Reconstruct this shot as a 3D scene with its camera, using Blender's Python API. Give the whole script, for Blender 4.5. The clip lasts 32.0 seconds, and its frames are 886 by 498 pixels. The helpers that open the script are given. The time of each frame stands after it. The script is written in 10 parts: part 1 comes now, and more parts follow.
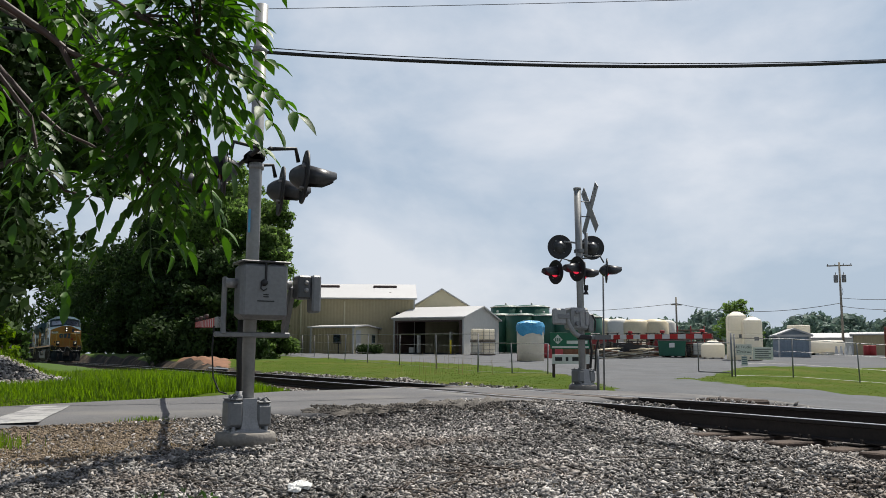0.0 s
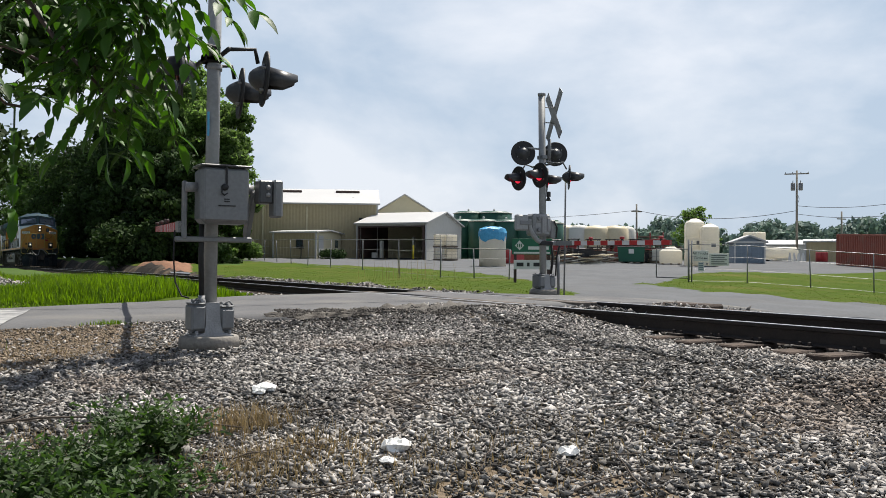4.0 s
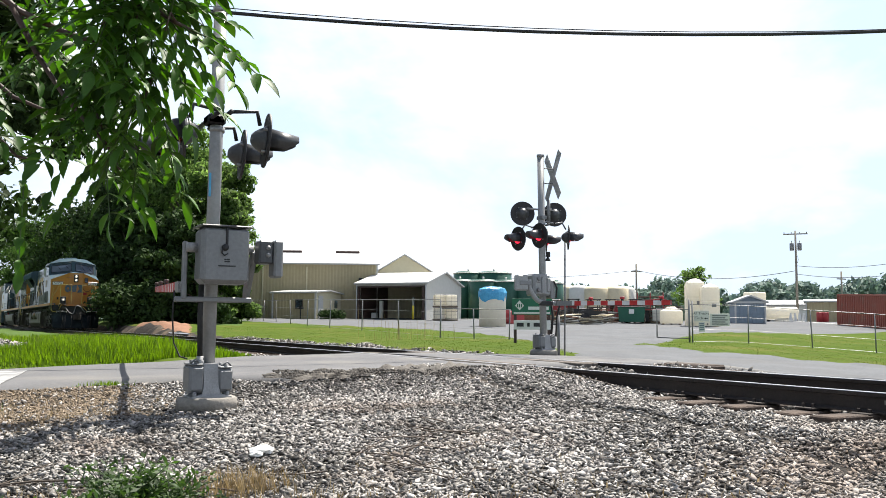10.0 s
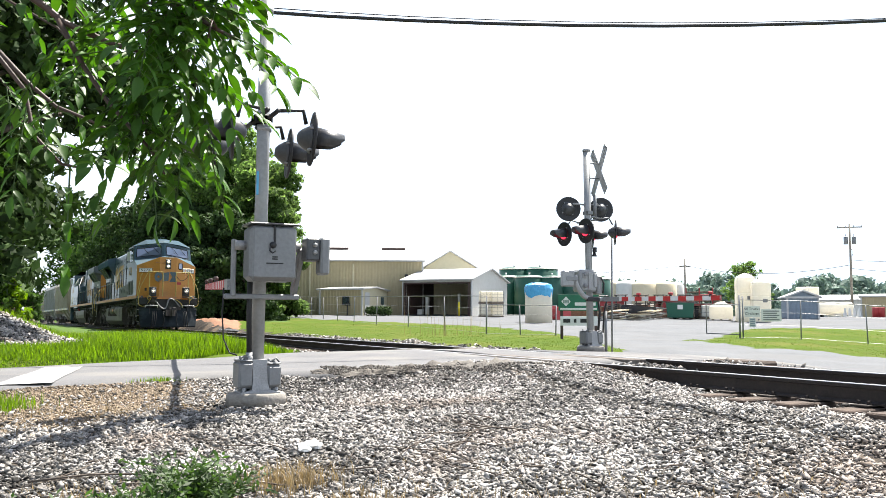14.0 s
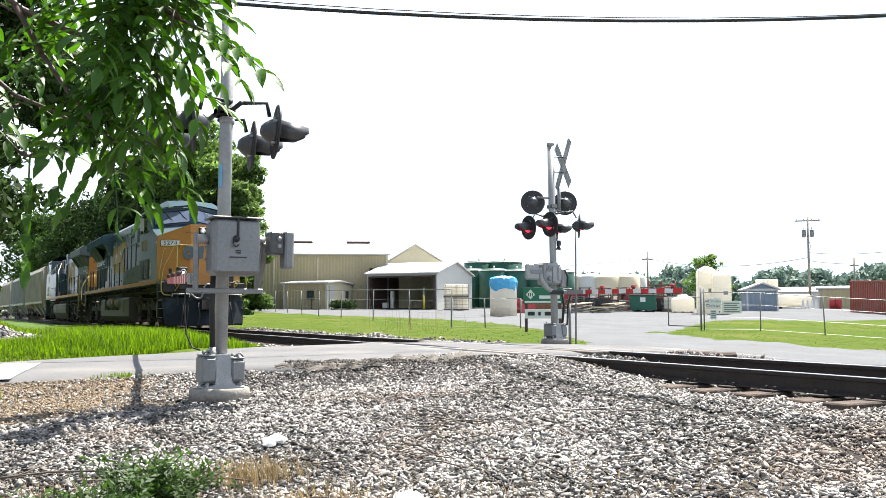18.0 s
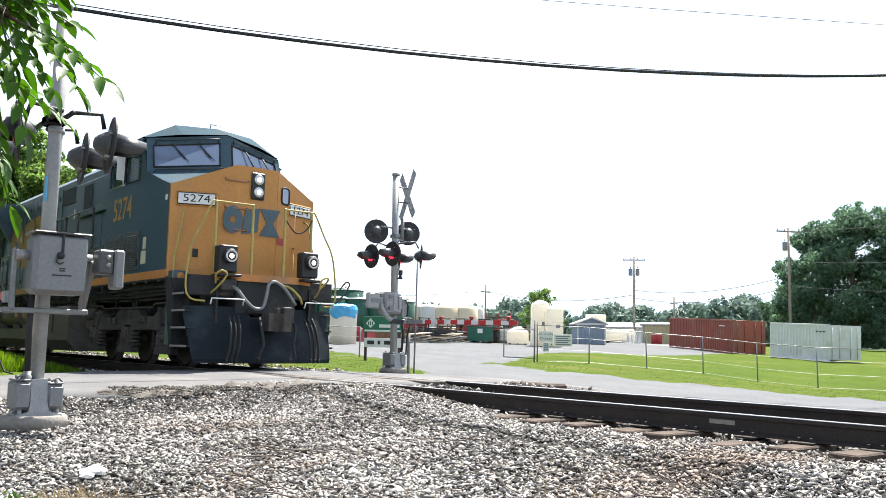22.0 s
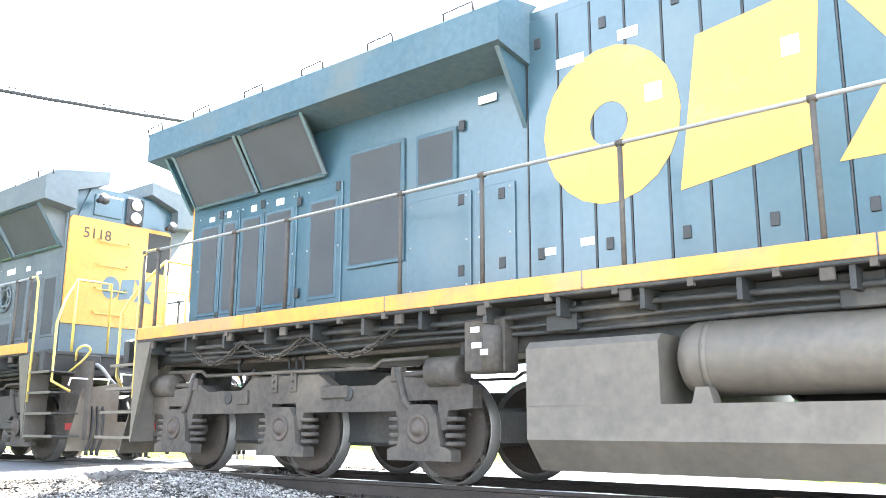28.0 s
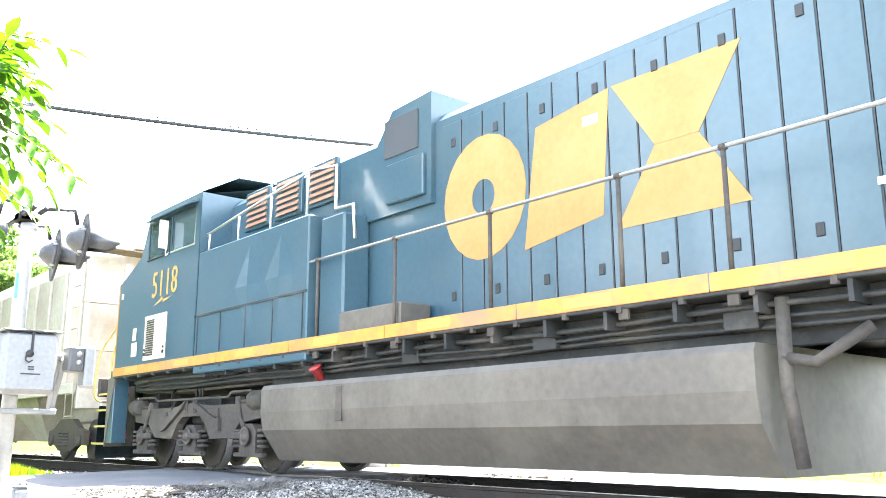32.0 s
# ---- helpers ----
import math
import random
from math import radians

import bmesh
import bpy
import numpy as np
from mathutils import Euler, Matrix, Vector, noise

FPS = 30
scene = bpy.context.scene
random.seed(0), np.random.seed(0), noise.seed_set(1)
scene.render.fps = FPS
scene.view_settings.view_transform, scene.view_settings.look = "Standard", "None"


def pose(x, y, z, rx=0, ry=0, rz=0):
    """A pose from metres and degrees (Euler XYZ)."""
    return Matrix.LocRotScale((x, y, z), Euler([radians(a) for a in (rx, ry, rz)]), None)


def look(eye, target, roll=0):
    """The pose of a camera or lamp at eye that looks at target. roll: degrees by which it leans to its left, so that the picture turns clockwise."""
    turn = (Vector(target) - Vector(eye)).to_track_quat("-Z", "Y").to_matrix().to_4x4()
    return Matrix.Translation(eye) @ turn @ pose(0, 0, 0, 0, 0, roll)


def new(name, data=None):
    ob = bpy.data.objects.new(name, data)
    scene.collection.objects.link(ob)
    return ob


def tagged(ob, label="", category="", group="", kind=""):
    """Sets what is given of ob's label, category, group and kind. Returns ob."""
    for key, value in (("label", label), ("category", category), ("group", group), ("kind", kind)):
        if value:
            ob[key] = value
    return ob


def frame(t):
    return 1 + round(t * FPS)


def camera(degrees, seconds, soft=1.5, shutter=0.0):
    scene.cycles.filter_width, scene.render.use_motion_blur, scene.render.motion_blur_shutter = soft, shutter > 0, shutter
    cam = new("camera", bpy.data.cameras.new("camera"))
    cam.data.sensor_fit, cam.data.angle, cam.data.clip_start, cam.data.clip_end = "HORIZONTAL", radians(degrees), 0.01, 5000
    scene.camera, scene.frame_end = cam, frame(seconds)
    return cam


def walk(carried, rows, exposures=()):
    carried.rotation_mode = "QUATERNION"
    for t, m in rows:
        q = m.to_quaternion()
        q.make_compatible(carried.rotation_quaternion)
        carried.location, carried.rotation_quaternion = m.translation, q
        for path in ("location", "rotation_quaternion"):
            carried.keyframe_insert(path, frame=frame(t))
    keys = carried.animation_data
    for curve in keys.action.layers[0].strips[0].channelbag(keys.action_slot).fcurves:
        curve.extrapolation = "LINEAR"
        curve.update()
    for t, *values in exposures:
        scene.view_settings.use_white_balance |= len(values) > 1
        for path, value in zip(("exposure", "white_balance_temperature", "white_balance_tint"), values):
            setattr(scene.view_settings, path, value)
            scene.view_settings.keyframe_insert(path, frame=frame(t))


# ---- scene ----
# The camera is held by hand at one spot beside a level crossing.  The world's y axis follows the
# railway away from the crossing, x points across it, z = 0 is the top of the rails.
EYE = (0.0, 0.0, 0.543)
CX = 7.46            # railway centre line
cam = camera(54.3, 32.0, 0.8)
TURNS = [  # seconds, tilt, lean, heading
    (0.0, 97.22, -0.21, -26.76),
    (0.5, 96.23, -0.15, -26.95),
    (1.0, 95.15, -0.58, -27.23),
    (1.5, 94.02, -0.36, -27.86),
    (2.0, 92.98, -0.21, -28.54),
    (2.5, 91.66, -0.07, -28.85),
    (3.0, 91.14, -0.30, -28.96),
    (3.5, 90.96, -0.39, -29.12),
    (5.5, 91.18, -0.13, -29.90),
    (6.0, 91.28, -0.13, -30.32),
    (6.5, 92.28, -0.13, -29.37),
    (7.0, 93.43, -0.21, -29.14),
    (7.5, 93.53, -0.21, -29.19),
    (8.0, 93.74, -0.31, -29.42),
    (8.5, 94.08, -0.35, -29.32),
    (9.0, 94.57, -0.23, -29.25),
    (9.5, 94.62, -0.25, -29.21),
    (10.0, 94.97, -0.34, -29.24),
    (10.5, 95.72, -0.21, -29.24),
    (11.0, 95.88, -0.28, -29.08),
    (11.5, 95.70, -0.29, -28.50),
    (12.0, 95.18, -0.26, -26.31),
    (12.5, 94.94, -0.25, -25.86),
    (13.0, 94.71, -0.26, -25.91),
    (13.5, 94.71, -0.25, -26.02),
    (14.0, 94.71, -0.21, -26.20),
    (14.5, 94.71, -0.22, -26.42),
    (16.5, 94.07, -0.00, -27.78),
    (17.0, 94.08, 0.06, -28.22),
    (17.5, 94.07, 0.14, -28.26),
    (18.0, 94.28, 0.06, -28.51),
    (18.5, 94.56, -0.05, -29.35),
    (19.0, 94.72, -0.08, -30.68),
    (19.5, 94.91, -0.22, -32.19),
    (20.0, 95.19, -0.38, -32.63),
    (20.5, 95.57, -0.58, -33.73),
    (21.0, 95.54, -0.71, -35.98),
    (21.5, 95.73, -0.84, -37.36),
    (22.0, 96.26, -1.17, -39.09),
    (22.5, 96.83, -1.41, -41.00),
    (23.0, 98.11, -1.64, -43.01),
    (23.5, 98.52, -1.70, -45.59),
    (24.0, 99.10, -1.66, -47.48),
    (24.5, 99.46, -1.83, -47.67),
    (26.5, 100.13, -0.28, -50.37),
    (27.0, 100.37, -0.31, -50.95),
    (27.5, 100.96, 0.03, -49.60),
    (28.0, 101.70, -0.15, -49.87),
    (28.5, 101.87, -0.40, -50.03),
    (29.0, 100.64, -0.29, -48.82),
    (29.5, 101.09, -0.36, -46.91),
    (30.0, 101.46, -0.22, -45.27),
    (30.5, 102.06, -0.34, -44.20),
    (31.0, 102.92, -0.34, -42.97),
    (31.5, 102.84, -0.21, -41.00),
    (32.0, 102.18, 0.18, -40.50),
]
EXPO = [(0, 0.25, 6500, 10), (2, 0.5, 6500, 10), (4, 0.45, 6500, 10), (5.5, 0.25, 6500, 10), (7, 0.26, 6500, 10), (9, 0.6, 6500, 10), (9.6, 0.9, 6500, 10), (10.2, 1.25, 6500, 10), (11, 1.6, 6500, 10), (13, 1.7, 6500, 10),
        (20, 1.7, 6500, 10), (22, 1.65, 6450, 10), (23, 1.55, 6350, 10), (24, 2.36, 5900, 10), (24.5, 3.2, 5650, 9), (26.5, 4.18, 6550, 9), (28, 4.53, 6600, 9), (31, 4.72, 6600, 9), (32, 4.5, 6600, 9)]
walk(cam, [(t, pose(*EYE, rx, ry, rz)) for t, rx, ry, rz in TURNS], EXPO)

# ---------------------------------------------------------------- light
SUN_AZ, SUN_EL = radians(-61), radians(62)
SUN_DIR = Vector((-math.sin(SUN_AZ) * math.cos(SUN_EL), math.cos(SUN_AZ) * math.cos(SUN_EL), math.sin(SUN_EL)))
world = bpy.data.worlds.new("sky")
scene.world = world
world.use_nodes = True


def sky_nodes():
    nt = world.node_tree
    n, l = nt.nodes, nt.links
    n.clear()
    out, bg = n.new("ShaderNodeOutputWorld"), n.new("ShaderNodeBackground")
    sky = n.new("ShaderNodeTexSky")
    sky.sky_type, sky.sun_disc = "NISHITA", False
    sky.sun_elevation, sky.sun_rotation = SUN_EL, -SUN_AZ
    sky.air_density, sky.dust_density = 1.0, 2.0
    tc = n.new("ShaderNodeTexCoord")
    mp = n.new("ShaderNodeMapping")
    mp.inputs["Scale"].default_value = (1.0, 1.0, 1.9)
    nz = n.new("ShaderNodeTexNoise")
    nz.inputs["Scale"].default_value, nz.inputs["Detail"].default_value, nz.inputs["Roughness"].default_value = 3.2, 8, 0.55
    nz.inputs["Distortion"].default_value = 0.15
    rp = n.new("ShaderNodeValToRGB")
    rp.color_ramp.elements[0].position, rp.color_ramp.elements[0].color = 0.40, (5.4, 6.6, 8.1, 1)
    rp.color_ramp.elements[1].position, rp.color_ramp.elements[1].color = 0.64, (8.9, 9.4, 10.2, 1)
    mix = n.new("ShaderNodeMix")
    mix.data_type = "RGBA"
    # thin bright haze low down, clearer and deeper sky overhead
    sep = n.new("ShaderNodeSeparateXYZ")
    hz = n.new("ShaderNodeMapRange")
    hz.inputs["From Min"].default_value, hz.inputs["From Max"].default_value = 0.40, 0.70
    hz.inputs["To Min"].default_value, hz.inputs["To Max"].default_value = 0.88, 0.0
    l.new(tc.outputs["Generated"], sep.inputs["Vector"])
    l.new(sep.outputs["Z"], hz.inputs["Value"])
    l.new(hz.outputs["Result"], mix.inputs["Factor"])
    l.new(tc.outputs["Generated"], mp.inputs["Vector"])
    l.new(mp.outputs["Vector"], nz.inputs["Vector"])
    l.new(nz.outputs["Fac"], rp.inputs["Fac"])
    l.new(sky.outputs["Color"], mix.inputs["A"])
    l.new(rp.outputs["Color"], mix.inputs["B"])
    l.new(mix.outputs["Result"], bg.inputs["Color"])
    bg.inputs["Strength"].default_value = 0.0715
    l.new(bg.outputs["Background"], out.inputs["Surface"])


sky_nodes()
sun = new("sun", bpy.data.lights.new("sun", "SUN"))
sun.data.energy, sun.data.angle, sun.data.color = 5.0, radians(0.6), (1.0, 0.95, 0.86)
sun.matrix_world = look(SUN_DIR * 50, (0, 0, 0))

# ---------------------------------------------------------------- materials


def mat(name, a, b=None, rough=0.7, metal=0.0, scale=3.0, fine=40.0, bump=0.15, spec=0.4, emit=None, wet=None, island=0.0, trans=0.0, dirt=None, dirt_scale=1.2, dirt_lim=(0.5, 0.72)):
    """A surface of two tones that mix at two sizes, with relief; dirt: a third tone in patches."""
    m = bpy.data.materials.new(name)
    m.use_nodes = True
    nt = m.node_tree
    n, l = nt.nodes, nt.links
    p = n["Principled BSDF"]
    p.inputs["Roughness"].default_value, p.inputs["Metallic"].default_value = rough, metal
    p.inputs["Specular IOR Level"].default_value = spec
    b = b or tuple(c * 0.72 for c in a)
    tc = n.new("ShaderNodeTexCoord")
    big, small = n.new("ShaderNodeTexNoise"), n.new("ShaderNodeTexNoise")
    for k, sc, de in ((big, scale, 5), (small, fine, 6)):
        k.inputs["Scale"].default_value, k.inputs["Detail"].default_value = sc, de
        l.new(tc.outputs["Object"], k.inputs["Vector"])
    add = n.new("ShaderNodeMath")
    add.operation = "MULTIPLY_ADD"
    add.inputs[1].default_value = 0.55
    l.new(small.outputs["Fac"], add.inputs[0])
    half = n.new("ShaderNodeMath")
    half.operation = "MULTIPLY"
    half.inputs[1].default_value = 0.5
    l.new(big.outputs["Fac"], half.inputs[0])
    l.new(half.outputs[0], add.inputs[2])
    rp = n.new("ShaderNodeValToRGB")
    rp.color_ramp.elements[0].position, rp.color_ramp.elements[0].color = 0.34, (*b, 1)
    rp.color_ramp.elements[1].position, rp.color_ramp.elements[1].color = 0.68, (*a, 1)
    l.new(add.outputs[0], rp.inputs["Fac"])
    col = rp.outputs["Color"]
    if island:
        g = n.new("ShaderNodeNewGeometry")
        hv = n.new("ShaderNodeHueSaturation")
        mr = n.new("ShaderNodeMapRange")
        mr.inputs["To Min"].default_value, mr.inputs["To Max"].default_value = 1 - island, 1 + island
        l.new(g.outputs["Random Per Island"], mr.inputs["Value"])
        l.new(mr.outputs["Result"], hv.inputs["Value"])
        l.new(col, hv.inputs["Color"])
        col = hv.outputs["Color"]
    if dirt:
        dn = n.new("ShaderNodeTexNoise")
        dn.inputs["Scale"].default_value, dn.inputs["Detail"].default_value, dn.inputs["Roughness"].default_value = dirt_scale, 8, 0.65
        l.new(tc.outputs["Object"], dn.inputs["Vector"])
        dr = n.new("ShaderNodeMapRange")
        dr.inputs["From Min"].default_value, dr.inputs["From Max"].default_value = dirt_lim
        l.new(dn.outputs["Fac"], dr.inputs["Value"])
        mx = n.new("ShaderNodeMix")
        mx.data_type = "RGBA"
        l.new(dr.outputs["Result"], mx.inputs["Factor"])
        l.new(col, mx.inputs["A"])
        mx.inputs["B"].default_value = (*dirt, 1)
        col = mx.outputs["Result"]
    l.new(col, p.inputs["Base Color"])
    if bump:
        bp = n.new("ShaderNodeBump")
        bp.inputs["Strength"].default_value, bp.inputs["Distance"].default_value = bump, 0.02
        l.new(small.outputs["Fac"], bp.inputs["Height"])
        l.new(bp.outputs["Normal"], p.inputs["Normal"])
    if emit:
        p.inputs["Emission Color"].default_value, p.inputs["Emission Strength"].default_value = (*emit[:3], 1), emit[3]
    if trans:
        tr = n.new("ShaderNodeBsdfTranslucent")
        ms = n.new("ShaderNodeMixShader")
        ms.inputs["Fac"].default_value = trans
        br = n.new("ShaderNodeHueSaturation")
        br.inputs["Saturation"].default_value, br.inputs["Value"].default_value = 1.15, 2.2
        l.new(col, br.inputs["Color"])
        l.new(br.outputs["Color"], tr.inputs["Color"])
        o = n["Material Output"]
        l.new(p.outputs[0], ms.inputs[1])
        l.new(tr.outputs[0], ms.inputs[2])
        l.new(ms.outputs[0], o.inputs["Surface"])
    return m


def glass_mat(name, tint=(0.75, 0.85, 0.85), rough=0.03):
    m = bpy.data.materials.new(name)
    m.use_nodes = True
    p = m.node_tree.nodes["Principled BSDF"]
    p.inputs["Base Color"].default_value = (*tint, 1)
    p.inputs["Roughness"].default_value, p.inputs["Transmission Weight"].default_value = rough, 0.85
    p.inputs["IOR"].default_value = 1.45
    return m


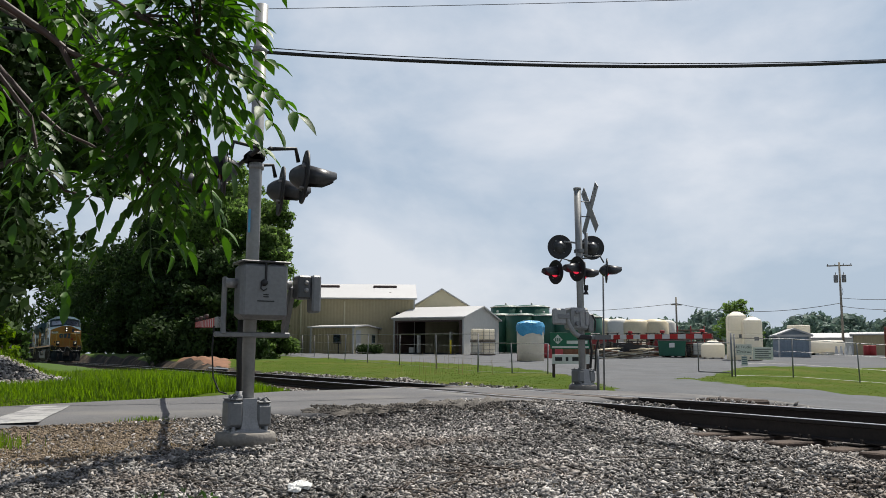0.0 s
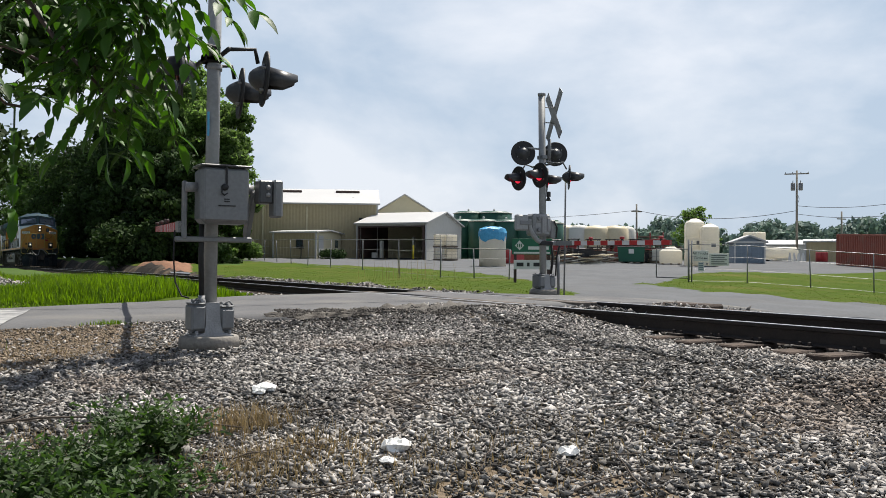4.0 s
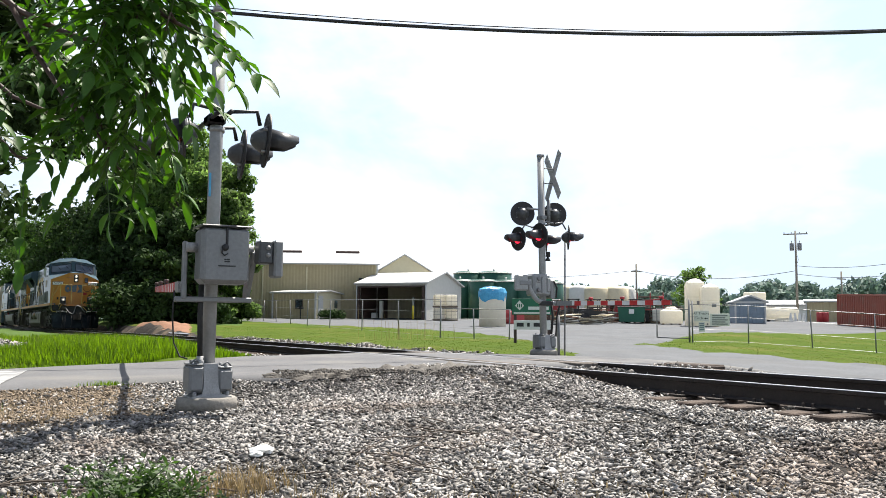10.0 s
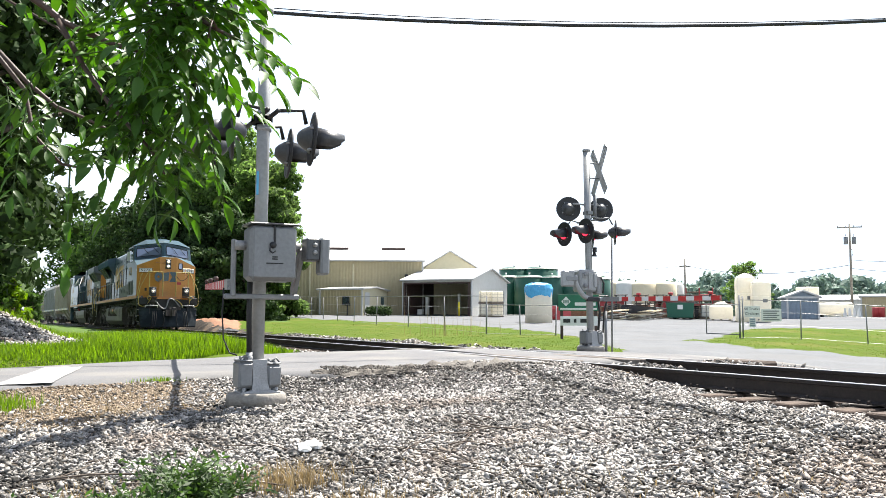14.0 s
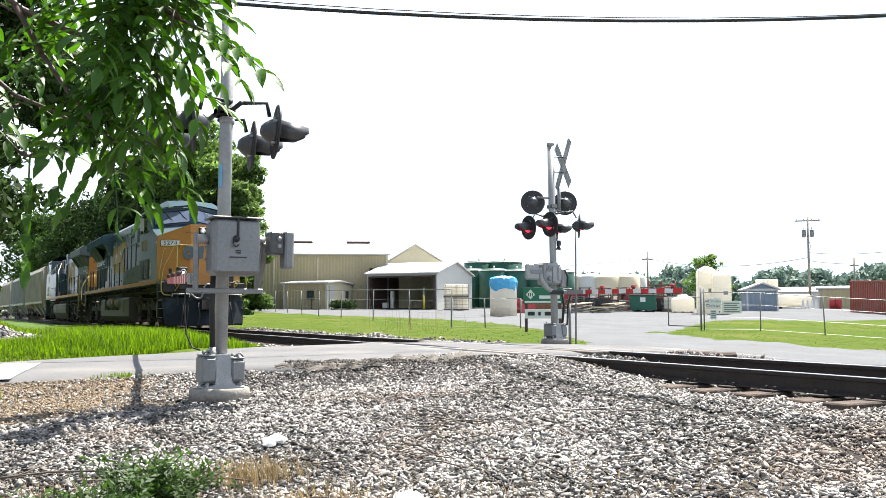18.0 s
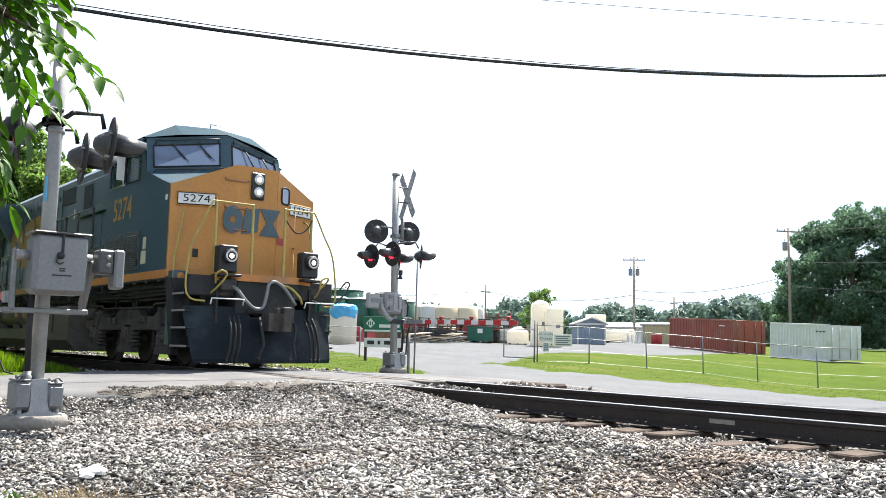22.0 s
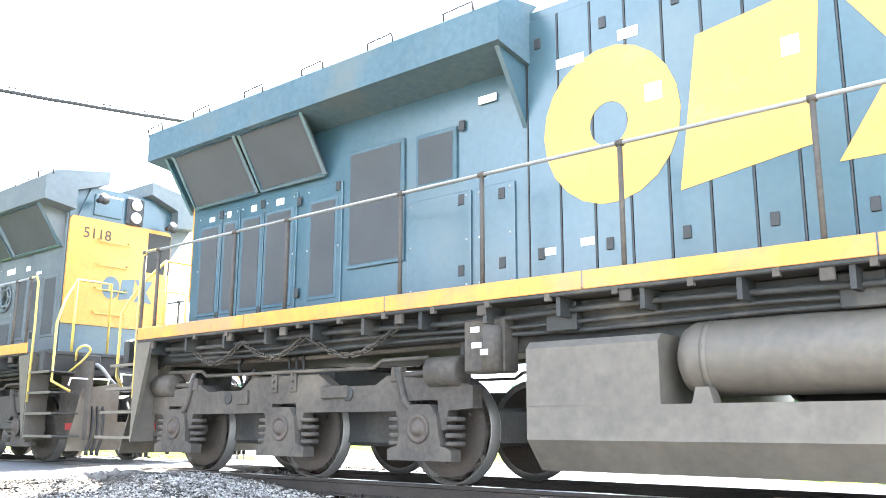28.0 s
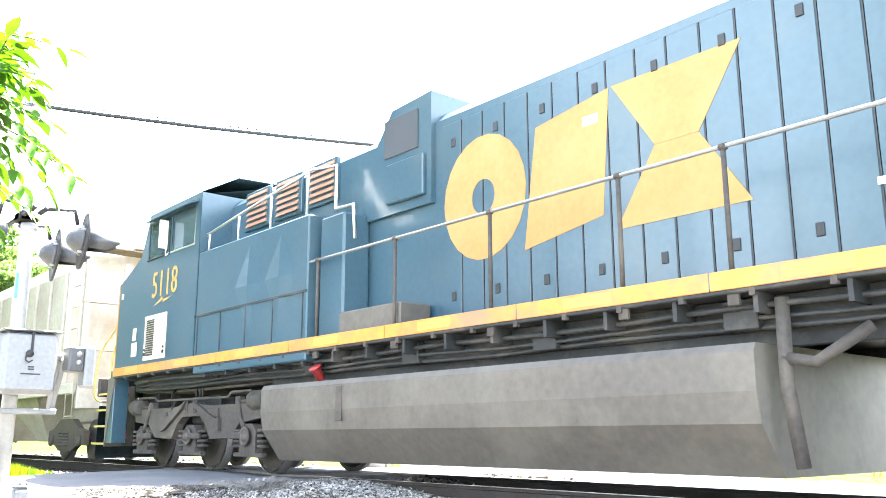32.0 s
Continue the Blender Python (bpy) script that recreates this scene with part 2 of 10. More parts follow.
M = dict(
    # Bed colour is near-black to paint the shade in gaps between stones.
    gravel=mat("crushed stone bed, near-black as gap shade", (0.053, 0.048, 0.043), (0.014, 0.013, 0.012), 0.9, scale=1.1, fine=26, bump=0.9, dirt=(0.19, 0.145, 0.105), dirt_scale=0.5, dirt_lim=(0.52, 0.7), spec=0.08),
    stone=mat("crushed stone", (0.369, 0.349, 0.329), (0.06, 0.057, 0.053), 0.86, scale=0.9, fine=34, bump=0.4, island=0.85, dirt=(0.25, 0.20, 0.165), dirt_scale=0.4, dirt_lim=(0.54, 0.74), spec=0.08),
    pebble=mat("tan pebbles", (0.245, 0.20, 0.15), (0.115, 0.09, 0.068), 0.9, scale=0.9, fine=30, bump=0.3, island=0.6, spec=0.08),
    dirt=mat("tan dirt with pebbles", (0.215, 0.17, 0.122), (0.11, 0.085, 0.062), 0.95, scale=1.5, fine=35, bump=0.8, spec=0.08),
    clay=mat("red clay bank", (0.26, 0.13, 0.07), (0.13, 0.065, 0.04), 0.95, scale=1.2, fine=9, bump=0.8),
    lawn=mat("mown grass ground", (0.066, 0.098, 0.011), (0.042, 0.072, 0.008), 0.95, scale=0.35, fine=9, bump=0.9, dirt=(0.115, 0.108, 0.03), dirt_scale=0.16, dirt_lim=(0.5, 0.75), spec=0.05),
    yard=mat("pale gravel yard", (0.142, 0.148, 0.156), (0.098, 0.102, 0.108), 0.95, scale=0.4, fine=14, bump=0.5, dirt=(0.118, 0.118, 0.118), dirt_scale=0.25, spec=0.08),
    field=mat("distant rough grass", (0.075, 0.12, 0.028), (0.045, 0.08, 0.02), 0.95, scale=0.05, fine=1.5, bump=0.5, spec=0.08),
    asphalt=mat("worn grey asphalt", (0.126, 0.126, 0.129), (0.078, 0.078, 0.082), 0.9, scale=0.7, fine=60, bump=0.35, dirt=(0.19, 0.18, 0.16), dirt_scale=0.5, dirt_lim=(0.5, 0.8)),
    patch=mat("dark asphalt apron", (0.109, 0.099, 0.088), (0.058, 0.053, 0.048), 0.92, scale=1.1, fine=30, bump=0.9, island=0.5, dirt=(0.17, 0.155, 0.135), dirt_scale=1.4, dirt_lim=(0.5, 0.75)),
    plank=mat("weathered crossing timber", (0.156, 0.136, 0.119), (0.082, 0.068, 0.058), 0.9, scale=1.4, fine=25, bump=0.5),
    paint=mat("worn white road paint", (0.374, 0.374, 0.367), (0.245, 0.245, 0.238), 0.8, scale=2, fine=30, bump=0.2, dirt=(0.17, 0.17, 0.175), dirt_scale=3.2, dirt_lim=(0.46, 0.58)),
    # Rust tone taken down so that the colour holds the rails' backlit shade.
    rail=mat("rusty rail darkened as backlit", (0.032, 0.024, 0.02), (0.015, 0.012, 0.011), 0.8, 0.0, scale=3, fine=40, bump=0.2),
    railtop=mat("polished rail head", (0.52, 0.51, 0.50), (0.40, 0.38, 0.37), 0.28, 0.9, scale=4, fine=60, bump=0.05),
    tie=mat("creosoted timber tie", (0.083, 0.061, 0.048), (0.038, 0.028, 0.024), 0.92, scale=2, fine=30, bump=0.7, dirt=(0.11, 0.075, 0.055), dirt_scale=2.0),
    galv=mat("galvanised grey metal", (0.20, 0.205, 0.21), (0.145, 0.15, 0.155), 0.5, 0.25, scale=2.0, fine=30, bump=0.08, dirt=(0.26, 0.25, 0.24), dirt_scale=2.4, dirt_lim=(0.58, 0.8)),
    zinc=mat("pale zinc-grey pole", (0.30, 0.305, 0.305), (0.215, 0.22, 0.22), 0.5, 0.2, scale=2.0, fine=30, bump=0.06, dirt=(0.22, 0.215, 0.205), dirt_scale=2.0, dirt_lim=(0.58, 0.8)),
    cast=mat("cast aluminium", (0.32, 0.32, 0.32), (0.22, 0.22, 0.22), 0.55, 0.3, scale=5, fine=60, bump=0.2),
    black=mat("matt black paint", (0.022, 0.022, 0.024), (0.014, 0.014, 0.015), 0.55, scale=4, fine=50, bump=0.1),
    lampgrey=mat("dark grey lamp paint", (0.066, 0.069, 0.074), (0.045, 0.047, 0.051), 0.38, scale=4, fine=50, bump=0.08),
    concrete=mat("old concrete", (0.26, 0.24, 0.215), (0.163, 0.15, 0.13), 0.92, scale=3, fine=30, bump=0.5),
    redlens=mat("lit red signal lens", (0.5, 0.02, 0.03), (0.4, 0.015, 0.02), 0.2, scale=4, fine=40, bump=0, emit=(1.0, 0.03, 0.08, 0.55)),
    redoff=mat("dark unlit red signal lens", (0.10, 0.008, 0.01), (0.07, 0.006, 0.008), 0.15, scale=4, fine=40, bump=0),
    red=mat("red reflective stripe", (0.52, 0.035, 0.035), (0.40, 0.03, 0.03), 0.5, scale=4, fine=40, bump=0.05),
    white=mat("white paint", (0.671, 0.671, 0.654), (0.568, 0.568, 0.55), 0.55, scale=2, fine=40, bump=0.05, dirt=(0.5, 0.48, 0.44), dirt_scale=3, dirt_lim=(0.6, 0.85)),
    rubber=mat("black rubber", (0.02, 0.02, 0.02), (0.012, 0.012, 0.012), 0.7, scale=5, fine=40, bump=0.1),
    blue=mat("dark blue locomotive paint", (0.036, 0.074, 0.098), (0.025, 0.056, 0.076), 0.30, spec=0.5, scale=0.7, fine=14, bump=0.03, dirt=(0.058, 0.080, 0.088), dirt_scale=0.8, dirt_lim=(0.5, 0.85)),
    roofblue=mat("dusty blue roof paint", (0.075, 0.112, 0.136), (0.05, 0.082, 0.104), 1.0, spec=0.0, scale=0.7, fine=14, bump=0.05, dirt=(0.09, 0.108, 0.115), dirt_scale=1.2),
    yellow=mat("golden yellow locomotive paint", (0.46, 0.205, 0.04), (0.37, 0.16, 0.032), 0.42, scale=0.9, fine=16, bump=0.03, dirt=(0.28, 0.16, 0.06), dirt_scale=1.1, dirt_lim=(0.55, 0.85)),
    stripe=mat("reflective yellow sill stripe", (0.55, 0.215, 0.03), (0.38, 0.14, 0.035), 0.5, scale=1.6, fine=9, bump=0.03, dirt=(0.22, 0.13, 0.08), dirt_scale=0.9, dirt_lim=(0.48, 0.72)),
    lemon=mat("bright yellow lettering paint", (0.43, 0.245, 0.055), (0.36, 0.20, 0.045), 0.5, scale=1.2, fine=16, bump=0.03, dirt=(0.42, 0.34, 0.12), dirt_scale=1.6, dirt_lim=(0.6, 0.9)),
    oldlemon=mat("faded orange emblem paint", (0.34, 0.18, 0.055), (0.28, 0.14, 0.042), 0.6, scale=0.8, fine=15, bump=0.03, dirt=(0.30, 0.19, 0.07), dirt_scale=1.3, dirt_lim=(0.45, 0.7)),
    grab=mat("yellow handrail paint", (0.42, 0.33, 0.08), (0.30, 0.235, 0.06), 0.5, scale=5, fine=30, bump=0.05, dirt=(0.2, 0.17, 0.1), dirt_scale=4),
    # Both underframe colours are lowered to include the shade beneath the train.
    under=mat("road-dust grey underframe, darkened for shade", (0.063, 0.054, 0.046), (0.029, 0.025, 0.023), 0.85, scale=1.4, fine=18, bump=0.25, dirt=(0.11, 0.093, 0.073), dirt_scale=1.3, dirt_lim=(0.5, 0.8)),
    darkunder=mat("black greasy underframe, deepened for shade", (0.022, 0.024, 0.025), (0.013, 0.013, 0.014), 0.7, scale=2, fine=20, bump=0.2, dirt=(0.07, 0.062, 0.054), dirt_scale=1.6),
    plow=mat("dark weathered plow paint", (0.007, 0.013, 0.017), (0.005, 0.009, 0.012), 0.6, spec=0.18, scale=1.6, fine=14, bump=0.05, dirt=(0.035, 0.05, 0.058), dirt_scale=1.2, dirt_lim=(0.5, 0.85)),
    silver=mat("weathered grey hood panel", (0.092, 0.108, 0.117), (0.066, 0.08, 0.09), 0.55, 0.15, scale=0.9, fine=12, bump=0.05, dirt=(0.118, 0.13, 0.135), dirt_scale=0.9, dirt_lim=(0.48, 0.8)),
    wheel=mat("worn wheel steel", (0.075, 0.06, 0.05), (0.045, 0.037, 0.033), 0.7, 0.2, scale=3, fine=30, bump=0.1),
    tread=mat("bright wheel tread", (0.17, 0.16, 0.15), (0.11, 0.105, 0.10), 0.5, 0.6, scale=4, fine=40, bump=0.02),
    tank=mat("dusty dark tank paint", (0.092, 0.08, 0.066), (0.06, 0.053, 0.046), 0.6, scale=0.7, fine=12, bump=0.08, dirt=(0.135, 0.12, 0.10), dirt_scale=0.9, dirt_lim=(0.48, 0.8)),
    grille=mat("dark radiator grille", (0.046, 0.05, 0.055), (0.032, 0.035, 0.038), 0.75, scale=2, fine=260, bump=0.4),
    slat=mat("rust-brown louvre slat", (0.33, 0.17, 0.10), (0.22, 0.11, 0.07), 0.7, scale=3, fine=30, bump=0.1),
    glass=glass_mat("cab glass", (0.24, 0.36, 0.42)),
    # Opaque pane; blue base and metallic share stand in for the reflected sky.
    shield=mat("windshield glass, sky reflection in its colour", (0.20, 0.23, 0.31), (0.16, 0.19, 0.27), 0.05, 0.35, scale=0.5, fine=3, bump=0.0, spec=1.0),
    eqgrey=mat("dark grey-green equipment paint", (0.075, 0.085, 0.082), (0.05, 0.058, 0.057), 0.6, scale=1, fine=14, bump=0.05, dirt=(0.075, 0.075, 0.065), dirt_scale=1.1),
    cabin=mat("dark cab interior", (0.03, 0.03, 0.03), (0.02, 0.02, 0.02), 0.8),
    lamp=mat("lit headlamp", (0.9, 0.85, 0.75), (0.8, 0.75, 0.65), 0.15, scale=4, fine=60, bump=0.0, emit=(1.0, 0.82, 0.56, 2.2)),
    ditch=mat("lit ditch lamp", (0.9, 0.85, 0.75), (0.8, 0.75, 0.65), 0.15, scale=4, fine=60, bump=0.0, emit=(1.0, 0.80, 0.55, 1.2)),
    chrome=mat("bare steel", (0.5, 0.5, 0.5), (0.38, 0.37, 0.36), 0.35, 0.85, scale=4, fine=50, bump=0.05),
    hopper=mat("dusty tan hopper paint", (0.40, 0.36, 0.30), (0.30, 0.27, 0.225), 0.75, scale=0.6, fine=10, bump=0.08, dirt=(0.22, 0.17, 0.12), dirt_scale=0.7, dirt_lim=(0.5, 0.8)),
    hopper2=mat("grey hopper paint", (0.30, 0.30, 0.29), (0.22, 0.22, 0.215), 0.75, scale=0.6, fine=10, bump=0.08, dirt=(0.17, 0.14, 0.11), dirt_scale=0.7, dirt_lim=(0.5, 0.8)),
    bark=mat("tree bark", (0.12, 0.095, 0.075), (0.06, 0.048, 0.04), 0.95, scale=3, fine=14, bump=0.9),
    shortgrass=mat("mown grass blades", (0.082, 0.118, 0.015), (0.054, 0.086, 0.010), 0.8, scale=0.4, fine=8, bump=0, island=0.3, trans=0.15, spec=0.08),
    leaf=mat("fresh green leaf", (0.043, 0.101, 0.015), (0.026, 0.067, 0.009), 0.5, scale=3, fine=30, bump=0.1, island=0.55, trans=0.30, spec=0.28),
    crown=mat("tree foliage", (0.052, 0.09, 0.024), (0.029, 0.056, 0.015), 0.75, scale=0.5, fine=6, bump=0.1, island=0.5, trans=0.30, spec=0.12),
    # Copies of the foliage: sunny has sunlight in its colour, crown2 backlit shade.
    sunny=mat("tree foliage lightened for sun", (0.105, 0.155, 0.05), (0.06, 0.10, 0.03), 0.75, scale=0.5, fine=6, bump=0.1, island=0.5, trans=0.50, spec=0.12),
    crown2=mat("tree foliage darkened as backlit", (0.04, 0.069, 0.021), (0.02, 0.038, 0.012), 0.75, scale=0.5, fine=6, bump=0.1, island=0.55, trans=0.10, spec=0.12),
    # Foliage paled and blued so that its colour holds the haze.
    crown3=mat("green tree foliage blued for haze", (0.098, 0.155, 0.100), (0.062, 0.104, 0.066), 0.75, scale=0.5, fine=6, bump=0.1, island=0.4, trans=0.34, spec=0.12),
    # Pale bluish tone carries the distance haze; there is no air effect.
    far=mat("distant foliage, haze in its colour", (0.13, 0.18, 0.15), (0.10, 0.145, 0.12), 0.8, scale=0.1, fine=2, bump=0.1, island=0.3, trans=0.15),
    grass=mat("bright tall grass blades", (0.113, 0.18, 0.025), (0.077, 0.131, 0.018), 0.6, scale=1, fine=8, bump=0, island=0.35, trans=0.42, spec=0.08),
    drygrass=mat("dry straw blades", (0.24, 0.185, 0.10), (0.15, 0.11, 0.058), 0.8, scale=2, fine=8, bump=0, island=0.4, trans=0.2),
    weed=mat("dark green weed leaf", (0.045, 0.085, 0.02), (0.028, 0.055, 0.013), 0.6, scale=4, fine=20, bump=0, island=0.4, trans=0.3),
    wood=mat("weathered wood", (0.19, 0.15, 0.11), (0.10, 0.08, 0.06), 0.9, scale=2, fine=20, bump=0.4),
    pole=mat("utility pole timber", (0.27, 0.245, 0.20), (0.17, 0.15, 0.125), 0.92, scale=1.5, fine=20, bump=0.5),
    tan=mat("tan metal siding", (0.396, 0.335, 0.206), (0.344, 0.288, 0.172), 0.7, scale=0.3, fine=3, bump=0.05),
    cream=mat("cream metal siding", (0.568, 0.516, 0.361), (0.516, 0.464, 0.318), 0.7, scale=0.3, fine=3, bump=0.05),
    pale=mat("off-white metal siding", (0.568, 0.559, 0.516), (0.499, 0.49, 0.447), 0.7, scale=0.4, fine=4, bump=0.05),
    roofw=mat("white metal roof", (0.479, 0.479, 0.473), (0.431, 0.431, 0.426), 0.5, scale=0.3, fine=4, bump=0.05),
    brown=mat("dark brown trim", (0.06, 0.035, 0.03), (0.04, 0.025, 0.02), 0.6),
    greentank=mat("dark green tank", (0.018, 0.085, 0.055), (0.013, 0.065, 0.042), 0.45, scale=0.5, fine=8, bump=0.03),
    poly=mat("white polyethylene", (0.624, 0.601, 0.538), (0.562, 0.538, 0.476), 0.5, scale=0.6, fine=6, bump=0.03, trans=0.30),
    beige=mat("beige tank", (0.58, 0.50, 0.34), (0.50, 0.43, 0.29), 0.55, scale=0.5, fine=6, bump=0.03),
    tarp=mat("bright blue tarpaulin", (0.09, 0.38, 0.62), (0.04, 0.26, 0.48), 0.5, scale=4, fine=12, bump=0.6),
    contred=mat("rust red container", (0.258, 0.065, 0.039), (0.189, 0.047, 0.03), 0.65, scale=0.5, fine=6, bump=0.1, dirt=(0.2, 0.1, 0.07), dirt_scale=0.8),
    contwhite=mat("white container", (0.66, 0.67, 0.66), (0.56, 0.57, 0.56), 0.6, scale=0.5, fine=6, bump=0.05, dirt=(0.45, 0.40, 0.34), dirt_scale=0.6, dirt_lim=(0.55, 0.8)),
    shedblue=mat("blue-grey shed siding", (0.20, 0.25, 0.30), (0.15, 0.19, 0.235), 0.7, scale=0.5, fine=6),
    signgreen=mat("green sign face", (0.01, 0.13, 0.07), (0.008, 0.105, 0.055), 0.45, scale=2, fine=30, bump=0.02),
    dumpster=mat("green dumpster paint", (0.012, 0.10, 0.06), (0.01, 0.08, 0.05), 0.55, scale=1, fine=10),
    truckblue=mat("blue car paint", (0.02, 0.06, 0.28), (0.015, 0.045, 0.22), 0.25, scale=1, fine=10, bump=0.01),
    machine=mat("red machine paint", (0.36, 0.035, 0.04), (0.26, 0.03, 0.03), 0.5, scale=1, fine=10),
    caryel=mat("yellow guard plastic", (0.75, 0.58, 0.03), (0.62, 0.48, 0.03), 0.5, scale=2, fine=20),
    wire=mat("black cable", (0.02, 0.02, 0.022), (0.014, 0.014, 0.015), 0.6, scale=3, fine=20, bump=0.05),
    litter=mat("white litter", (0.78, 0.78, 0.76), (0.62, 0.62, 0.6), 0.7, scale=8, fine=40, bump=0.2),
)

# ---------------------------------------------------------------- mesh building


class Mesh:
    """Collects pieces of one part; every piece takes the material slot that is current."""

    def __init__(self):
        self.v, self.f, self.s, self.slot, self.smooth, self.sm, self.cuts = [], [], [], 0, [], False, []

    def add(self, verts, faces):
        k = len(self.v)
        self.cuts.append((k, len(self.f)))
        self.v += [tuple(p) for p in verts]
        self.f += [tuple(i + k for i in f) for f in faces]
        self.s += [self.slot] * len(faces)
        self.smooth += [self.sm] * len(faces)
        return self

    def box(self, x0, x1, y0, y1, z0, z1, c=0.0):
        """A box; c cuts its edges."""
        x0, x1, y0, y1, z0, z1 = min(x0, x1), max(x0, x1), min(y0, y1), max(y0, y1), min(z0, z1), max(z0, z1)
        c = min(c, (x1 - x0) * 0.45, (y1 - y0) * 0.45, (z1 - z0) * 0.45)
        if c <= 0:
            v = [(x, y, z) for x in (x0, x1) for y in (y0, y1) for z in (z0, z1)]
            return self.add(v, [(0, 1, 3, 2), (4, 6, 7, 5), (0, 4, 5, 1), (2, 3, 7, 6), (0, 2, 6, 4), (1, 5, 7, 3)])
        v, idx = [], {}
        for i, (x, dx) in enumerate(((x0, c), (x1, -c))):
            for j, (y, dy) in enumerate(((y0, c), (y1, -c))):
                for k, (z, dz) in enumerate(((z0, c), (z1, -c))):
                    for a, p in enumerate(((x, y + dy, z + dz), (x + dx, y, z + dz), (x + dx, y + dy, z))):
                        idx[i, j, k, a] = len(v)
                        v.append(p)
        q = ((0, 0), (0, 1), (1, 1), (1, 0))
        f = []
        for e in (0, 1):
            f += [[idx[e, a, b, 0] for a, b in q], [idx[a, e, b, 1] for a, b in q], [idx[a, b, e, 2] for a, b in q]]
        for a in (0, 1):
            for b in (0, 1):
                f += [(idx[a, b, 0, 0], idx[a, b, 0, 1], idx[a, b, 1, 1], idx[a, b, 1, 0]),
                      (idx[a, 0, b, 0], idx[a, 0, b, 2], idx[a, 1, b, 2], idx[a, 1, b, 0]),
                      (idx[0, a, b, 1], idx[0, a, b, 2], idx[1, a, b, 2], idx[1, a, b, 1])]
                for g in (0, 1):
                    f.append((idx[a, b, g, 0], idx[a, b, g, 1], idx[a, b, g, 2]))
        return self.add(v, f)

    def prism(self, poly, axis, a, b):
        """A polygon drawn in the two other axes (in x, y, z order), swept from a to b along axis."""
        def put(p, t):
            q = list(p)
            q.insert("xyz".index(axis), t)
            return q
        n = len(poly)
        v = [put(p, a) for p in poly] + [put(p, b) for p in poly]
        f = [tuple(range(n)), tuple(range(2 * n - 1, n - 1, -1))] + [(i, (i + 1) % n, n + (i + 1) % n, n + i) for i in range(n)]
        return self.add(v, f)

    def loft(self, rings, cap=True):
        """Skin over rings of equal length."""
        n = len(rings[0])
        v = [p for r in rings for p in r]
        f = [(k * n + i, k * n + (i + 1) % n, (k + 1) * n + (i + 1) % n, (k + 1) * n + i) for k in range(len(rings) - 1) for i in range(n)]
        if cap:
            f += [tuple(range(n - 1, -1, -1)), tuple(range((len(rings) - 1) * n, len(rings) * n))]
        return self.add(v, f)

    def rod(self, p, q, r, r2=None, n=8):
        return self.tube((p, q), r, n, r2)

    def tube(self, pts, r, n=6, r2=None):
        """A round bar along points, tapering from r to r2."""
        pts = [Vector(p) for p in pts]
        r2 = r if r2 is None else r2
        rings = []
        up = None
        for i, p in enumerate(pts):
            d = ((pts[min(i + 1, len(pts) - 1)] - p).normalized() + (p - pts[max(i - 1, 0)]).normalized())
            d = d.normalized() if d.length > 1e-6 else Vector((0, 0, 1))
            if up is None:
                up = Vector((0, 0, 1)) if abs(d.z) < 0.9 else Vector((1, 0, 0))
            a = d.cross(up).normalized()
            up = a.cross(d).normalized()
            w = r + (r2 - r) * i / max(1, len(pts) - 1)
            rings.append([p + (a * math.cos(t) + up * math.sin(t)) * w for t in (2 * math.pi * k / n for k in range(n))])
        sm, self.sm = self.sm, n > 4
        self.loft(rings)
        self.sm = sm
        return self

    def bend(self, pts, r, n=8, k=5, r2=None):
        """A round bar that curves smoothly through points."""
        P = [Vector(p) for p in pts]
        out = []
        for i in range(len(P) - 1):
            a, b, c, e = P[max(i - 1, 0)], P[i], P[i + 1], P[min(i + 2, len(P) - 1)]
            for j in range(k):
                t = j / k
                out.append(0.5 * (2 * b + (c - a) * t + (2 * a - 5 * b + 4 * c - e) * t * t + (3 * b - a - 3 * c + e) * t ** 3))
        return self.tube(out + [P[-1]], r, n, r2)

    def lathe(self, profile, origin, axis, n=16):
        """A profile of (distance along axis, radius) turned round the axis at origin."""
        o, d = Vector(origin), Vector(axis).normalized()
        a = d.orthogonal().normalized()
        b = d.cross(a)
        rings = [[o + d * h + (a * math.cos(t) + b * math.sin(t)) * r for t in (2 * math.pi * k / n for k in range(n))] for h, r in profile]
        sm, self.sm = self.sm, True
        self.loft(rings)
        self.sm = sm
        return self

    def mesh(self, name, mats):
        me = bpy.data.meshes.new(name)
        me.from_pydata(self.v, [], self.f)
        for m in (mats if isinstance(mats, (list, tuple)) else [mats]):
            me.materials.append(M[m] if isinstance(m, str) else m)
        me.polygons.foreach_set("material_index", self.s)
        me.polygons.foreach_set("use_smooth", self.smooth)
        if len(self.f) < 6000:
            bm = bmesh.new()
            bm.from_mesh(me)
            bmesh.ops.recalc_face_normals(bm, faces=bm.faces)
            bm.to_mesh(me)
            bm.free()
        return me


def part(name, g, mats, parent, label=""):
    """One mesh object under a thing or a part."""
    ob = new(name, g.mesh(name, mats))
    ob.parent = parent
    return tagged(ob, label)


def pieces(name, g, mats, parent, label=""):
    """Every piece that was added to g as a part of its own."""
    ends = g.cuts[1:] + [(len(g.v), len(g.f))]
    for (v0, f0), (v1, f1) in zip(g.cuts, ends):
        h = Mesh()
        h.v = g.v[v0:v1]
        h.f = [tuple(i - v0 for i in f) for f in g.f[f0:f1]]
        h.s, h.smooth = g.s[f0:f1], g.smooth[f0:f1]
        last = part(name, h, mats, parent, label)
    return last


def thing(name, label, category, group="", kind="", at=None):
    e = new(name)
    e.empty_display_size = 0.2
    if at is not None:
        e.matrix_world = at
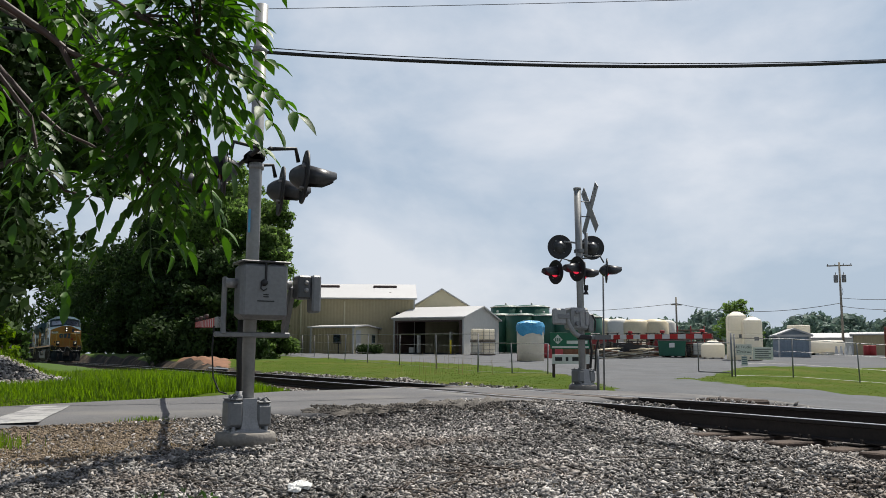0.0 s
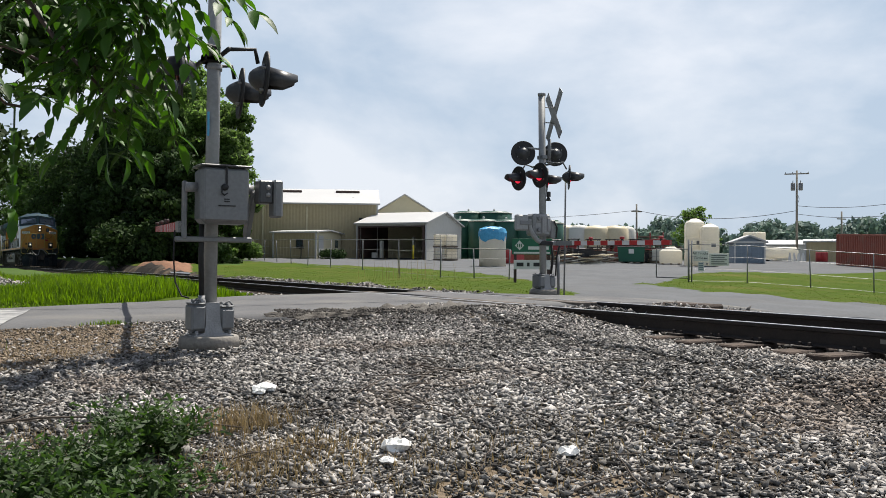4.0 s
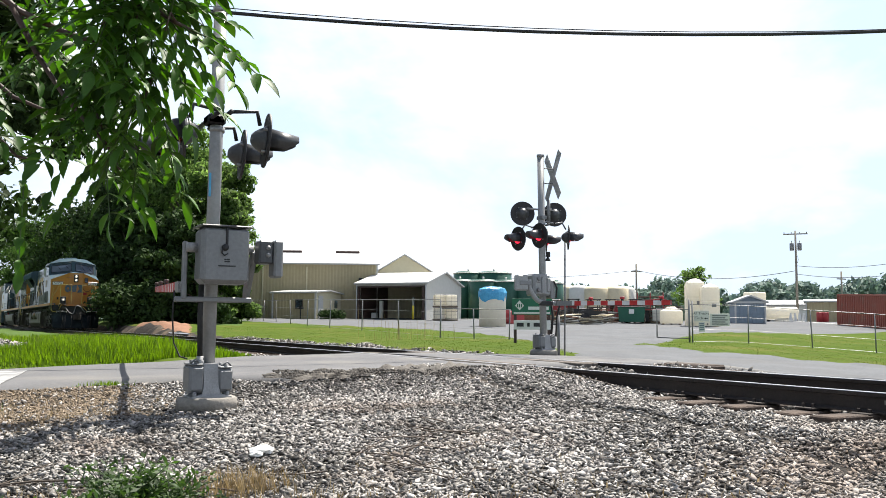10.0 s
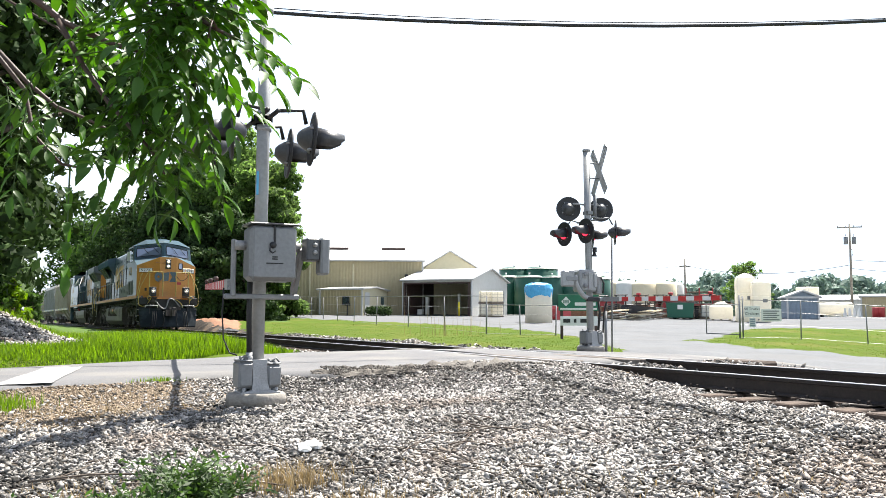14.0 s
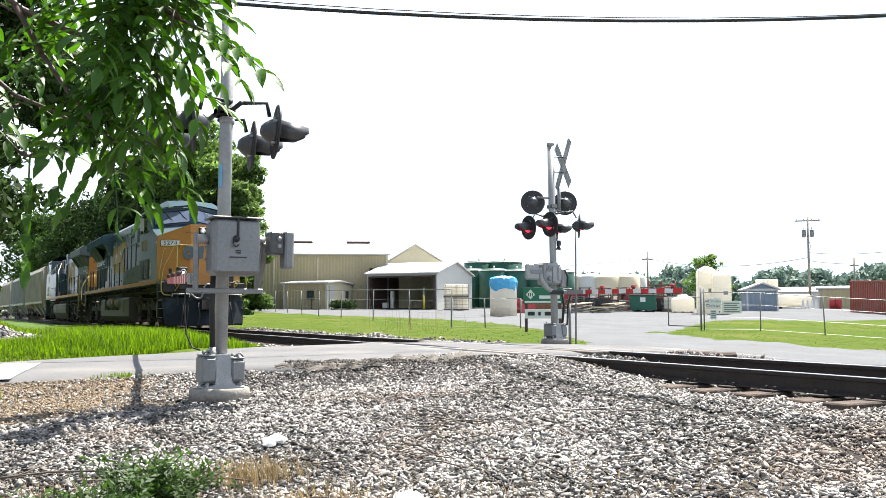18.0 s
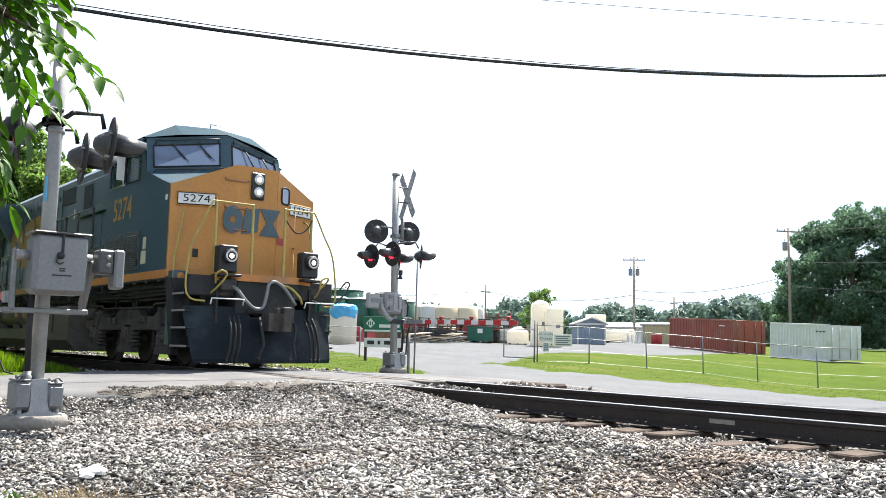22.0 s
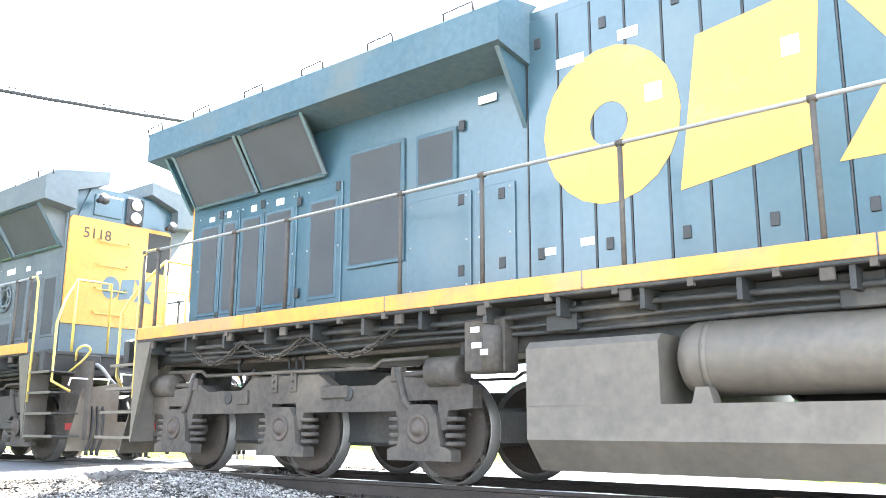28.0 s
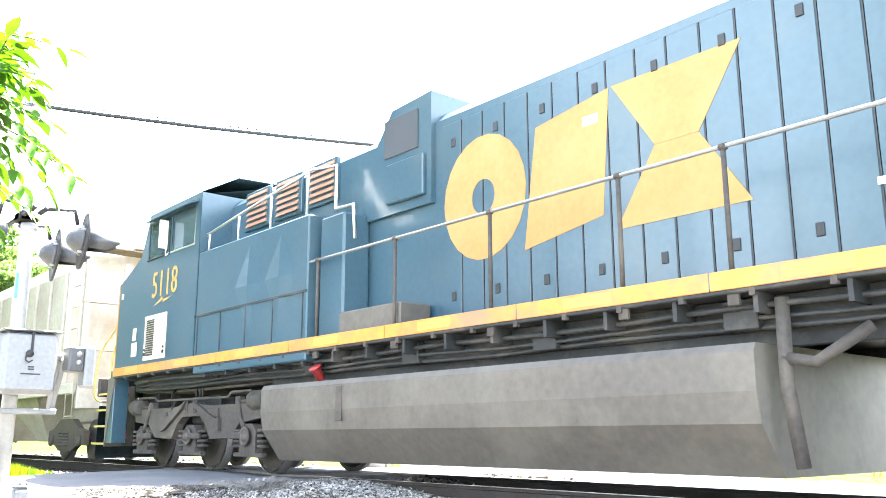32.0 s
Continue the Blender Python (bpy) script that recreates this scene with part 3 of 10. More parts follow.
    return tagged(e, label, category, group, kind)


def solid(name, g, mats, label, category, group="", kind=""):
    return tagged(new(name, g.mesh(name, mats)), label, category, group, kind)


def lettering(text, size, parent, m, name, mat_name, depth=0.004, label="", squeeze=1.0):
    """Raised letters in the built-in font, centred, lying in the plane of m."""
    cu = bpy.data.curves.new(name, "FONT")
    cu.body, cu.size, cu.extrude, cu.align_x, cu.align_y = text, size, depth, "CENTER", "CENTER"
    cu.resolution_u = 3
    tmp = bpy.data.objects.new("tmp", cu)
    scene.collection.objects.link(tmp)
    bpy.context.view_layer.update()
    me = bpy.data.meshes.new_from_object(tmp.evaluated_get(bpy.context.evaluated_depsgraph_get()))
    bpy.data.objects.remove(tmp)
    me.transform(m @ Matrix.Diagonal((squeeze, 1, 1, 1)))
    me.materials.clear()
    me.materials.append(M[mat_name])
    ob = new(name, me)
    ob.parent = parent
    return tagged(ob, label)


def spot(bearing, dist):
    """The place at a bearing (degrees to the right of the railway's direction) and distance from the camera."""
    return math.sin(radians(bearing)) * dist, math.cos(radians(bearing)) * dist


def lift(elev, dist):
    return EYE[2] + math.tan(radians(elev)) * dist


rnd = random.Random(7)

# ---------------------------------------------------------------- ground


def smooth(a, b, t):
    t = np.clip((t - a) / (b - a), 0, 1)
    return t * t * (3 - 2 * t)


def track_x(y):
    """The railway bends gently to the left in the distance."""
    return CX - 1.75e-4 * np.maximum(y, 0) ** 2


def road_edge(x):
    """The road's near edge."""
    return np.interp(x, [-30, -0.2, 1.0, 2.2, 3.5, 5.0, 6.2, 13], [9.5, 9.75, 10.2, 10.55, 10.15, 10.0, 9.9, 9.9])


BEAR = [-180, -20, 5, 18, 29, 40, 48, 55, 62, 75, 180]
Z20 = [-0.9, -0.2, -0.15, -0.10, -0.06, -0.08, -0.18, -0.30, -0.42, -0.55, -0.9]
Z37 = [-0.9, -0.1, 0.00, 0.02, -0.06, -0.09, -0.18, -0.50, -0.88, -1.00, -0.9]
Z58 = [-0.6, 0.2, 0.35, 0.45, 0.42, 0.35, 0.25, 0.08, 0.00, -0.40, -0.6]
Z80 = [0.0, 0.6, 0.8, 1.0, 1.0, 1.0, 0.95, 0.9, 0.8, 0.2, 0.0]
ZFAR = [1.5] * 11


def ground_z(x, y):
    x, y = np.asarray(x, float), np.asarray(y, float)
    r = np.hypot(x, y)
    b = np.degrees(np.arctan2(x, y))
    rings = [np.interp(b, BEAR, k) for k in (Z20, Z37, Z58, Z80, ZFAR)]
    k = np.interp(r, [0, 20, 37, 58, 80, 250], [0, 0, 1, 2, 3, 4])
    i = np.clip(k.astype(int), 0, 3)
    lo = np.choose(i, rings[:4])
    hi = np.choose(i, rings[1:])
    far = lo + (hi - lo) * (k - i)
    tx = track_x(y)
    # the near side: a slope of stone up to the mast, the verge beyond the road
    near = np.minimum(-0.95 + 0.075 * y + 0.055 * x, -0.285)
    near = np.where(y > 8.8, -0.285 + 0.13 * smooth(8.8, 10.3, y), near)
    bank = 0.85 * smooth(1.6, -1.0, x) * smooth(18, 24, y)
    near = near + bank + 0.10 * smooth(14.6, 16.0, y) * smooth(6, 3, x)
    near = np.maximum(near, -0.24 - 0.40 * np.maximum(0, tx - 2.0 - x))
    # ballast heaped up to the rail beside the crossing
    heap = smooth(6.2, 9.2, y) * smooth(10.6, 9.9, y) * smooth(3.6, 5.9, x)
    near = near + heap * 0.24
    near = near - 0.02 * np.maximum(0, -y) * smooth(0, -4, y)
    side = smooth(tx + 1.3, tx + 2.6, x)
    z = near * (1 - side) + (far + 0.30 * (1 + 0.4 * np.sin(b * 5.1) * np.sin(r * 1.3)) * np.exp(-((b - 11.2) / 2.2) ** 2 - ((r - 51) / 5.0) ** 2)) * side
    bed = -0.235 + 0.0 * x
    w = smooth(2.0, 1.5, np.abs(x - tx))
    bedz = bed + 0.215 * smooth(6.4, 9.3, y) * smooth(10.6, 9.9, y) * smooth(tx - 0.4, tx - 0.8, x) + 0.15 * smooth(8.4, 9.6, y) * smooth(10.6, 9.9, y) * smooth(tx - 0.8, tx - 0.4, x)
    z = z * (1 - w) + bedz * w
    # under the road slab
    e = road_edge(x)
    road = smooth(e - 0.1, e + 0.25, y) * smooth(15.3, 14.9, y) * smooth(13.0, 11.5, x)
    z = z * (1 - road) + np.minimum(z, -0.26) * road
    wob = 0.02 * np.sin(x * 2.3 + y * 0.7) * np.cos(y * 1.9 - x * 0.6) + 0.012 * np.sin(x * 5.1 - y * 4.3)
    return z + wob * (1 - road) * (1 - w)


def gz(x, y):
    return float(ground_z(x, y))


LAWN_L = ([8, 12, 18, 29, 33, 35, 36.5, 38], [95, 80, 63, 48, 41, 35, 24, 19])
LAWN_LO = ([41, 43, 46, 52, 58, 66, 75, 95], [31, 29, 24.5, 23, 22, 21, 20, 19])
LAWN_HI = ([41, 43, 46, 54, 60, 66, 80], [30, 32, 52, 58, 66, 90, 120])


def ground_slot(x, y):
    """0 gravel, 1 dirt, 2 lawn, 3 yard, 4 field, 5 clay."""
    r, b = np.hypot(x, y), np.degrees(np.arctan2(x, y))
    jig = 0.5 * np.sin(x * 1.7 + 0.6 * y) + 0.4 * np.sin(y * 2.9 - x) + 0.3 * np.sin(x * 6.1 + y * 5.3)
    tx = track_x(y)
    s = np.zeros(np.shape(x), int)
    far = x > tx + 2.3 + 0.15 * jig
    s = np.where(far, 3, s)
    s = np.where(far & (b > 4) & (b < 38.5) & (r < np.interp(b, *LAWN_L) + jig) & (y > 13.6), 2, s)
    s = np.where(far & (b > 41) & (r > np.interp(b, *LAWN_LO) + 0.4 * jig) & (r < np.interp(b, *LAWN_HI) + jig), 2, s)
    s = np.where(far & (b > 57) & (r > 60), 2, s)
    s = np.where(far & (r > 120), 4, s)
    s = np.where(far & (b < 16) & (r > 56), 4, s)
    s = np.where(far & (b > 8) & (b < 13) & (r > 36) & (r < 54), 5, s)
    left = (x < tx - 1.9) & (y > 14.5)
    s = np.where(left, 2, s)
    s = np.where(left & (x < 2.0 + 0.3 * jig) & (y > 18.0 + 0.3 * jig) & (y < 27), 3, s)
    s = np.where(left & (y > 40), 4, s)
    near = (x < tx - 1.5) & (y < 10.8)
    s = np.where(near & (x < 1.6 + 0.4 * jig) & (y > 7.9 + 0.25 * jig), 1, s)
    s = np.where(near & (y < 3.3 + 0.3 * jig + 0.2 * x) & (x < 3.0), 1, s)
    s = np.where(near & (y < -8), 4, s)
    return s


def build_ground():
    def axis(lo, hi, step, out):
        a = list(np.arange(lo, hi, step))
        k, d = hi, step
        while k < out:
            a.append(k)
            d *= 1.28
            k += d
        k, d = lo, step
        while k > -out:
            d *= 1.28
            k -= d
            a.insert(0, k)
        return np.array(a)
    xs, ys = axis(-5, 34, 0.2, 3200), axis(-3, 46, 0.2, 3200)
    X, Y = np.meshgrid(xs, ys)
    Z = ground_z(X, Y)
    nx, ny = len(xs), len(ys)
    v = np.stack([X, Y, Z], -1).reshape(-1, 3)
    i = np.arange(nx * ny).reshape(ny, nx)
    f = np.stack([i[:-1, :-1], i[:-1, 1:], i[1:, 1:], i[1:, :-1]], -1).reshape(-1, 4)
    me = bpy.data.meshes.new("ground")
    me.from_pydata(v.tolist(), [], f.tolist())
    c = v[f].mean(1)
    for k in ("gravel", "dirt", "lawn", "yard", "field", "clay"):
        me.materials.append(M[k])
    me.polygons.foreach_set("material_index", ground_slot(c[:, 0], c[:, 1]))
    me.polygons.foreach_set("use_smooth", np.ones(len(f), bool))
    tagged(new("ground", me), "gravel, grass and pale yard ground round the crossing", "ground", kind="structure")


build_ground()


def scatter(name, base_v, base_f, pos, size, tilt, mat_name, label, category, parent=None, seed=3, flat=(1, 1, 1), variants=6, rough=0.25):
    """Many small solids in one mesh: base shapes turned, scaled and laid at pos."""
    rg = np.random.RandomState(seed)
    bv, bf = np.array(base_v, float), np.array(base_f, int)
    n, k = len(pos), len(bv)
    var = np.stack([bv * (1 + rg.uniform(-rough, rough, bv.shape)) for _ in range(variants)])
    V = var[rg.randint(0, variants, n)] * np.array(flat) * (size[:, None, None] * rg.uniform(0.75, 1.3, (n, 1, 3)))
    a, b, c = rg.uniform(0, 6.283, n), rg.normal(0, tilt, n), rg.normal(0, tilt, n)
    for ang, (p, q) in ((b, (1, 2)), (c, (0, 2)), (a, (0, 1))):
        ca, sa = np.cos(ang)[:, None], np.sin(ang)[:, None]
        u, w = V[..., p].copy(), V[..., q].copy()
        V[..., p], V[..., q] = u * ca - w * sa, u * sa + w * ca
    V += pos[:, None, :]
    F = (bf[None] + (np.arange(n) * k)[:, None, None]).reshape(-1, bf.shape[1])
    me = bpy.data.meshes.new(name)
    nf, w = len(F), F.shape[1]
    me.vertices.add(n * k)
    me.vertices.foreach_set("co", V.reshape(-1))
    me.loops.add(nf * w)
    me.loops.foreach_set("vertex_index", F.reshape(-1))
    me.polygons.add(nf)
    me.polygons.foreach_set("loop_start", np.arange(0, nf * w, w))
    me.polygons.foreach_set("loop_total", np.full(nf, w))
    me.materials.append(M[mat_name])
    me.update(calc_edges=True)
    ob = new(name, me)
    ob.parent = parent
    return tagged(ob, label, category, kind="stuff")


SHARD_V = [(0.15, 0.1, 0.72), (0.95, 0.15, 0.5), (0.1, 0.9, 0.42), (-0.9, 0.2, 0.55), (-0.1, -0.95, 0.45), (0.6, 0.5, -0.6), (-0.6, -0.45, -0.65)]
SHARD_F = [(0, 1, 2), (0, 2, 3), (0, 3, 4), (0, 4, 1), (1, 5, 2), (2, 6, 3), (3, 6, 4), (4, 5, 1), (2, 5, 6), (4, 6, 5)]


def strew(n, x0, x1, y0, y1, seed, keep):
    rg = np.random.RandomState(seed)
    x, y = rg.uniform(x0, x1, n), rg.uniform(y0, y1, n)
    k = keep(x, y, rg.uniform(0, 1, n))
    return x[k], y[k], rg


def ballast():
    def keep(x, y, u):
        r = np.hypot(x, y)
        b = np.degrees(np.arctan2(x, y))
        patchy = 0.72 + 0.28 * np.sin(x * 1.3 + 2 * np.sin(y * 0.9))
        dens = np.interp(r, [2.5, 4, 7, 10, 13], [0.5, 1.0, 1.0, 0.8, 0.55]) * patchy
        dens = dens * (1 - 0.93 * smooth(2.0, 1.2, x + 0.25 * np.sin(3 * y)) * smooth(7.3, 8.4, y + 0.2 * np.sin(4 * x)))
        dens = np.where((y < 3.4 + 0.2 * x) & (x < 2.6), dens * 0.45, dens)
        apron = (x > 3.5) & (x < 5.7) & (y > 9.8 - 0.65 * smooth(4.3, 5.4, x) + 0.12 * np.sin(x * 4)) & (u > 0.25)
        return (r > 2.3) & (b > -2) & (b < 86) & (u < dens) & ~apron & (y < road_edge(x) + 0.03 * np.sin(9 * x))
    x, y, rg = strew(265000, -0.5, 6.55, -0.2, 10.6, 11, keep)
    size = rg.lognormal(math.log(0.0118), 0.30, len(x)).clip(0.006, 0.024)
    z = ground_z(x, y) + size * rg.uniform(-0.1, 0.9, len(x))
    scatter("ballast", SHARD_V, SHARD_F, np.stack([x, y, z], -1), size, 0.42, "stone", "sharp grey crushed stone heaped beside the rails", "ballast", flat=(1.6, 1.15, 0.62), seed=5, rough=0.4, variants=24)
    x, y, rg = strew(15000, 6.72, 11.2, -3.0, 9.9, 12, lambda x, y, u: ((x < 8.2) | (x > 8.3) & (u < np.interp(x, [8.3, 9.8, 11.2], [1, 0.8, 0.1]))))
    size = rg.lognormal(math.log(0.026), 0.3, len(x)).clip(0.012, 0.05)
    z = ground_z(x, y) + size * 0.3
    scatter("ballast", SHARD_V, SHARD_F, np.stack([x, y, z], -1), size, 0.5, "stone", "crushed stone between and beyond the rails", "ballast", flat=(1.35, 1.0, 0.62), seed=6, rough=0.4)
    x, y, rg = strew(9000, 3.0, 10.6, 15.2, 34, 13, lambda x, y, u: (np.abs(x - track_x(y)) < 2.5) & (np.abs(x - track_x(y)) > 0.0) & (u < 0.9))
    size = rg.lognormal(math.log(0.03), 0.3, len(x)).clip(0.015, 0.055)
    scatter("ballast", SHARD_V, SHARD_F, np.stack([x, y, ground_z(x, y) + size * 0.3], -1), size, 0.5, "stone", "crushed stone along the far track", "ballast", flat=(1.35, 1.0, 0.62), seed=8)
    x, y, rg = strew(34000, -0.8, 2.6, 6.6, 10.6, 15, lambda x, y, u: (u < smooth(2.4, 1.3, x) * smooth(6.9, 8.3, y)) & (y < road_edge(x)))
    size = rg.lognormal(math.log(0.0075), 0.4, len(x)).clip(0.004, 0.018)
    scatter("pebbles", SHARD_V, SHARD_F, np.stack([x, y, ground_z(x, y) + size * 0.25], -1), size, 0.6, "pebble", "small tan pebbles on bare dirt beside the road", "pebbles", flat=(1.4, 1.0, 0.6), seed=16, rough=0.45, variants=16)
    x, y, rg = strew(16000, 3.3, 5.95, 8.7, 10.3, 17, lambda x, y, u: (y > 9.75 - 0.7 * smooth(4.3, 5.4, x) + 0.1 * np.sin(7 * x)) & (y < road_edge(x) + 0.12 * np.sin(13 * x)) & (u < 0.6))
    size = rg.lognormal(math.log(0.0085), 0.4, len(x)).clip(0.004, 0.018)
    k = smooth(9.1, 10.1, y)
    scatter("asphalt_crumbs", SHARD_V, SHARD_F, np.stack([x, y, ground_z(x, y) * (1 - k) - 0.06 * k + 0.03 + size * 0.3], -1), size, 0.6, "patch", "dark crumbs of broken asphalt on the road's edge", "asphalt crumbs", flat=(1.3, 1.0, 0.6), seed=18, rough=0.4, variants=16)
    # a small dumped heap beside the far rail
    rg = np.random.RandomState(4)
    a, r = rg.uniform(0, 6.28, 500), np.sqrt(rg.uniform(0, 1, 500))
    hx, hy = spot(23.6, 22.5)
    x, y = hx + 0.75 * r * np.cos(a), hy + 0.75 * r * np.sin(a)
    size = rg.uniform(0.03, 0.06, 500)
    scatter("stone_heap", SHARD_V, SHARD_F, np.stack([x, y, ground_z(x, y) + 0.22 * (1 - r)], -1), size, 0.5, "stone", "small heap of pale crushed stone by the track", "stone heap", flat=(1.3, 1, 0.7), seed=9)
    # stone bank on the verge beyond the road
    x, y, rg = strew(5000, -3.5, 2.2, 17.8, 27.0, 14, lambda x, y, u: u < 0.9)
    size = rg.uniform(0.03, 0.07, len(x))
    scatter("stone_bank", SHARD_V, SHARD_F, np.stack([x, y, ground_z(x, y) + 0.01], -1), size, 0.5, "stone", "bank of pale crushed stone on the verge", "stone bank", flat=(1.3, 1, 0.7), seed=10)


ballast()

# ---------------------------------------------------------------- road


def build_road():
    road = thing("road", "worn two-lane asphalt road over the crossing", "road", kind="structure")

    def edge_lo(x):
        return float(road_edge(x))

    def edge_hi(x):
        return float(np.interp(x, [-30, -0.2, 1.5, 2.8, 4.6, 6.2, 13], [14.2, 14.5, 14.9, 15.1, 16.2, 15.6, 15.2]))

    def top(x, y):
        return float(np.interp(x, [-30, 0, 3, 6.5, 8.4, 11, 13], [-0.3, -0.16, -0.11, -0.008, -0.008, -0.08, -0.30])) + 0.012 * math.sin(y * 1.3 + x * 0.4)

    def slab(x0, x1, nx, ny, name, mats, lo, hi, dz=0.0):
        g = Mesh()
        g.sm = True
        xs = np.linspace(x0, x1, nx)
        v = []
        for x in xs:
            for k in range(ny):
                y = lo(x) + (hi(x) - lo(x)) * k / (ny - 1) + (0.05 * math.sin(x * 5.3 + k) if k in (0, ny - 1) else 0)
                e = 0.05 if k in (0, ny - 1) else 0.0
                v.append((x, y, top(x, y) + dz - e))
        f = [(a * ny + b, (a + 1) * ny + b, (a + 1) * ny + b + 1, a * ny + b + 1) for a in range(nx - 1) for b in range(ny - 1)]
        # skirts down into the ground
        k = len(v)
        rim = [a * ny for a in range(nx)] + [(nx - 1) * ny + b for b in range(1, ny)] + [a * ny + ny - 1 for a in range(nx - 2, -1, -1)] + [b for b in range(ny - 2, 0, -1)]
        v += [(v[i][0], v[i][1], v[i][2] - 0.3) for i in rim]
        n = len(rim)
        f += [(rim[i], rim[(i + 1) % n], k + (i + 1) % n, k + i) for i in range(n)]
        g.add(v, f)
        return part(name, g, mats, road)

    slab(-30, CX - 0.86, 130, 12, "near_slab", "asphalt", edge_lo, edge_hi)
    slab(CX + 0.86, 13.0, 24, 12, "far_slab", "asphalt", edge_lo, edge_hi)
    slab(CX - 0.60, CX + 0.60, 8, 12, "middle_slab", "asphalt", lambda x: 10.0, lambda x: 15.4, 0.005)
    g = Mesh()
    for x in (CX - 0.84, CX + 0.62, CX - 0.585, CX + 0.39):
        g.box(x, x + 0.2, 9.95, 15.5, -0.14, -0.005, 0.01)
    part("crossing_timber", g, "plank", road, "weathered timber along the rails")
    # dark broken apron that falls from the road to the stones
    g = Mesh()
    g.sm = True
    v = []
    nu, nv = 70, 16
    for i in range(nu):
        x = 3.3 + 2.6 * i / (nu - 1)
        for j in range(nv):
            k = j / (nv - 1)
            yin = edge_lo(x) + 0.25
            yout = yin - 0.12 - (0.30 + 0.75 * float(smooth(4.3, 5.4, x)) + 0.06 * math.sin(x * 9) + 0.05 * math.sin(x * 23)) * math.sin(math.pi * min(1, (x - 3.25) / 2.7)) ** 0.6
            y = yin + (yout - yin) * k
            z = (top(x, y) + 0.006) * (1 - k ** 1.3) + (gz(x, y) + 0.015) * k ** 1.3
            z += (0.03 + 0.03 * math.sin(x * 11 + k * 5) * math.sin(x * 5 - k * 13) + 0.02 * math.sin(x * 29 + k * 17)) * math.sin(k * 3.14)
            v.append((x, y, z))
    g.add(v, [(a * nv + b, a * nv + b + 1, (a + 1) * nv + b + 1, (a + 1) * nv + b) for a in range(nu - 1) for b in range(nv - 1)])
    part("apron", g, "patch", road, "dark crumbling asphalt apron at the road's edge")
    # stop line and a painted bar
    g = Mesh()
    v = []
    for k in range(13):
        u = k / 12
        for xx in (-0.18 + 0.56 * u, 0.37 + 0.53 * u):
            v.append((xx, 10.2 + 3.55 * u, top(xx, 10.2 + 3.55 * u) + 0.008))
    g.add(v, [(2 * k, 2 * k + 1, 2 * k + 3, 2 * k + 2) for k in range(12)])
    part("stop_line", g, "paint", road, "worn white painted stop line")


build_road()

# ---------------------------------------------------------------- railway


def build_track():
    track = thing("railway_track", "single railway track of rusty rails on timber ties", "railway track", kind="structure")
    ys = [-40, -20, -10, -4, 0, 4, 8, 12, 16, 20, 25, 30, 36, 42, 50, 58, 66, 75, 85, 95, 110, 130]
    prof = [(-0.075, -0.172), (0.075, -0.172), (0.075, -0.160), (0.012, -0.145), (0.009, -0.045), (0.036, -0.036), (0.036, -0.004), (-0.036, -0.004), (-0.036, -0.036), (-0.009, -0.045), (-0.012, -0.145), (-0.075, -0.160)]
    for s in (-1, 1):
        g = Mesh()
        g.loft([[(float(track_x(y)) + s * 0.755 + px, y, pz) for px, pz in prof] for y in ys])
        r = part("rail", g, "rail", track)
        g = Mesh()
        g.loft([[(float(track_x(y)) + s * 0.755 + px, y, pz) for px, pz in ((-0.033, -0.0045), (0.033, -0.0045), (0.03, 0.0), (-0.03, 0.0))] for y in ys])
        part("rail_head", g, "railtop", r, "polished running surface")
    g = Mesh()
    for y, dx in ((5.05, 0.0),):
        g.box(CX + 0.70, CX + 0.714, 2.65, 2.95, -0.105, -0.065)
    part("rail_tag", g, "concrete", track, "pale painted tag on the rail web")
    g = Mesh()
    g.box(CX - 0.765, CX - 0.772, 4.25, 4.50, -0.100, -0.062)
    part("rail_tag", g, "concrete", track, "pale painted tag on the rail web")
    # ties near the camera one by one, the rest in one mesh
    tie = Mesh()
    tie.box(-1.3, 1.3, -0.115, 0.115, -0.36, -0.185, 0.012)
    me = tie.mesh("tie", "tie")
    plate = Mesh()
    for s in (-1, 1):
        plate.box(s * 0.755 - 0.17, s * 0.755 + 0.17, -0.09, 0.09, -0.186, -0.168, 0.004)
        for dx in (-0.1, 0.1):
            for dy in (-0.05, 0.05):
                plate.box(s * 0.755 + dx - 0.014, s * 0.755 + dx + 0.014, dy - 0.012, dy + 0.012, -0.172, -0.135, 0.003)
    pm = plate.mesh("tie_plate", "rail")
    rest = Mesh()
    y, k = -38.0, 0
    rg = random.Random(3)
    while y < 100:
        x = float(track_x(y))
        dx, da = rg.uniform(-0.1, 0.1), rg.uniform(-1.5, 1.5)
        if -8 < y < 9.9:
            o = new("tie", me)
            o.parent = track
            o.matrix_local = pose(x + dx, y, rg.uniform(-0.012, 0.004), rg.uniform(-1, 1), rg.uniform(-0.5, 0.5), da)
            o2 = new("tie_plate", pm)
            o2.parent = track
            o2.matrix_local = pose(x, y, 0)
        elif y > 15.4 or y < -8:
            rest.box(x - 1.3 + dx, x + 1.3 + dx, y - 0.115, y + 0.115, -0.36, -0.187)
        y += 0.53 + rg.uniform(-0.03, 0.03)
    tagged(part("far_ties", rest, "tie", track), kind="stuff")
    g = Mesh()
    g.box(9.35, 9.75, 9.0, 9.9, -0.22, -0.02, 0.03)
    g.box(9.0, 9.3, 8.0, 9.9, -0.22, -0.06, 0.03)
    part("loose_timber", g, "tie", track, "loose old ties beside the far rail")
    # a second pair of pale rails curving off by the trees
    g = Mesh()
    for off in (0.0, 1.45):
        pts = [(track_x(y) + 2.0 + off + 0.0019 * (y - 40) ** 2, y, 0.02) for y in range(40, 92, 6)]
        g.tube(pts, 0.05, 4)
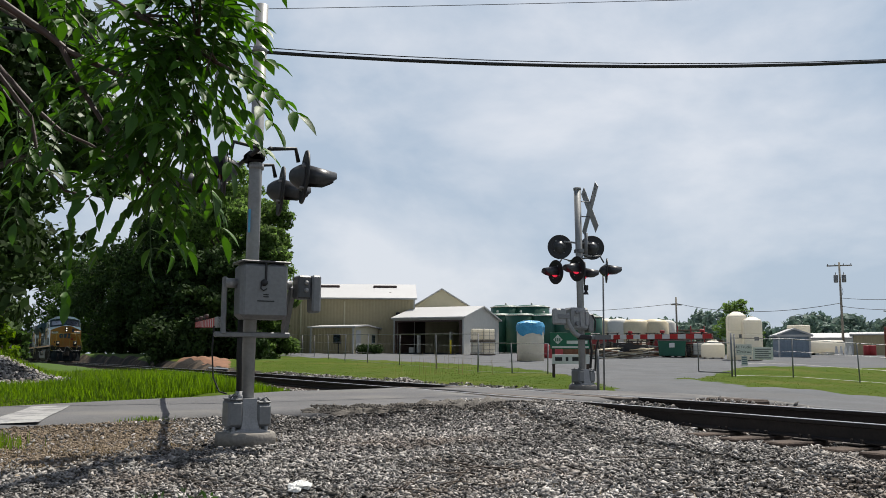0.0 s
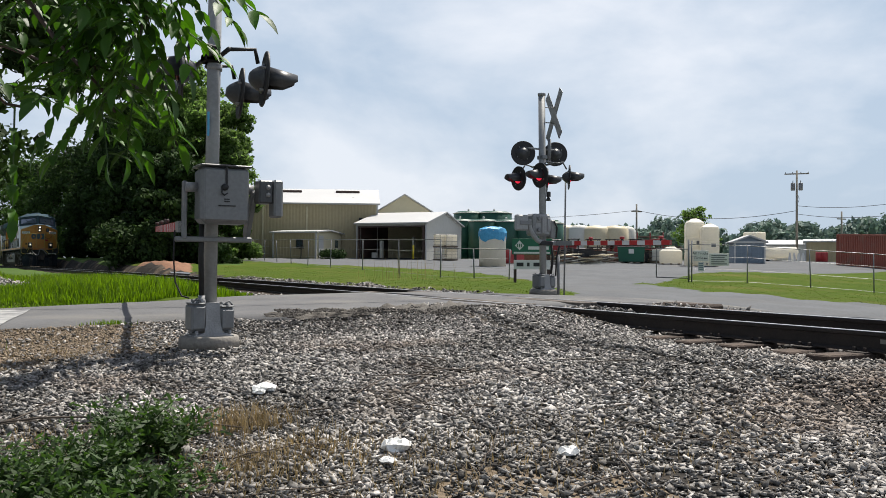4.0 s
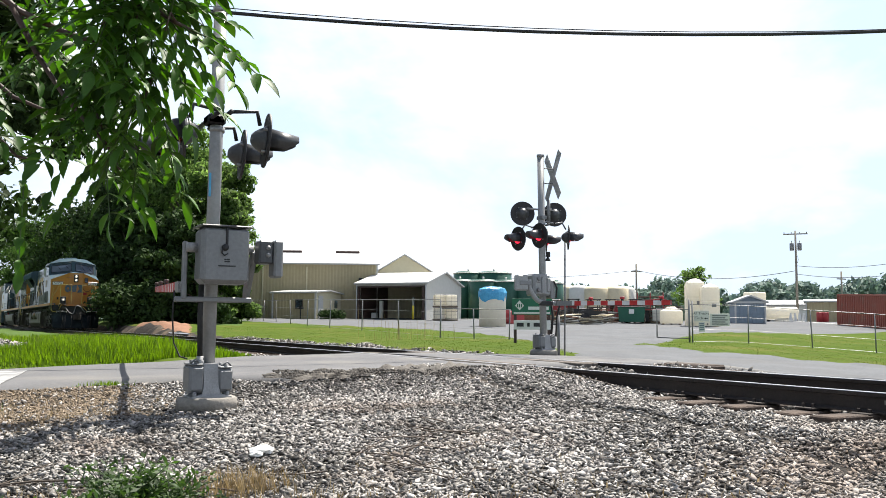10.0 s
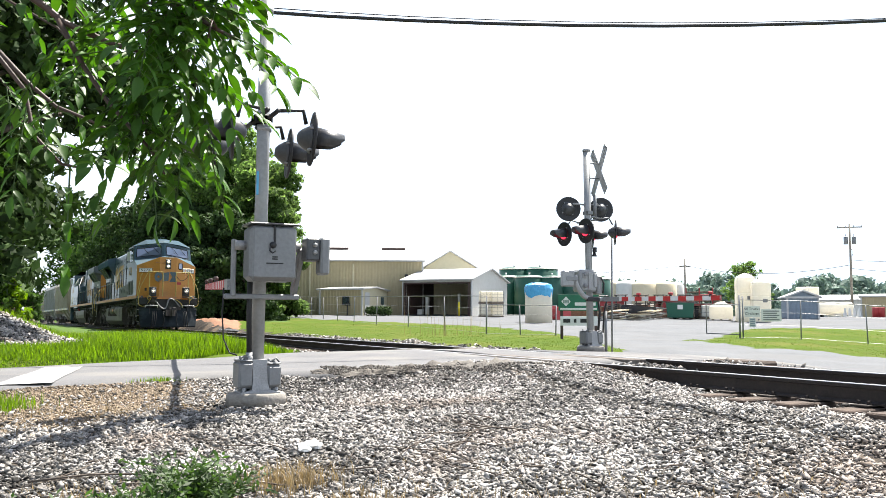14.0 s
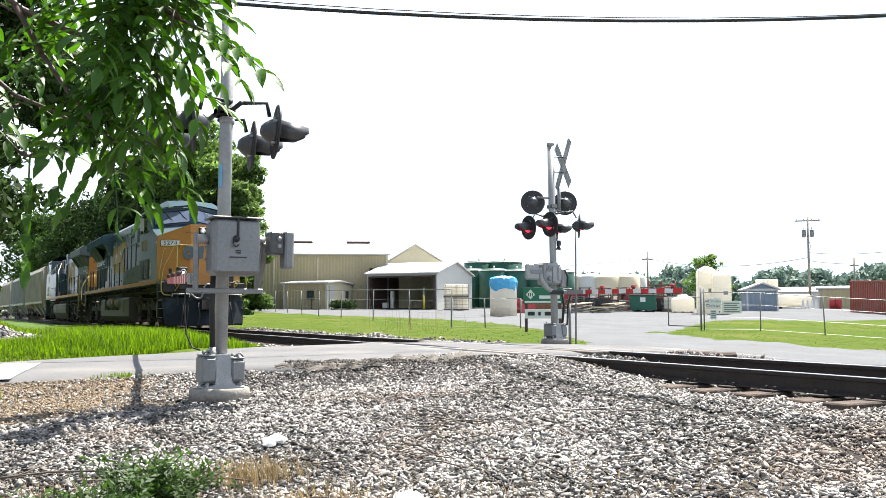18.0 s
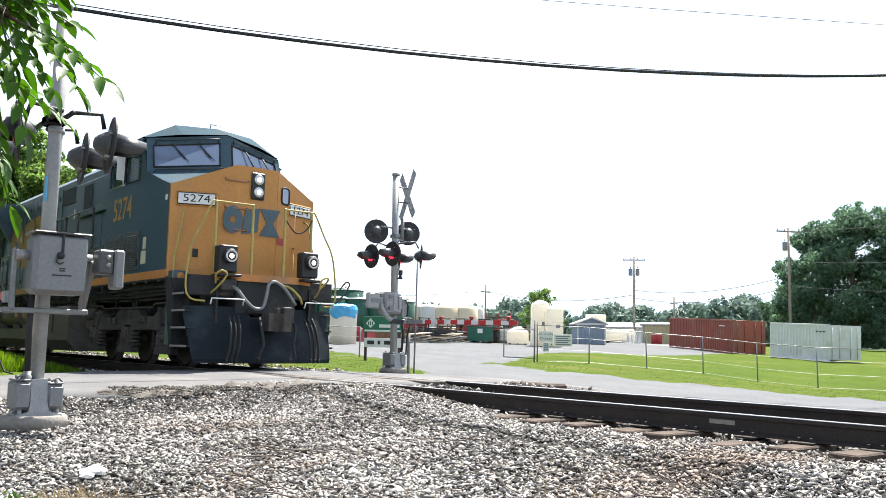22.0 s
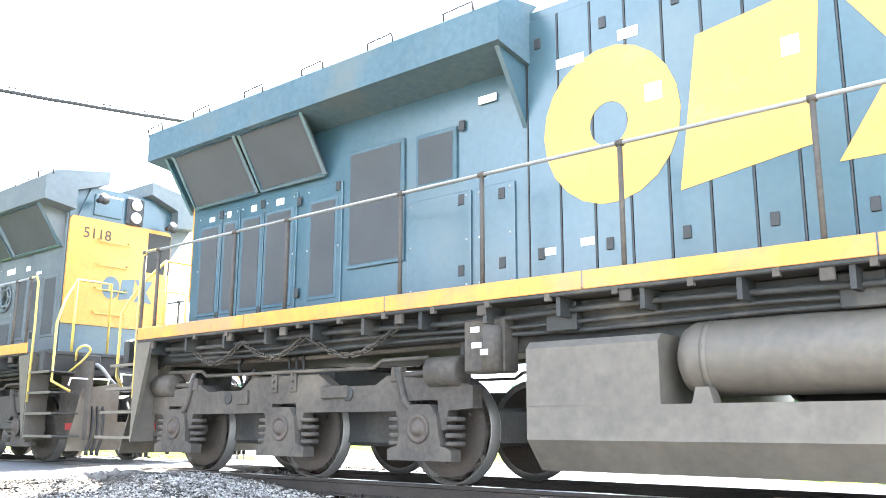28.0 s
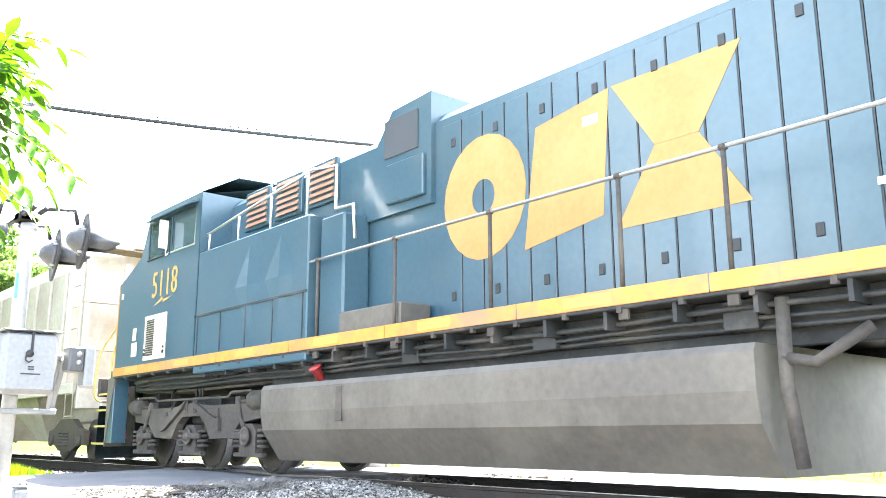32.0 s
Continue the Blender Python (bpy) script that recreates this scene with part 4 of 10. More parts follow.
    part("siding_rails", g, "railtop", track, "pair of siding rails branching off by the trees")


build_track()

# ---------------------------------------------------------------- crossing signals


def signal_lamp(thing_ob, c, face, lens="redlens", lit=True, r=0.255):
    """A flashing-light unit: round black background, domed housing behind, tubular hood in front, lens."""
    c, f = Vector(c), Vector(face).normalized()
    g = Mesh()
    g.lathe([(-0.012, r - 0.02), (-0.014, r - 0.004), (-0.006, r), (0.006, r), (0.010, r - 0.006), (0.004, r - 0.03)], c, f, 32)
    disc = part("lamp_background", g, "black", thing_ob, "round black background disc")
    g = Mesh()
    g.lathe([(-0.150, 0.02), (-0.144, 0.045), (-0.118, 0.074), (-0.078, 0.102), (-0.042, 0.122), (-0.03, 0.128), (-0.028, 0.140), (-0.010, 0.142)], c, f, 24)
    part("housing", g, "lampgrey", disc, "dark grey domed lamp housing")
    a = f.cross(Vector((0, 0, 1))).normalized()
    b = a.cross(f).normalized()
    g = Mesh()
    for k in range(4):
        t = 0.6 + k * math.pi / 2
        p = c + (a * math.cos(t) + b * math.sin(t)) * 0.146
        g.rod(p - f * 0.05, p + f * 0.014, 0.013, n=6)
    pieces("latch", g, "cast", disc, "small bright latch")
    g = Mesh()
    n = 22
    v, fc = [], []
    for k in range(n + 1):
        t = math.pi * (-0.20 + 1.40 * k / n)
        rim = a * math.cos(t) + b * math.sin(t)
        ln = 0.30 + 0.10 * min(0.0, math.sin(t) - 0.1) * 1.6
        drop = b * 0.04 * ln
        v += [c + rim * 0.126 + f * 0.008, c + rim * 0.096 + f * ln - drop, c + rim * 0.090 + f * ln - drop, c + rim * 0.119 + f * 0.008]
    for k in range(n):
        i, j = 4 * k, 4 * k + 4
        fc += [(i, j, j + 1, i + 1), (i + 1, j + 1, j + 2, i + 2), (i + 2, j + 2, j + 3, i + 3), (i, i + 3, j + 3, j)]
    g.sm = True
    g.add(v, fc)
    g.sm = False
    part("hood", g, "lampgrey", disc, "long dark lamp hood")
    g = Mesh()
    g.lathe([(0.012, 0.108), (0.03, 0.103), (0.042, 0.06), (0.046, 0.01)], c, f, 18)
    part("lens", g, lens, disc, "red signal lens")
    return disc


def gate_arm(thing_ob, root, tip, w0=0.12, w1=0.10, lights=(0.35, 0.68, 0.98), lamp_r=0.04, glass="machine"):
    root, tip = Vector(root), Vector(tip)
    d = tip - root
    n = max(5, int(d.length / 0.215))
    side = d.cross(Vector((0, 0, 1))).normalized() * 0.018

    def piece(i, j, grow):
        g = Mesh()
        ring = []
        for e in (i, j):
            p, h = root + d * e, w0 + (w1 - w0) * e + grow
            w = side * (1 + grow / 0.018)
            ring.append([p + w + Vector((0, 0, h)), p - w + Vector((0, 0, h)), p - w - Vector((0, 0, h)), p + w - Vector((0, 0, h))])
        return g.loft(ring)
    a = part("gate_arm", piece(0, 1, 0), "contwhite", thing_ob, "lowered gate arm with red and white stripes")
    part("arm_root", piece(0, 2.6 / n, 0.004), "zinc", a, "bare grey root of the arm")
    for i in range(3, n, 2):
        part("stripe", piece(i / n, (i + 1) / n, 0.003), "red", a, "red reflective stripe")
    for k in lights:
        p = root + d * k + Vector((0, 0, w0))
        g = Mesh()
        g.box(p.x - 0.02, p.x + 0.02, p.y - 0.02, p.y + 0.02, p.z - 0.02, p.z + 0.03, 0.005)
        lamp = part("arm_light", g, "black", a, "small red lamp on the arm")
        g = Mesh()
        g.lathe([(-0.04, lamp_r * 0.8), (-0.03, lamp_r), (0.03, lamp_r), (0.04, lamp_r * 0.8)], p + Vector((0, 0, 0.02 + lamp_r)), (0.3, -1, 0), 12)
        part("lens", g, glass, lamp, "dark red lens")
    return a


def crossbuck(thing_ob, c, normal, size=1.2):
    c, n = Vector(c), Vector(normal).normalized()
    a = n.cross(Vector((0, 0, 1))).normalized()
    for k, s in enumerate((-1, 1)):
        d = (a * s * 0.62 + Vector((0, 0, 0.785)))
        w = d.cross(n).normalized() * 0.105
        off = n * 0.008 * k
        g = Mesh()
        e0, e1 = c - d * size / 2 + off, c + d * size / 2 + off
        g.loft([[e0 + w + n * 0.002, e0 - w + n * 0.002, e0 - w - n * 0.002, e0 + w - n * 0.002], [e1 + w + n * 0.002, e1 - w + n * 0.002, e1 - w - n * 0.002, e1 + w - n * 0.002]])
        part("crossbuck_blade", g, "cast", thing_ob, "bare grey back of a crossbuck blade")
    g = Mesh()
    for dz in (-0.16, 0.16):
        g.rod(c + Vector((0, 0, dz)), c + Vector((0, 0, dz)) - n * 0.28, 0.012, n=6)
    pieces("crossbuck_bracket", g, "galv", thing_ob)


def mast_base(t, x, y, z, boxes=True):
    g = Mesh()
    g.lathe([(0, 0.29), (0.10, 0.28), (0.115, 0.26)], (x, y, z - 0.03), (0, 0, 1), 28)
    part("foundation", g, "concrete", t, "round concrete foundation")
    for s in (-1, 1):
        g = Mesh()
        hi = 0.385 if s < 0 else 0.355
        g.box(x + s * 0.066, x + s * 0.205, y - 0.15, y + 0.12, z + 0.13, z + hi, 0.022)
        g.box(x + s * 0.080, x + s * 0.195, y - 0.168, y - 0.148, z + 0.155, z + hi - 0.02, 0.01)
        g.box(x + s * 0.075, x + s * 0.20, y - 0.155, y + 0.125, z + hi, z + hi + 0.018, 0.008)
        for dy in (-0.1, 0.08):
            g.rod((x + s * 0.14, y + dy, z + 0.08), (x + s * 0.14, y + dy, z + 0.14), 0.022)
            g.rod((x + s * 0.14, y + dy, z + hi), (x + s * 0.14, y + dy, z + hi + 0.045), 0.016)
        g.tube([(x + s * 0.10, y - 0.12, z + hi + 0.02), (x + s * 0.15, y - 0.14, z + hi + 0.06), (x + s * 0.19, y - 0.12, z + hi + 0.02)], 0.009, 6)
        part("junction_box", g, "galv", t, "cast grey junction box")
    g = Mesh()
    g.loft([[(x - w, y - e, zz), (x + w, y - e, zz), (x + w, y + e, zz), (x - w, y + e, zz)] for w, e, zz in ((0.185, 0.19, z + 0.075), (0.185, 0.19, z + 0.095), (0.085, 0.17, z + 0.12), (0.070, 0.15, z + 0.20), (0.068, 0.12, z + 0.40))])
    for sx in (-0.155, 0.155):
        for sy in (-0.155, 0.14):
            g.rod((x + sx, y + sy, z + 0.08), (x + sx, y + sy, z + 0.14), 0.016, n=6)
    part("base_casting", g, "cast", t, "bolted cast base")


def near_signal():
    x, y, z = 2.10, 8.34, -0.24
    t = thing("crossing_signal", "grey crossing signal mast with flashing lights and a lowered gate", "crossing signal", "crossing signals")
    mast_base(t, x, y, z)
    g = Mesh()
    g.rod((x, y, z + 0.08), (x + 0.03, y, 4.1), 0.064, n=20)
    pole = part("pole", g, "zinc", t, "round galvanised pole")
    g = Mesh()
    for zz in (3.62, 2.42):
        g.lathe([(-0.025, 0.072), (0.025, 0.072)], (x + 0.025, y, zz), (0, 0, 1), 20)
    pieces("band", g, "cast", pole)
    g = Mesh()
    g.box(x - 0.06, x - 0.04, y - 0.09, y - 0.07, 1.75, 1.98, 0.003)
    part("tag_plate", g, "tarp", pole, "small blue tag on the pole")
    # mechanism box with its door
    g = Mesh()
    g.box(1.915, 2.365, 7.93, 8.24, 0.90, 1.43, 0.045)
    body = part("mechanism_box", g, "galv", t, "grey gate mechanism box with a hasp")
    g = Mesh()
    g.box(1.935, 2.345, 7.905, 7.935, 0.925, 1.405, 0.028)
    door = part("door", g, "galv", body)
    g = Mesh()
    g.box(1.90, 2.38, 7.90, 8.26, 1.425, 1.445, 0.009)
    part("lid_rim", g, "lampgrey", body, "dark lid rim")
    g = Mesh()
    g.box(2.125, 2.145, 7.89, 7.915, 1.26, 1.42, 0.004)
    g.lathe([(-0.012, 0.032), (0.012, 0.032)], (2.118, 7.895, 1.235), (0, 1, 0), 12)
    g.tube([(2.09, 7.885, 1.22), (2.085, 7.88, 1.18), (2.11, 7.875, 1.16), (2.14, 7.88, 1.18)], 0.007)
    part("hasp", g, "black", body, "black hasp and padlock")
    g = Mesh()
    for k, (w, zz) in enumerate(((0.05, 1.125), (0.05, 1.105), (0.16, 1.065))):
        g.box(2.14 - w / 2, 2.14 + w / 2, 7.898, 7.906, zz - 0.005, zz + 0.005)
    part("maker_mark", g, "black", body, "faint maker's mark")
    # yoke that carries the arm and the counterweight
    for sx, wgt in ((1.815, False), (2.445, True)):
        g = Mesh()
        if wgt:
            g.prism([(8.02, 1.20), (8.12, 1.24), (8.36, 0.86), (8.36, 0.76), (8.28, 0.76)], "x", sx - 0.02, sx + 0.02)
        else:
            g.box(sx - 0.022, sx + 0.022, 8.14, 8.20, 0.76, 1.30, 0.01)
        part("yoke_arm", g, "galv", t, "flat grey yoke arm")
        g = Mesh()
        g.lathe([(-0.05, 0.045), (0.05, 0.045)], (sx - (0.05 if sx > 2.1 else -0.05), 8.12, 1.24), (1, 0, 0), 14)
        part("pivot", g, "cast", t)
        if wgt:
            g = Mesh()
            g.box(2.44, 2.575, 7.88, 8.06, 1.10, 1.32, 0.015)
            w = part("counterweight", g, "lampgrey", t, "dark cast counterweight block")
            g = Mesh()
            g.box(2.575, 2.665, 7.86, 8.04, 0.97, 1.325, 0.018)
            part("weight_plate", g, "galv", w, "grey counterweight plate")
            g = Mesh()
            for zz in (1.18, 1.25):
                g.lathe([(0, 0.022), (0.02, 0.022)], (2.52, 7.882, zz), (0, -1, 0), 8)
            pieces("bolt", g, "cast", w)
    g = Mesh()
    g.box(1.74, 2.46, 8.16, 8.24, 0.735, 0.785, 0.01)
    part("yoke_bar", g, "galv", t)
    gate_arm(t, (1.88, 8.62, 0.89), (2.92, 15.2, 1.10), 0.05, 0.042, (0.45, 0.72, 0.985), 0.026, "brown")
    g = Mesh()
    g.tube([(2.00, 8.24, 0.18), (1.985, 8.22, 0.6), (1.985, 8.20, 0.92)], 0.026, 12)
    g.slot = 1
    g.lathe([(0, 0.038), (0.05, 0.038), (0.055, 0.03), (0.09, 0.034)], (2.00, 8.24, 0.14), (0, 0, 1), 14)
    part("conduit", g, ["rubber", "cast"], t, "thick black cable conduit")
    g = Mesh()
    g.tube([(1.80, 8.5, 0.85), (1.79, 8.5, 0.6), (1.81, 8.5, 0.35), (1.86, 8.45, 0.22), (1.92, 8.4, 0.2)], 0.008)
    part("loose_cable", g, "rubber", t)
    # lights: one pair each way along the road
    for s in (1, -1):
        g = Mesh()
        g.rod((x + s * 0.05, y - 0.42, 2.52), (x + s * 0.05, y + 0.42, 2.52), 0.022)
        g.box(x - 0.09, x + 0.09, y - 0.09, y + 0.09, 2.46, 2.56, 0.02)
        for dy in (-0.40, 0.40):
            g.tube([(x + s * 0.05, y + dy, 2.52), (x + s * 0.30, y + dy, 2.55), (x + s * 0.33, y + dy, 2.42)], 0.02)
        part("cross_arm", g, "black", t)
        for dy in (-0.40, 0.40):
            signal_lamp(t, (x + s * 0.395, y + dy, 2.28), (s, -0.16 * s, -0.07), "redoff", r=0.262)
    crossbuck(t, (x - 0.33, y, 3.75), (-1, 0, 0))


def far_signal():
    x, y, z = 10.55, 14.60, -0.06
    t = thing("crossing_signal", "grey crossing signal mast with six lights, crossbuck and lowered gate", "crossing signal", "crossing signals")
    mast_base(t, x, y, z)
    g = Mesh()
    g.rod((x, y, z + 0.06), (x - 0.06, y, 4.06), 0.072, n=18)
    g.lathe([(0, 0.082), (0.05, 0.082), (0.055, 0.06)], (x - 0.06, y, 4.04), (0, 0, 1), 16)
    part("pole", g, "zinc", t, "round galvanised pole")
    for s, zz in ((1, 2.36), (-1, 2.36)):
        g = Mesh()
        g.rod((x - s * 0.0, y - 0.42, zz + 0.24), (x, y + 0.42, zz + 0.24), 0.02)
        for dy in (-0.38, 0.38):
            g.tube([(x, y + dy, zz + 0.24), (x + s * 0.20, y + dy, zz + 0.28), (x + s * 0.30, y + dy, zz + 0.14)], 0.016)
        part("cross_arm", g, "galv", t)
        for dy in (-0.38, 0.38):
            signal_lamp(t, (x + s * 0.37, y + dy, zz - 0.02), (0.83, -0.55, -0.04) if s > 0 else (-1, -0.05, -0.04), lit=s < 0)
    g = Mesh()
    g.rod((x - 0.40, y, 2.93), (x + 0.40, y, 2.93), 0.02)
    g.box(x - 0.11, x + 0.02, y - 0.11, y + 0.09, 2.72, 2.8, 0.01)
    g.rod((x + 0.10, y - 0.06, 2.66), (x + 0.10, y - 0.06, 3.14), 0.036, n=12)
    part("cross_arm", g, "galv", t)
    for dx in (-0.30, 0.30):
        signal_lamp(t, (x + dx * 1.12 + 0.0, y + 0.16 - dx * 0.35, 2.86), (0.45, 0.9, 0))
    crossbuck(t, (x + 0.25, y, 3.66), (0.97, -0.24, 0))
    g = Mesh()
    xm = x - 0.16
    g.box(xm - 0.20, xm + 0.22, y - 0.18, y + 0.14, 1.13, 1.58, 0.04)
    body = part("mechanism_box", g, "zinc", t, "grey gate mechanism box")
    for bx, bz, w, h in ((-0.16, 1.40, 0.12, 0.12), (-0.02, 1.18, 0.10, 0.34), (0.12, 1.22, 0.08, 0.28)):
        g = Mesh()
        g.box(xm + bx, xm + bx + w, y - 0.205, y - 0.17, bz, bz + h, 0.012)
        part("cover_plate", g, "cast", body)
    g = Mesh()
    g.box(xm + 0.24, xm + 0.36, y - 0.16, y + 0.08, 1.08, 1.46, 0.02)
    part("side_casting", g, "cast", body)
    g = Mesh()
    for zz in (1.25, 1.48):
        g.lathe([(0, 0.045), (0.03, 0.045), (0.035, 0.03)], (xm - 0.10, y - 0.20, zz), (0, -1, 0), 12)
    pieces("bolt_boss", g, "galv", body)
    g = Mesh()
    g.tube([(xm + 0.30, y - 0.18, 1.44), (xm + 0.36, y - 0.20, 1.30), (xm + 0.34, y - 0.19, 1.10)], 0.018, 6)
    part("cable_loop", g, "rubber", body, "black cable loop")
    g = Mesh()
    g.bend([(xm - 0.36, y - 0.22, 1.46), (xm - 0.34, y - 0.22, 1.28), (xm - 0.22, y - 0.22, 1.10), (xm - 0.06, y - 0.22, 1.00), (xm + 0.30, y - 0.22, 0.98)], 0.05, 6)
    part("yoke_arm", g, "zinc", t, "curved grey yoke arm")
    g = Mesh()
    g.box(xm - 0.10, xm + 0.22, y - 0.27, y - 0.17, 0.93, 1.03, 0.02)
    part("arm_clamp", g, "black", t, "dark bolted arm clamp")
    g = Mesh()
    g.box(xm - 0.72, xm - 0.40, y - 0.28, y - 0.20, 1.22, 1.54, 0.03)
    w = part("counterweight", g, "zinc", t, "grey counterweight plate")
    g = Mesh()
    g.box(xm - 0.62, xm - 0.34, y - 0.295, y - 0.28, 1.34, 1.42, 0.006)
    part("weight_strap", g, "galv", w)
    gate_arm(t, (x + 0.16, y - 0.25, 0.98), (10.52, 10.9, 0.93), 0.042, 0.038, (0.34, 0.62, 0.93), 0.027)
    g = Mesh()
    g.tube([(x + 0.12, y - 0.1, 0.35), (x + 0.15, y - 0.12, 0.7), (x + 0.12, y - 0.1, 1.0)], 0.025)
    g.tube([(x + 0.24, y - 0.1, 0.3), (x + 0.25, y - 0.12, 0.7), (x + 0.3, y - 0.2, 1.05)], 0.018)
    part("conduit", g, "rubber", t, "black cable conduit")
    g = Mesh()
    g.rod((x + 0.50, y - 0.05, -0.1), (x + 0.53, y - 0.05, 2.45), 0.018)
    g.rod((x + 0.40, y + 0.02, -0.1), (x + 0.40, y + 0.02, 0.75), 0.03)
    part("stay_rod", g, "galv", t, "thin grey stay rod")
    g = Mesh()
    g.lathe([(0, 0.02), (0.05, 0.04), (0.09, 0.06)], (x + 0.06, y - 0.08, 1.95), (0, 0, -1), 10)
    g.box(x + 0.03, x + 0.1, y - 0.12, y - 0.04, 1.94, 2.05, 0.01)
    part("bell", g, "black", t, "small black bell")


near_signal()
far_signal()

# ---------------------------------------------------------------- trees and plants


def leaf_cloud(centres, radii, n, size, seed, flat=0.75, skew=0.0):
    """Small folded leaf cards filling clumps: rings of verts and quads."""
    rg = np.random.RandomState(seed)
    C, R = np.array(centres, float), np.array(radii, float)
    w = R ** 2 / (R ** 2).sum()
    k = rg.choice(len(C), n, p=w)
    d = rg.normal(0, 1, (n, 3))
    d /= np.linalg.norm(d, axis=1)[:, None]
    rr = R[k] * (0.35 + 0.65 * rg.uniform(0, 1, n) ** 0.45) * rg.uniform(0.85, 1.22, n)
    P = C[k] + d * rr[:, None] * np.array([1, 1, flat])
    nrm = d + rg.normal(0, 0.65, (n, 3))
    nrm /= np.linalg.norm(nrm, axis=1)[:, None]
    t = np.cross(nrm, rg.normal(0, 1, (n, 3)))
    t /= np.linalg.norm(t, axis=1)[:, None]
    b = np.cross(nrm, t)
    s = (size * rg.uniform(0.6, 1.5, n))[:, None]
    V = np.stack([P - t * s, P - b * s * 0.55 + nrm * s * 0.18, P + t * s, P + b * s * 0.55 + nrm * s * 0.18], 1).reshape(-1, 3)
    F = np.arange(4 * n).reshape(n, 4)
    return V, F


def raw_mesh(name, V, F, mat_name):
    me = bpy.data.meshes.new(name)
    nf, w = F.shape
    me.vertices.add(len(V))
    me.vertices.foreach_set("co", np.asarray(V, float).reshape(-1))
    me.loops.add(nf * w)
    me.loops.foreach_set("vertex_index", F.reshape(-1))
    me.polygons.add(nf)
    me.polygons.foreach_set("loop_start", np.arange(0, nf * w, w))
    me.polygons.foreach_set("loop_total", np.full(nf, w))
    me.materials.append(M[mat_name])
    me.update(calc_edges=True)
    return me


def tree(x, y, h, spread, n=5000, leaf=0.16, seed=1, mat_name="crown", low=0.12, label="broad green deciduous tree", lean=0.0, z=None):
    rg = random.Random(seed)
    z = gz(x, y) - 0.1 if z is None else z
    t = thing("tree", label, "tree", "trees")
    g = Mesh()
    pts = [(x + lean * k / 5 + rg.uniform(-0.1, 0.1), y + rg.uniform(-0.1, 0.1), z + h * 0.8 * k / 5) for k in range(6)]
    r0 = 0.022 * h + 0.05
    g.tube(pts, r0, 9, r0 * 0.25)
    part("trunk", g, "bark", t, "grey-brown trunk")
    centres, radii = [], []
    nl = 9 + int(spread * 2)
    limbs = Mesh()
    for k in range(nl):
        f = low + (0.96 - low) * (k + rg.random()) / nl
        a = k * 2.4 + rg.uniform(-0.5, 0.5)
        reach = spread * (0.95 - 0.75 * max(0, f - 0.45) / 0.55) * rg.uniform(0.55, 1.0) * (0.75 + 0.25 * min(1, f / 0.35))
        bx, by, bz = x + lean * f, y, z + h * f * 0.72
        cx, cy, cz = bx + math.cos(a) * reach, by + math.sin(a) * reach, z + h * f + rg.uniform(0, 0.3)
        limbs.tube([(bx, by, bz), ((bx + cx) / 2, (by + cy) / 2, (bz + cz) / 2 + 0.2), (cx, cy, cz)], r0 * 0.35, 5, 0.02)
        cr = spread * rg.uniform(0.26, 0.44)
        centres.append((cx, cy, cz))
        radii.append(cr)
        for _ in range(6):
            q, w = rg.uniform(0, 6.28), rg.uniform(0.8, 1.35)
            centres.append((cx + math.cos(q) * cr * w, cy + math.sin(q) * cr * w, cz + rg.uniform(-0.7, 0.8) * cr))
            radii.append(cr * rg.uniform(0.22, 0.5))
    centres.append((x + lean, y, z + h * 0.86))
    radii.append(spread * 0.42)
    tagged(part("limb", limbs, "bark", t), kind="stuff")
    V, F = leaf_cloud(centres, radii, n, leaf, seed)
    ob = new("crown", raw_mesh("crown", V, F, mat_name))
    ob.parent = t
    tagged(ob, "uneven crown of small leaves", kind="stuff")
    return t


def woods():
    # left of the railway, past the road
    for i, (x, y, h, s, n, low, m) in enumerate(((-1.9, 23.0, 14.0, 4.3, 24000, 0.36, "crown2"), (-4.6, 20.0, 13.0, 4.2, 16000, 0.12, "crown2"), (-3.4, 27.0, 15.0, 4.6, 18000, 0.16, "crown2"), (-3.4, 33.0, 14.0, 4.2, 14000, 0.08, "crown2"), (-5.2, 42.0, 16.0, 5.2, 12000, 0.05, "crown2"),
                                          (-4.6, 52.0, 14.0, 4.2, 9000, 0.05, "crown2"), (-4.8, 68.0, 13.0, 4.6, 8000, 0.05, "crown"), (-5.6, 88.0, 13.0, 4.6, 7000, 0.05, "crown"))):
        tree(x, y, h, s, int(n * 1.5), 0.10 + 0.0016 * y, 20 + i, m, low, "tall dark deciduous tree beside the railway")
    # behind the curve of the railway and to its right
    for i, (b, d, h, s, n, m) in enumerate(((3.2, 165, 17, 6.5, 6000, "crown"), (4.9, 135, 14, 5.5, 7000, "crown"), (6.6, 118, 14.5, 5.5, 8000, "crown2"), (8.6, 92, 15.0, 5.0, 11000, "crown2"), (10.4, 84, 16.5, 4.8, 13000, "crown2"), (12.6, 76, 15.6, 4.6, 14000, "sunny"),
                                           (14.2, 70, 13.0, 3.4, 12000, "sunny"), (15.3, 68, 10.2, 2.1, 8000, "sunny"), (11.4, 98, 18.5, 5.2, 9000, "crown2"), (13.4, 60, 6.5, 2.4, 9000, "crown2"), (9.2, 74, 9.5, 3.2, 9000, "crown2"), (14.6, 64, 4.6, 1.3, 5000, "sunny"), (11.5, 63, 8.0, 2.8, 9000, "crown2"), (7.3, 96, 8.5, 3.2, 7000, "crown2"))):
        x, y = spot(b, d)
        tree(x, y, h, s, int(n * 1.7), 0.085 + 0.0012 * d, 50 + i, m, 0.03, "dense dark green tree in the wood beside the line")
    # beyond the yard
    x, y = spot(45.5, 118)
